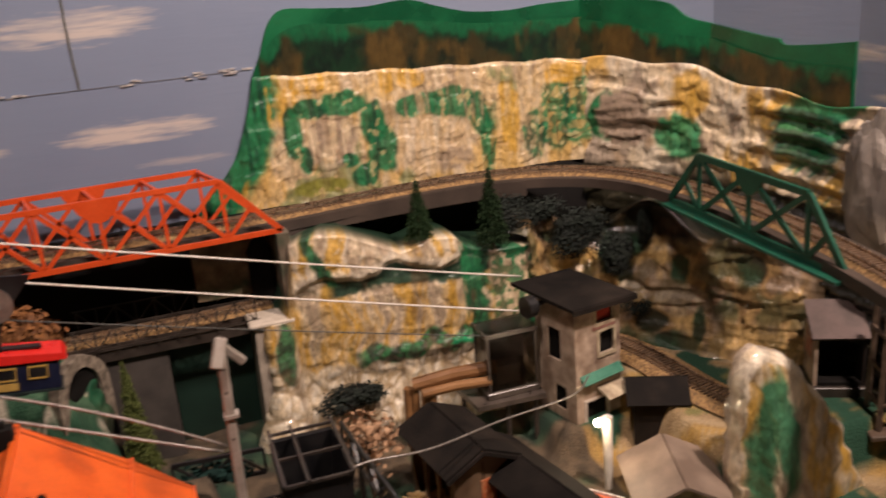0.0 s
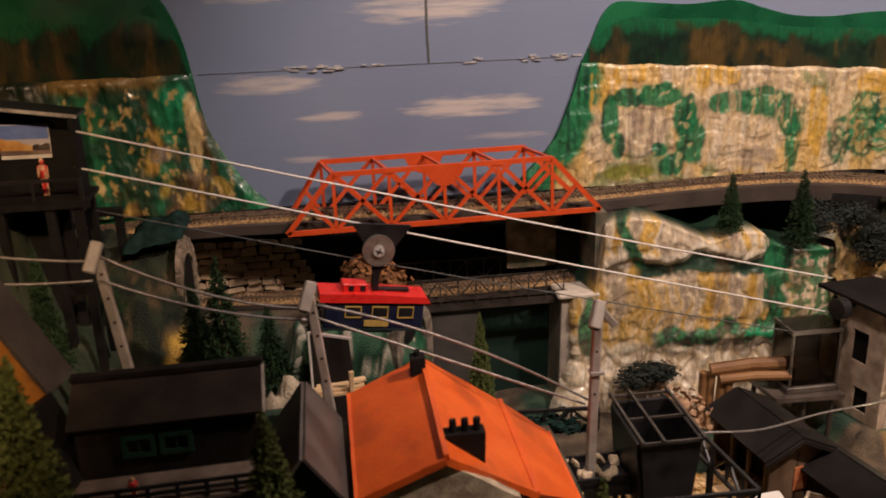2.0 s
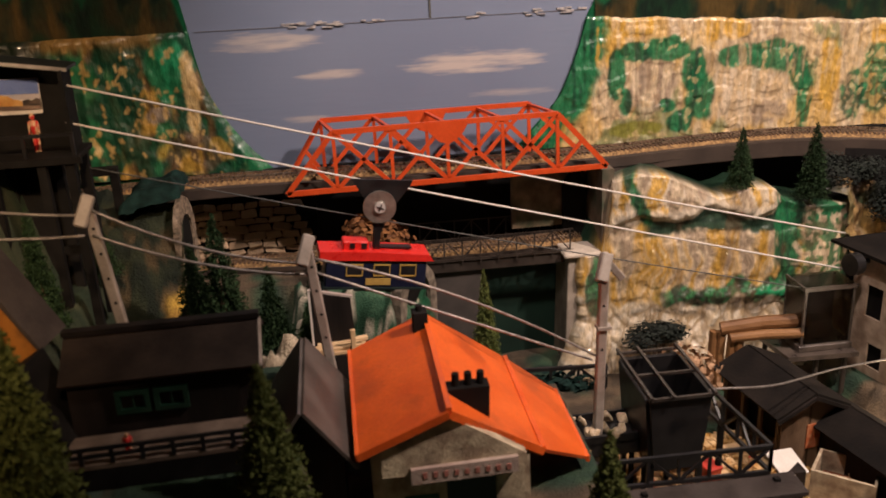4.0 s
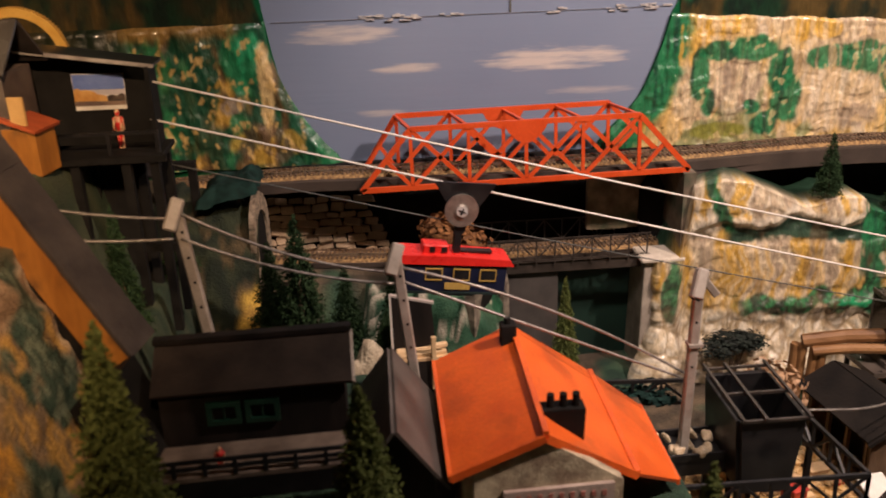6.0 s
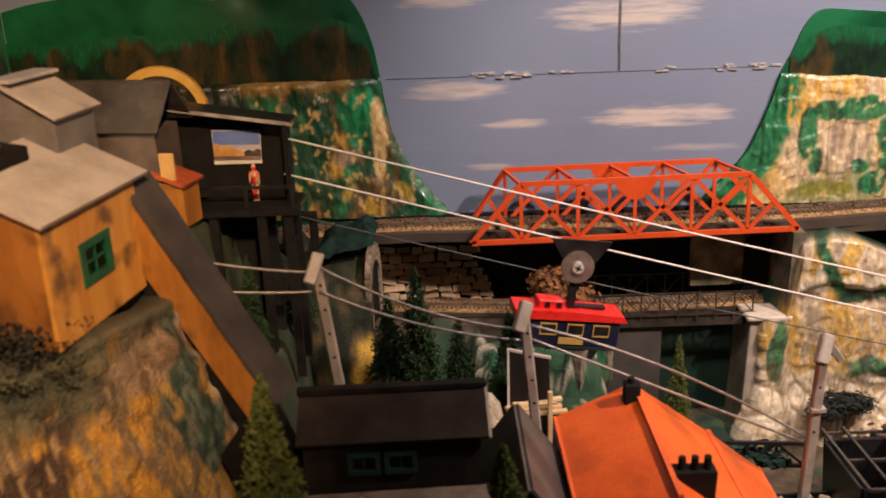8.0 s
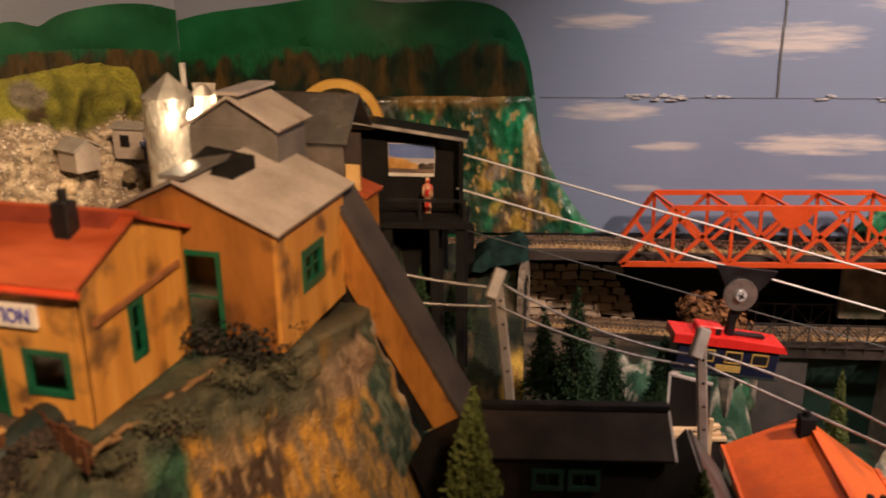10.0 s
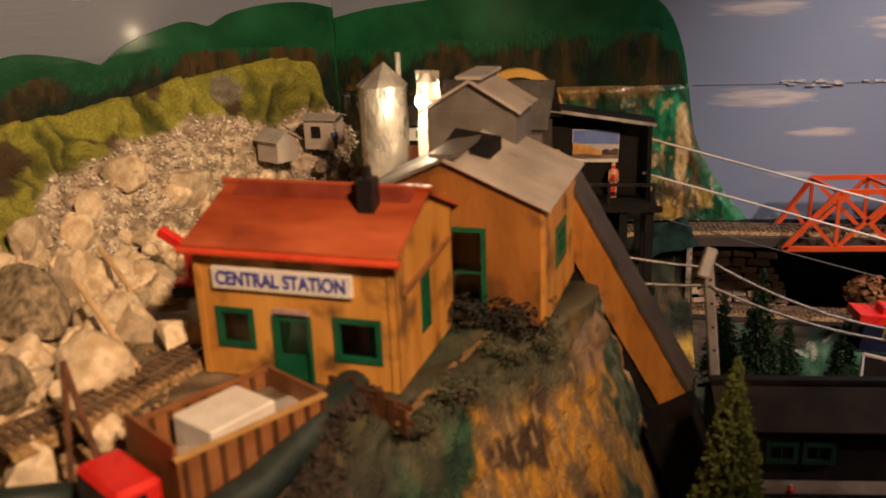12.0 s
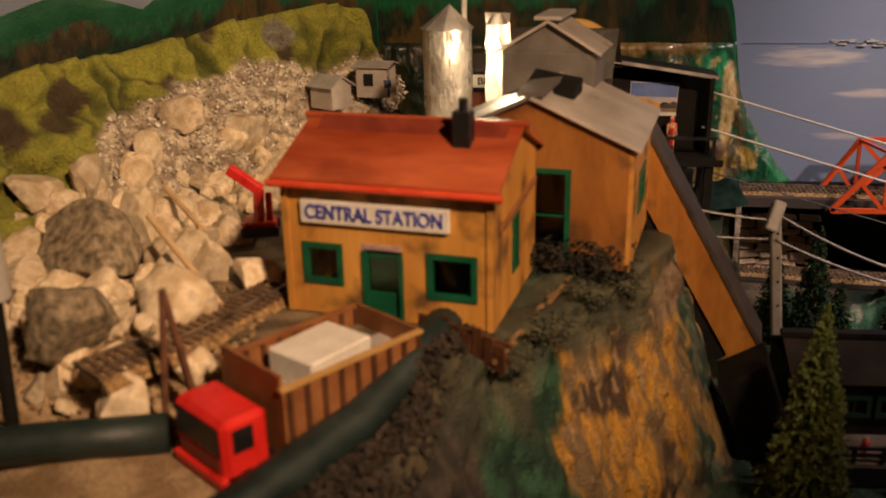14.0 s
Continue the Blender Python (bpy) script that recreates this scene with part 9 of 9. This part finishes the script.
clump("bush", (0.22, 0.71, 0.145), 0.022, (1.6, 1, 0.6), DARK_FLOCK, "dark teal foliage mat by the walkway", 260, 0.16, 31)
clump("bush", (0.27, 0.75, 0.13), 0.022, (1.6, 1, 0.6), DARK_FLOCK, "dark teal foliage mat by the walkway", 260, 0.16, 32)

# ---- tunnel portals and the stone retaining wall ----
def portal(name, at, turn, w, h, dp, label, material, k_in=0.33):
    ob = thing(name, at, turn, label, "tunnel portal")
    out = [(-w / 2, 0), (-w / 2, h * 0.72), (-w * 0.28, h * 0.95), (0, h * 1.04), (w * 0.28, h * 0.95), (w / 2, h * 0.72), (w / 2, 0)]
    inn = [(w * k_in * math.cos(math.pi * i / 12), h * 0.52 + w * 0.40 * math.sin(math.pi * i / 12)) for i in range(13)]
    inn = [(w * k_in, 0)] + inn + [(-w * k_in, 0)]
    bm = bmesh.new()
    left = [bm.verts.new((x, 0, z)) for x, z in out]
    n_out, n_in = len(out), len(inn)
    pair = []
    for k, (x, z) in enumerate(inn[::-1]):
        t = k / (n_in - 1) * (n_out - 1)
        i = min(int(t), n_out - 2)
        q = t - i
        pair.append(((x, z), (out[i][0] + (out[i + 1][0] - out[i][0]) * q, out[i][1] + (out[i + 1][1] - out[i][1]) * q)))
    bm.clear()
    rings = [[bm.verts.new((p[0], y, p[1])) for p in (a, b)] for y in (0.0, dp) for a, b in pair]
    m = len(pair)
    for i in range(m - 1):
        bm.faces.new((rings[i][0], rings[i + 1][0], rings[i + 1][1], rings[i][1]))
        bm.faces.new((rings[i][1], rings[i + 1][1], rings[m + i + 1][1], rings[m + i][1]))
        bm.faces.new((rings[m + i][0], rings[m + i + 1][0], rings[i + 1][0], rings[i][0]))
        bm.faces.new((rings[m + i][1], rings[m + i + 1][1], rings[m + i + 1][0], rings[m + i][0]))
    part("stone_arch", bm, material, ob)
    # Flat black plug paints in the darkness of the tunnel.
    part("bore", prism([(x * 0.98, z * 0.99) for x, z in inn[::-1]], dp * 0.35, dp * 0.9), BLACK_MATT, ob, "black plug for the dark bore")
    return ob


PORTAL = surface("portal_stone", (0.10, 0.08, 0.06), (0.30, 0.25, 0.19), 110, 0.7, 0, 0.6, dirt=(0.10, 0.08, 0.06), dirt_amount=0.6)
portal("tunnel_portal", (-0.114, 0.948, 0.206), 82, 0.066, 0.094, 0.006, "pale cobbled tunnel portal set into the green hill", surface("pale_portal_stone", (0.12, 0.09, 0.06), (0.40, 0.31, 0.22), 170, 0.6, 0, 1.0, dirt=(0.035, 0.035, 0.018), dirt_amount=0.95, dirt_scale=0.8), 0.33)
portal("tunnel_portal", (0.146, 0.95, 0.100), 52, 0.082, 0.092, 0.014, "pale stone tunnel portal beside the lower bridge", PORTAL)
rows = []
for j in range(14):
    v = j / 13
    row = []
    for i in range(26):
        u = i / 25
        edge = min(1.0, 6 * u, 6 * (1 - u), 5 * v, 5 * (1 - v))
        x, y = -0.176 + 0.064 * u + 0.006 * fbm(v * 5, u * 3, 2, 2), 0.905 + 0.085 * v + 0.018 * u
        row.append((x, y, 0.297 + 0.016 * edge ** 0.5 + 0.012 * u + 0.005 * fbm(x * 60, y * 60, 4, 3)))
    rows.append(row)
tagged(grid_mesh("flock_mat", rows, DARK_FLOCK), "dark teal flock mat over the tunnel", "flock mat")

rows, cols = [], []
for j in range(30):
    v = j / 29
    row, crow = [], []
    for i in range(60):
        u = i / 59
        x = -0.25 + 0.134 * u
        y = 0.84 + 0.15 * v - 0.02 * u
        z = 0.13 + 0.172 * smooth_step(0.0, 0.72, v) * (1 - 0.12 * u * u) * (1 - 0.30 * smooth_step(0.55, 1.0, u) * smooth_step(0.95, 0.5, v)) + 0.014 * fbm(x * 30, y * 30, 0, 3) + 0.006 * abs(fbm(x * 80, y * 80, 2, 2))
        row.append((x, y, z))
        # Flock greens darkened to stand in for weaker light on this hill.
        col = lerp3((0.004, 0.010, 0.004), (0.020, 0.028, 0.011), smooth_step(-0.3, 0.4, fbm(x * 50, y * 50, z * 50, 3)))
        col = lerp3(col, (0.07, 0.05, 0.022), smooth_step(0.12, 0.3, fbm(x * 34, z * 34, 3, 3)))
        low = smooth_step(0.80, 0.88, u + 0.05 * fbm(z * 40, y * 40, 1, 2)) * smooth_step(0.215, 0.195, z + 0.01 * fbm(x * 70, z * 70, 5, 2))
        col = lerp3(col, lerp3((0.52, 0.33, 0.05), (0.36, 0.21, 0.04), smooth_step(-0.2, 0.3, fbm(x * 60, z * 60, 2, 2))), low)
        crow.append(col)
    rows.append(row)
    cols.append(crow)
structure(grid_mesh("tunnel_hill", rows, TERRAIN, colours=cols), "green flocked hill over the left tunnel", "hill")

rows, cols = [], []
for j in range(34):
    v = j / 33
    row, crow = [], []
    for i in range(64):
        a = math.tau * i / 63
        r = math.cos(v * math.pi / 2) ** 0.6
        x, y = 0.098 + 0.066 * r * math.cos(a), 0.975 + 0.034 * r * math.sin(a)
        z = 0.09 + 0.108 * v ** 0.55 + 0.010 * fbm(x * 40, y * 40, v * 3, 3)
        row.append((x + 0.006 * fbm(z * 50, a, 0, 2), y, z))
        veins = smooth_step(0.06, 0.0, abs(fbm(x * 45, y * 45, z * 30, 2)))
        col = lerp3((0.012, 0.075, 0.036), (0.03, 0.13, 0.065), smooth_step(-0.3, 0.3, fbm(x * 40, y * 40, z * 40, 2)))
        col = lerp3(col, lerp3(CREAM, WHITE, 0.5), 0.8 * veins * smooth_step(0.09, 0.12, x))
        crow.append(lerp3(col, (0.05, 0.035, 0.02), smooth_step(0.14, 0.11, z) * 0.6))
    rows.append(row)
    cols.append(crow)
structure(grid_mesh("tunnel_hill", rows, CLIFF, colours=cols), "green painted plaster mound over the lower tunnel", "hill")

wall = thing("retaining_wall", (0, 0, 0), 0, "rough brown stone retaining wall behind the lower line", "wall")
part("backing", box(-0.30, 0.03, 1.086, 1.10, 0.168, 0.262), BLACK_MATT, wall)
rng = random.Random(8)
STONES = []
for i in range(5):
    bm = box(-0.5, 0.5, -0.5, 0.5, -0.5, 0.5)
    for v in bm.verts:
        v.co += Vector((rng.uniform(-0.09, 0.09), rng.uniform(-0.1, 0.1), rng.uniform(-0.12, 0.12)))
    bevel(bm, 0.08)
    me = bpy.data.meshes.new("stone")
    bm.to_mesh(me)
    bm.free()
    me.materials.append(BRICK_STONE)
    STONES.append(me)
z = 0.171
while z < 0.245:
    h = rng.uniform(0.008, 0.012)
    x = -0.295 + rng.uniform(0, 0.01)
    while x < 0.02 - (z - 0.17) * 0.4:
        w = rng.uniform(0.014, 0.03)
        ob = new("stone", rng.choice(STONES))
        ob.parent = wall
        ob.matrix_basis = pose(x + w / 2, 1.083 - 0.012 * (0.245 - z) / 0.074 + rng.uniform(-0.004, 0.001), z + h / 2, -18 + rng.uniform(-14, 10), rng.uniform(-9, 9), rng.uniform(-8, 8)) @ Matrix.Diagonal((w * rng.uniform(0.80, 1.0), 0.009, h * rng.uniform(0.75, 1.0), 1))
        x += w
    z += h

# ---- rolling stock ----
def locomotive(at, turn):
    ob = thing("steam_locomotive", at, turn, "black model steam engine standing on the upper line", "locomotive")
    part("boiler", rod((-0.05, 0, 0.028), (0.03, 0, 0.028), 0.0115, n=20), BLACK_PLASTIC, ob)
    part("smokebox", rod((0.03, 0, 0.028), (0.045, 0, 0.028), 0.012, n=20), BLACK_PLASTIC, ob)
    cab = part("cab", box(-0.078, -0.05, -0.016, 0.016, 0.014, 0.046, 0.001), BLACK_PLASTIC, ob)
    part("cab_roof", box(-0.082, -0.046, -0.018, 0.018, 0.046, 0.049, 0.001), BLACK_PLASTIC, cab)
    part("cab_window", box(-0.070, -0.058, -0.0166, -0.0158, 0.03, 0.041), surface("dusty_pane", (0.08, 0.08, 0.08), (0.12, 0.12, 0.11), 80, 0.2), cab)
    for x, r, h in ((0.036, 0.0035, 0.055), (0.018, 0.0045, 0.049), (0.0, 0.003, 0.046), (-0.025, 0.0048, 0.048)):
        part("dome", rod((x, 0, 0.036), (x, 0, h), r, r * 0.85, 12), BLACK_PLASTIC, ob)
    part("running_board", box(-0.078, 0.052, -0.015, 0.015, 0.013, 0.0155), BLACK_PLASTIC, ob)
    part("running_stripe", box(-0.03, 0.03, -0.0156, -0.0151, 0.0098, 0.0125), SIGN_RED, ob)
    for x in (-0.032, -0.006, 0.020):
        for y in (-0.011, 0.009):
            part("driving_wheel", rod((x, y, 0.0088), (x, y + 0.002, 0.0088), 0.0085, n=20), BLACK_MATT, ob)
    part("side_rod", box(-0.034, 0.022, -0.0126, -0.0114, 0.007, 0.0085), RAIL, ob)
    part("cylinder", rod((0.030, -0.013, 0.010), (0.046, -0.013, 0.010), 0.005, n=14), BLACK_PLASTIC, ob)
    part("coupler", box(0.046, 0.058, -0.003, 0.003, 0.006, 0.010), BLACK_PLASTIC, ob)
    return ob


def coal_car(at, turn):
    ob = thing("coal_car", at, turn, "dark grey model coal car with pale load behind the engine", "wagon")
    part("body", prism([(-0.048, 0.012), (0.048, 0.012), (0.05, 0.036), (-0.05, 0.036)], -0.015, 0.015), DARK_ROOF, ob)
    part("load", moved(box(-0.044, 0.044, -0.012, 0.012, 0.0355, 0.040, 0.002), pose(0, 0, 0)), LIMESTONE, ob, "pale stone load")
    part("end_ladder", box(0.048, 0.051, -0.015, 0.015, 0.012, 0.048), BLACK_PLASTIC, ob)
    for x in (-0.036, -0.022, 0.022, 0.036):
        for y in (-0.011, 0.009):
            part("wheel", rod((x, y, 0.0056), (x, y + 0.002, 0.0056), 0.0054, n=16), BLACK_MATT, ob)
    part("frame", box(-0.054, 0.054, -0.006, 0.006, 0.008, 0.0115), BLACK_PLASTIC, ob)
    return ob


locomotive((-0.395, 0.984, 0.2975), 18)
coal_car((-0.29, 1.0125, 0.2975), 14)
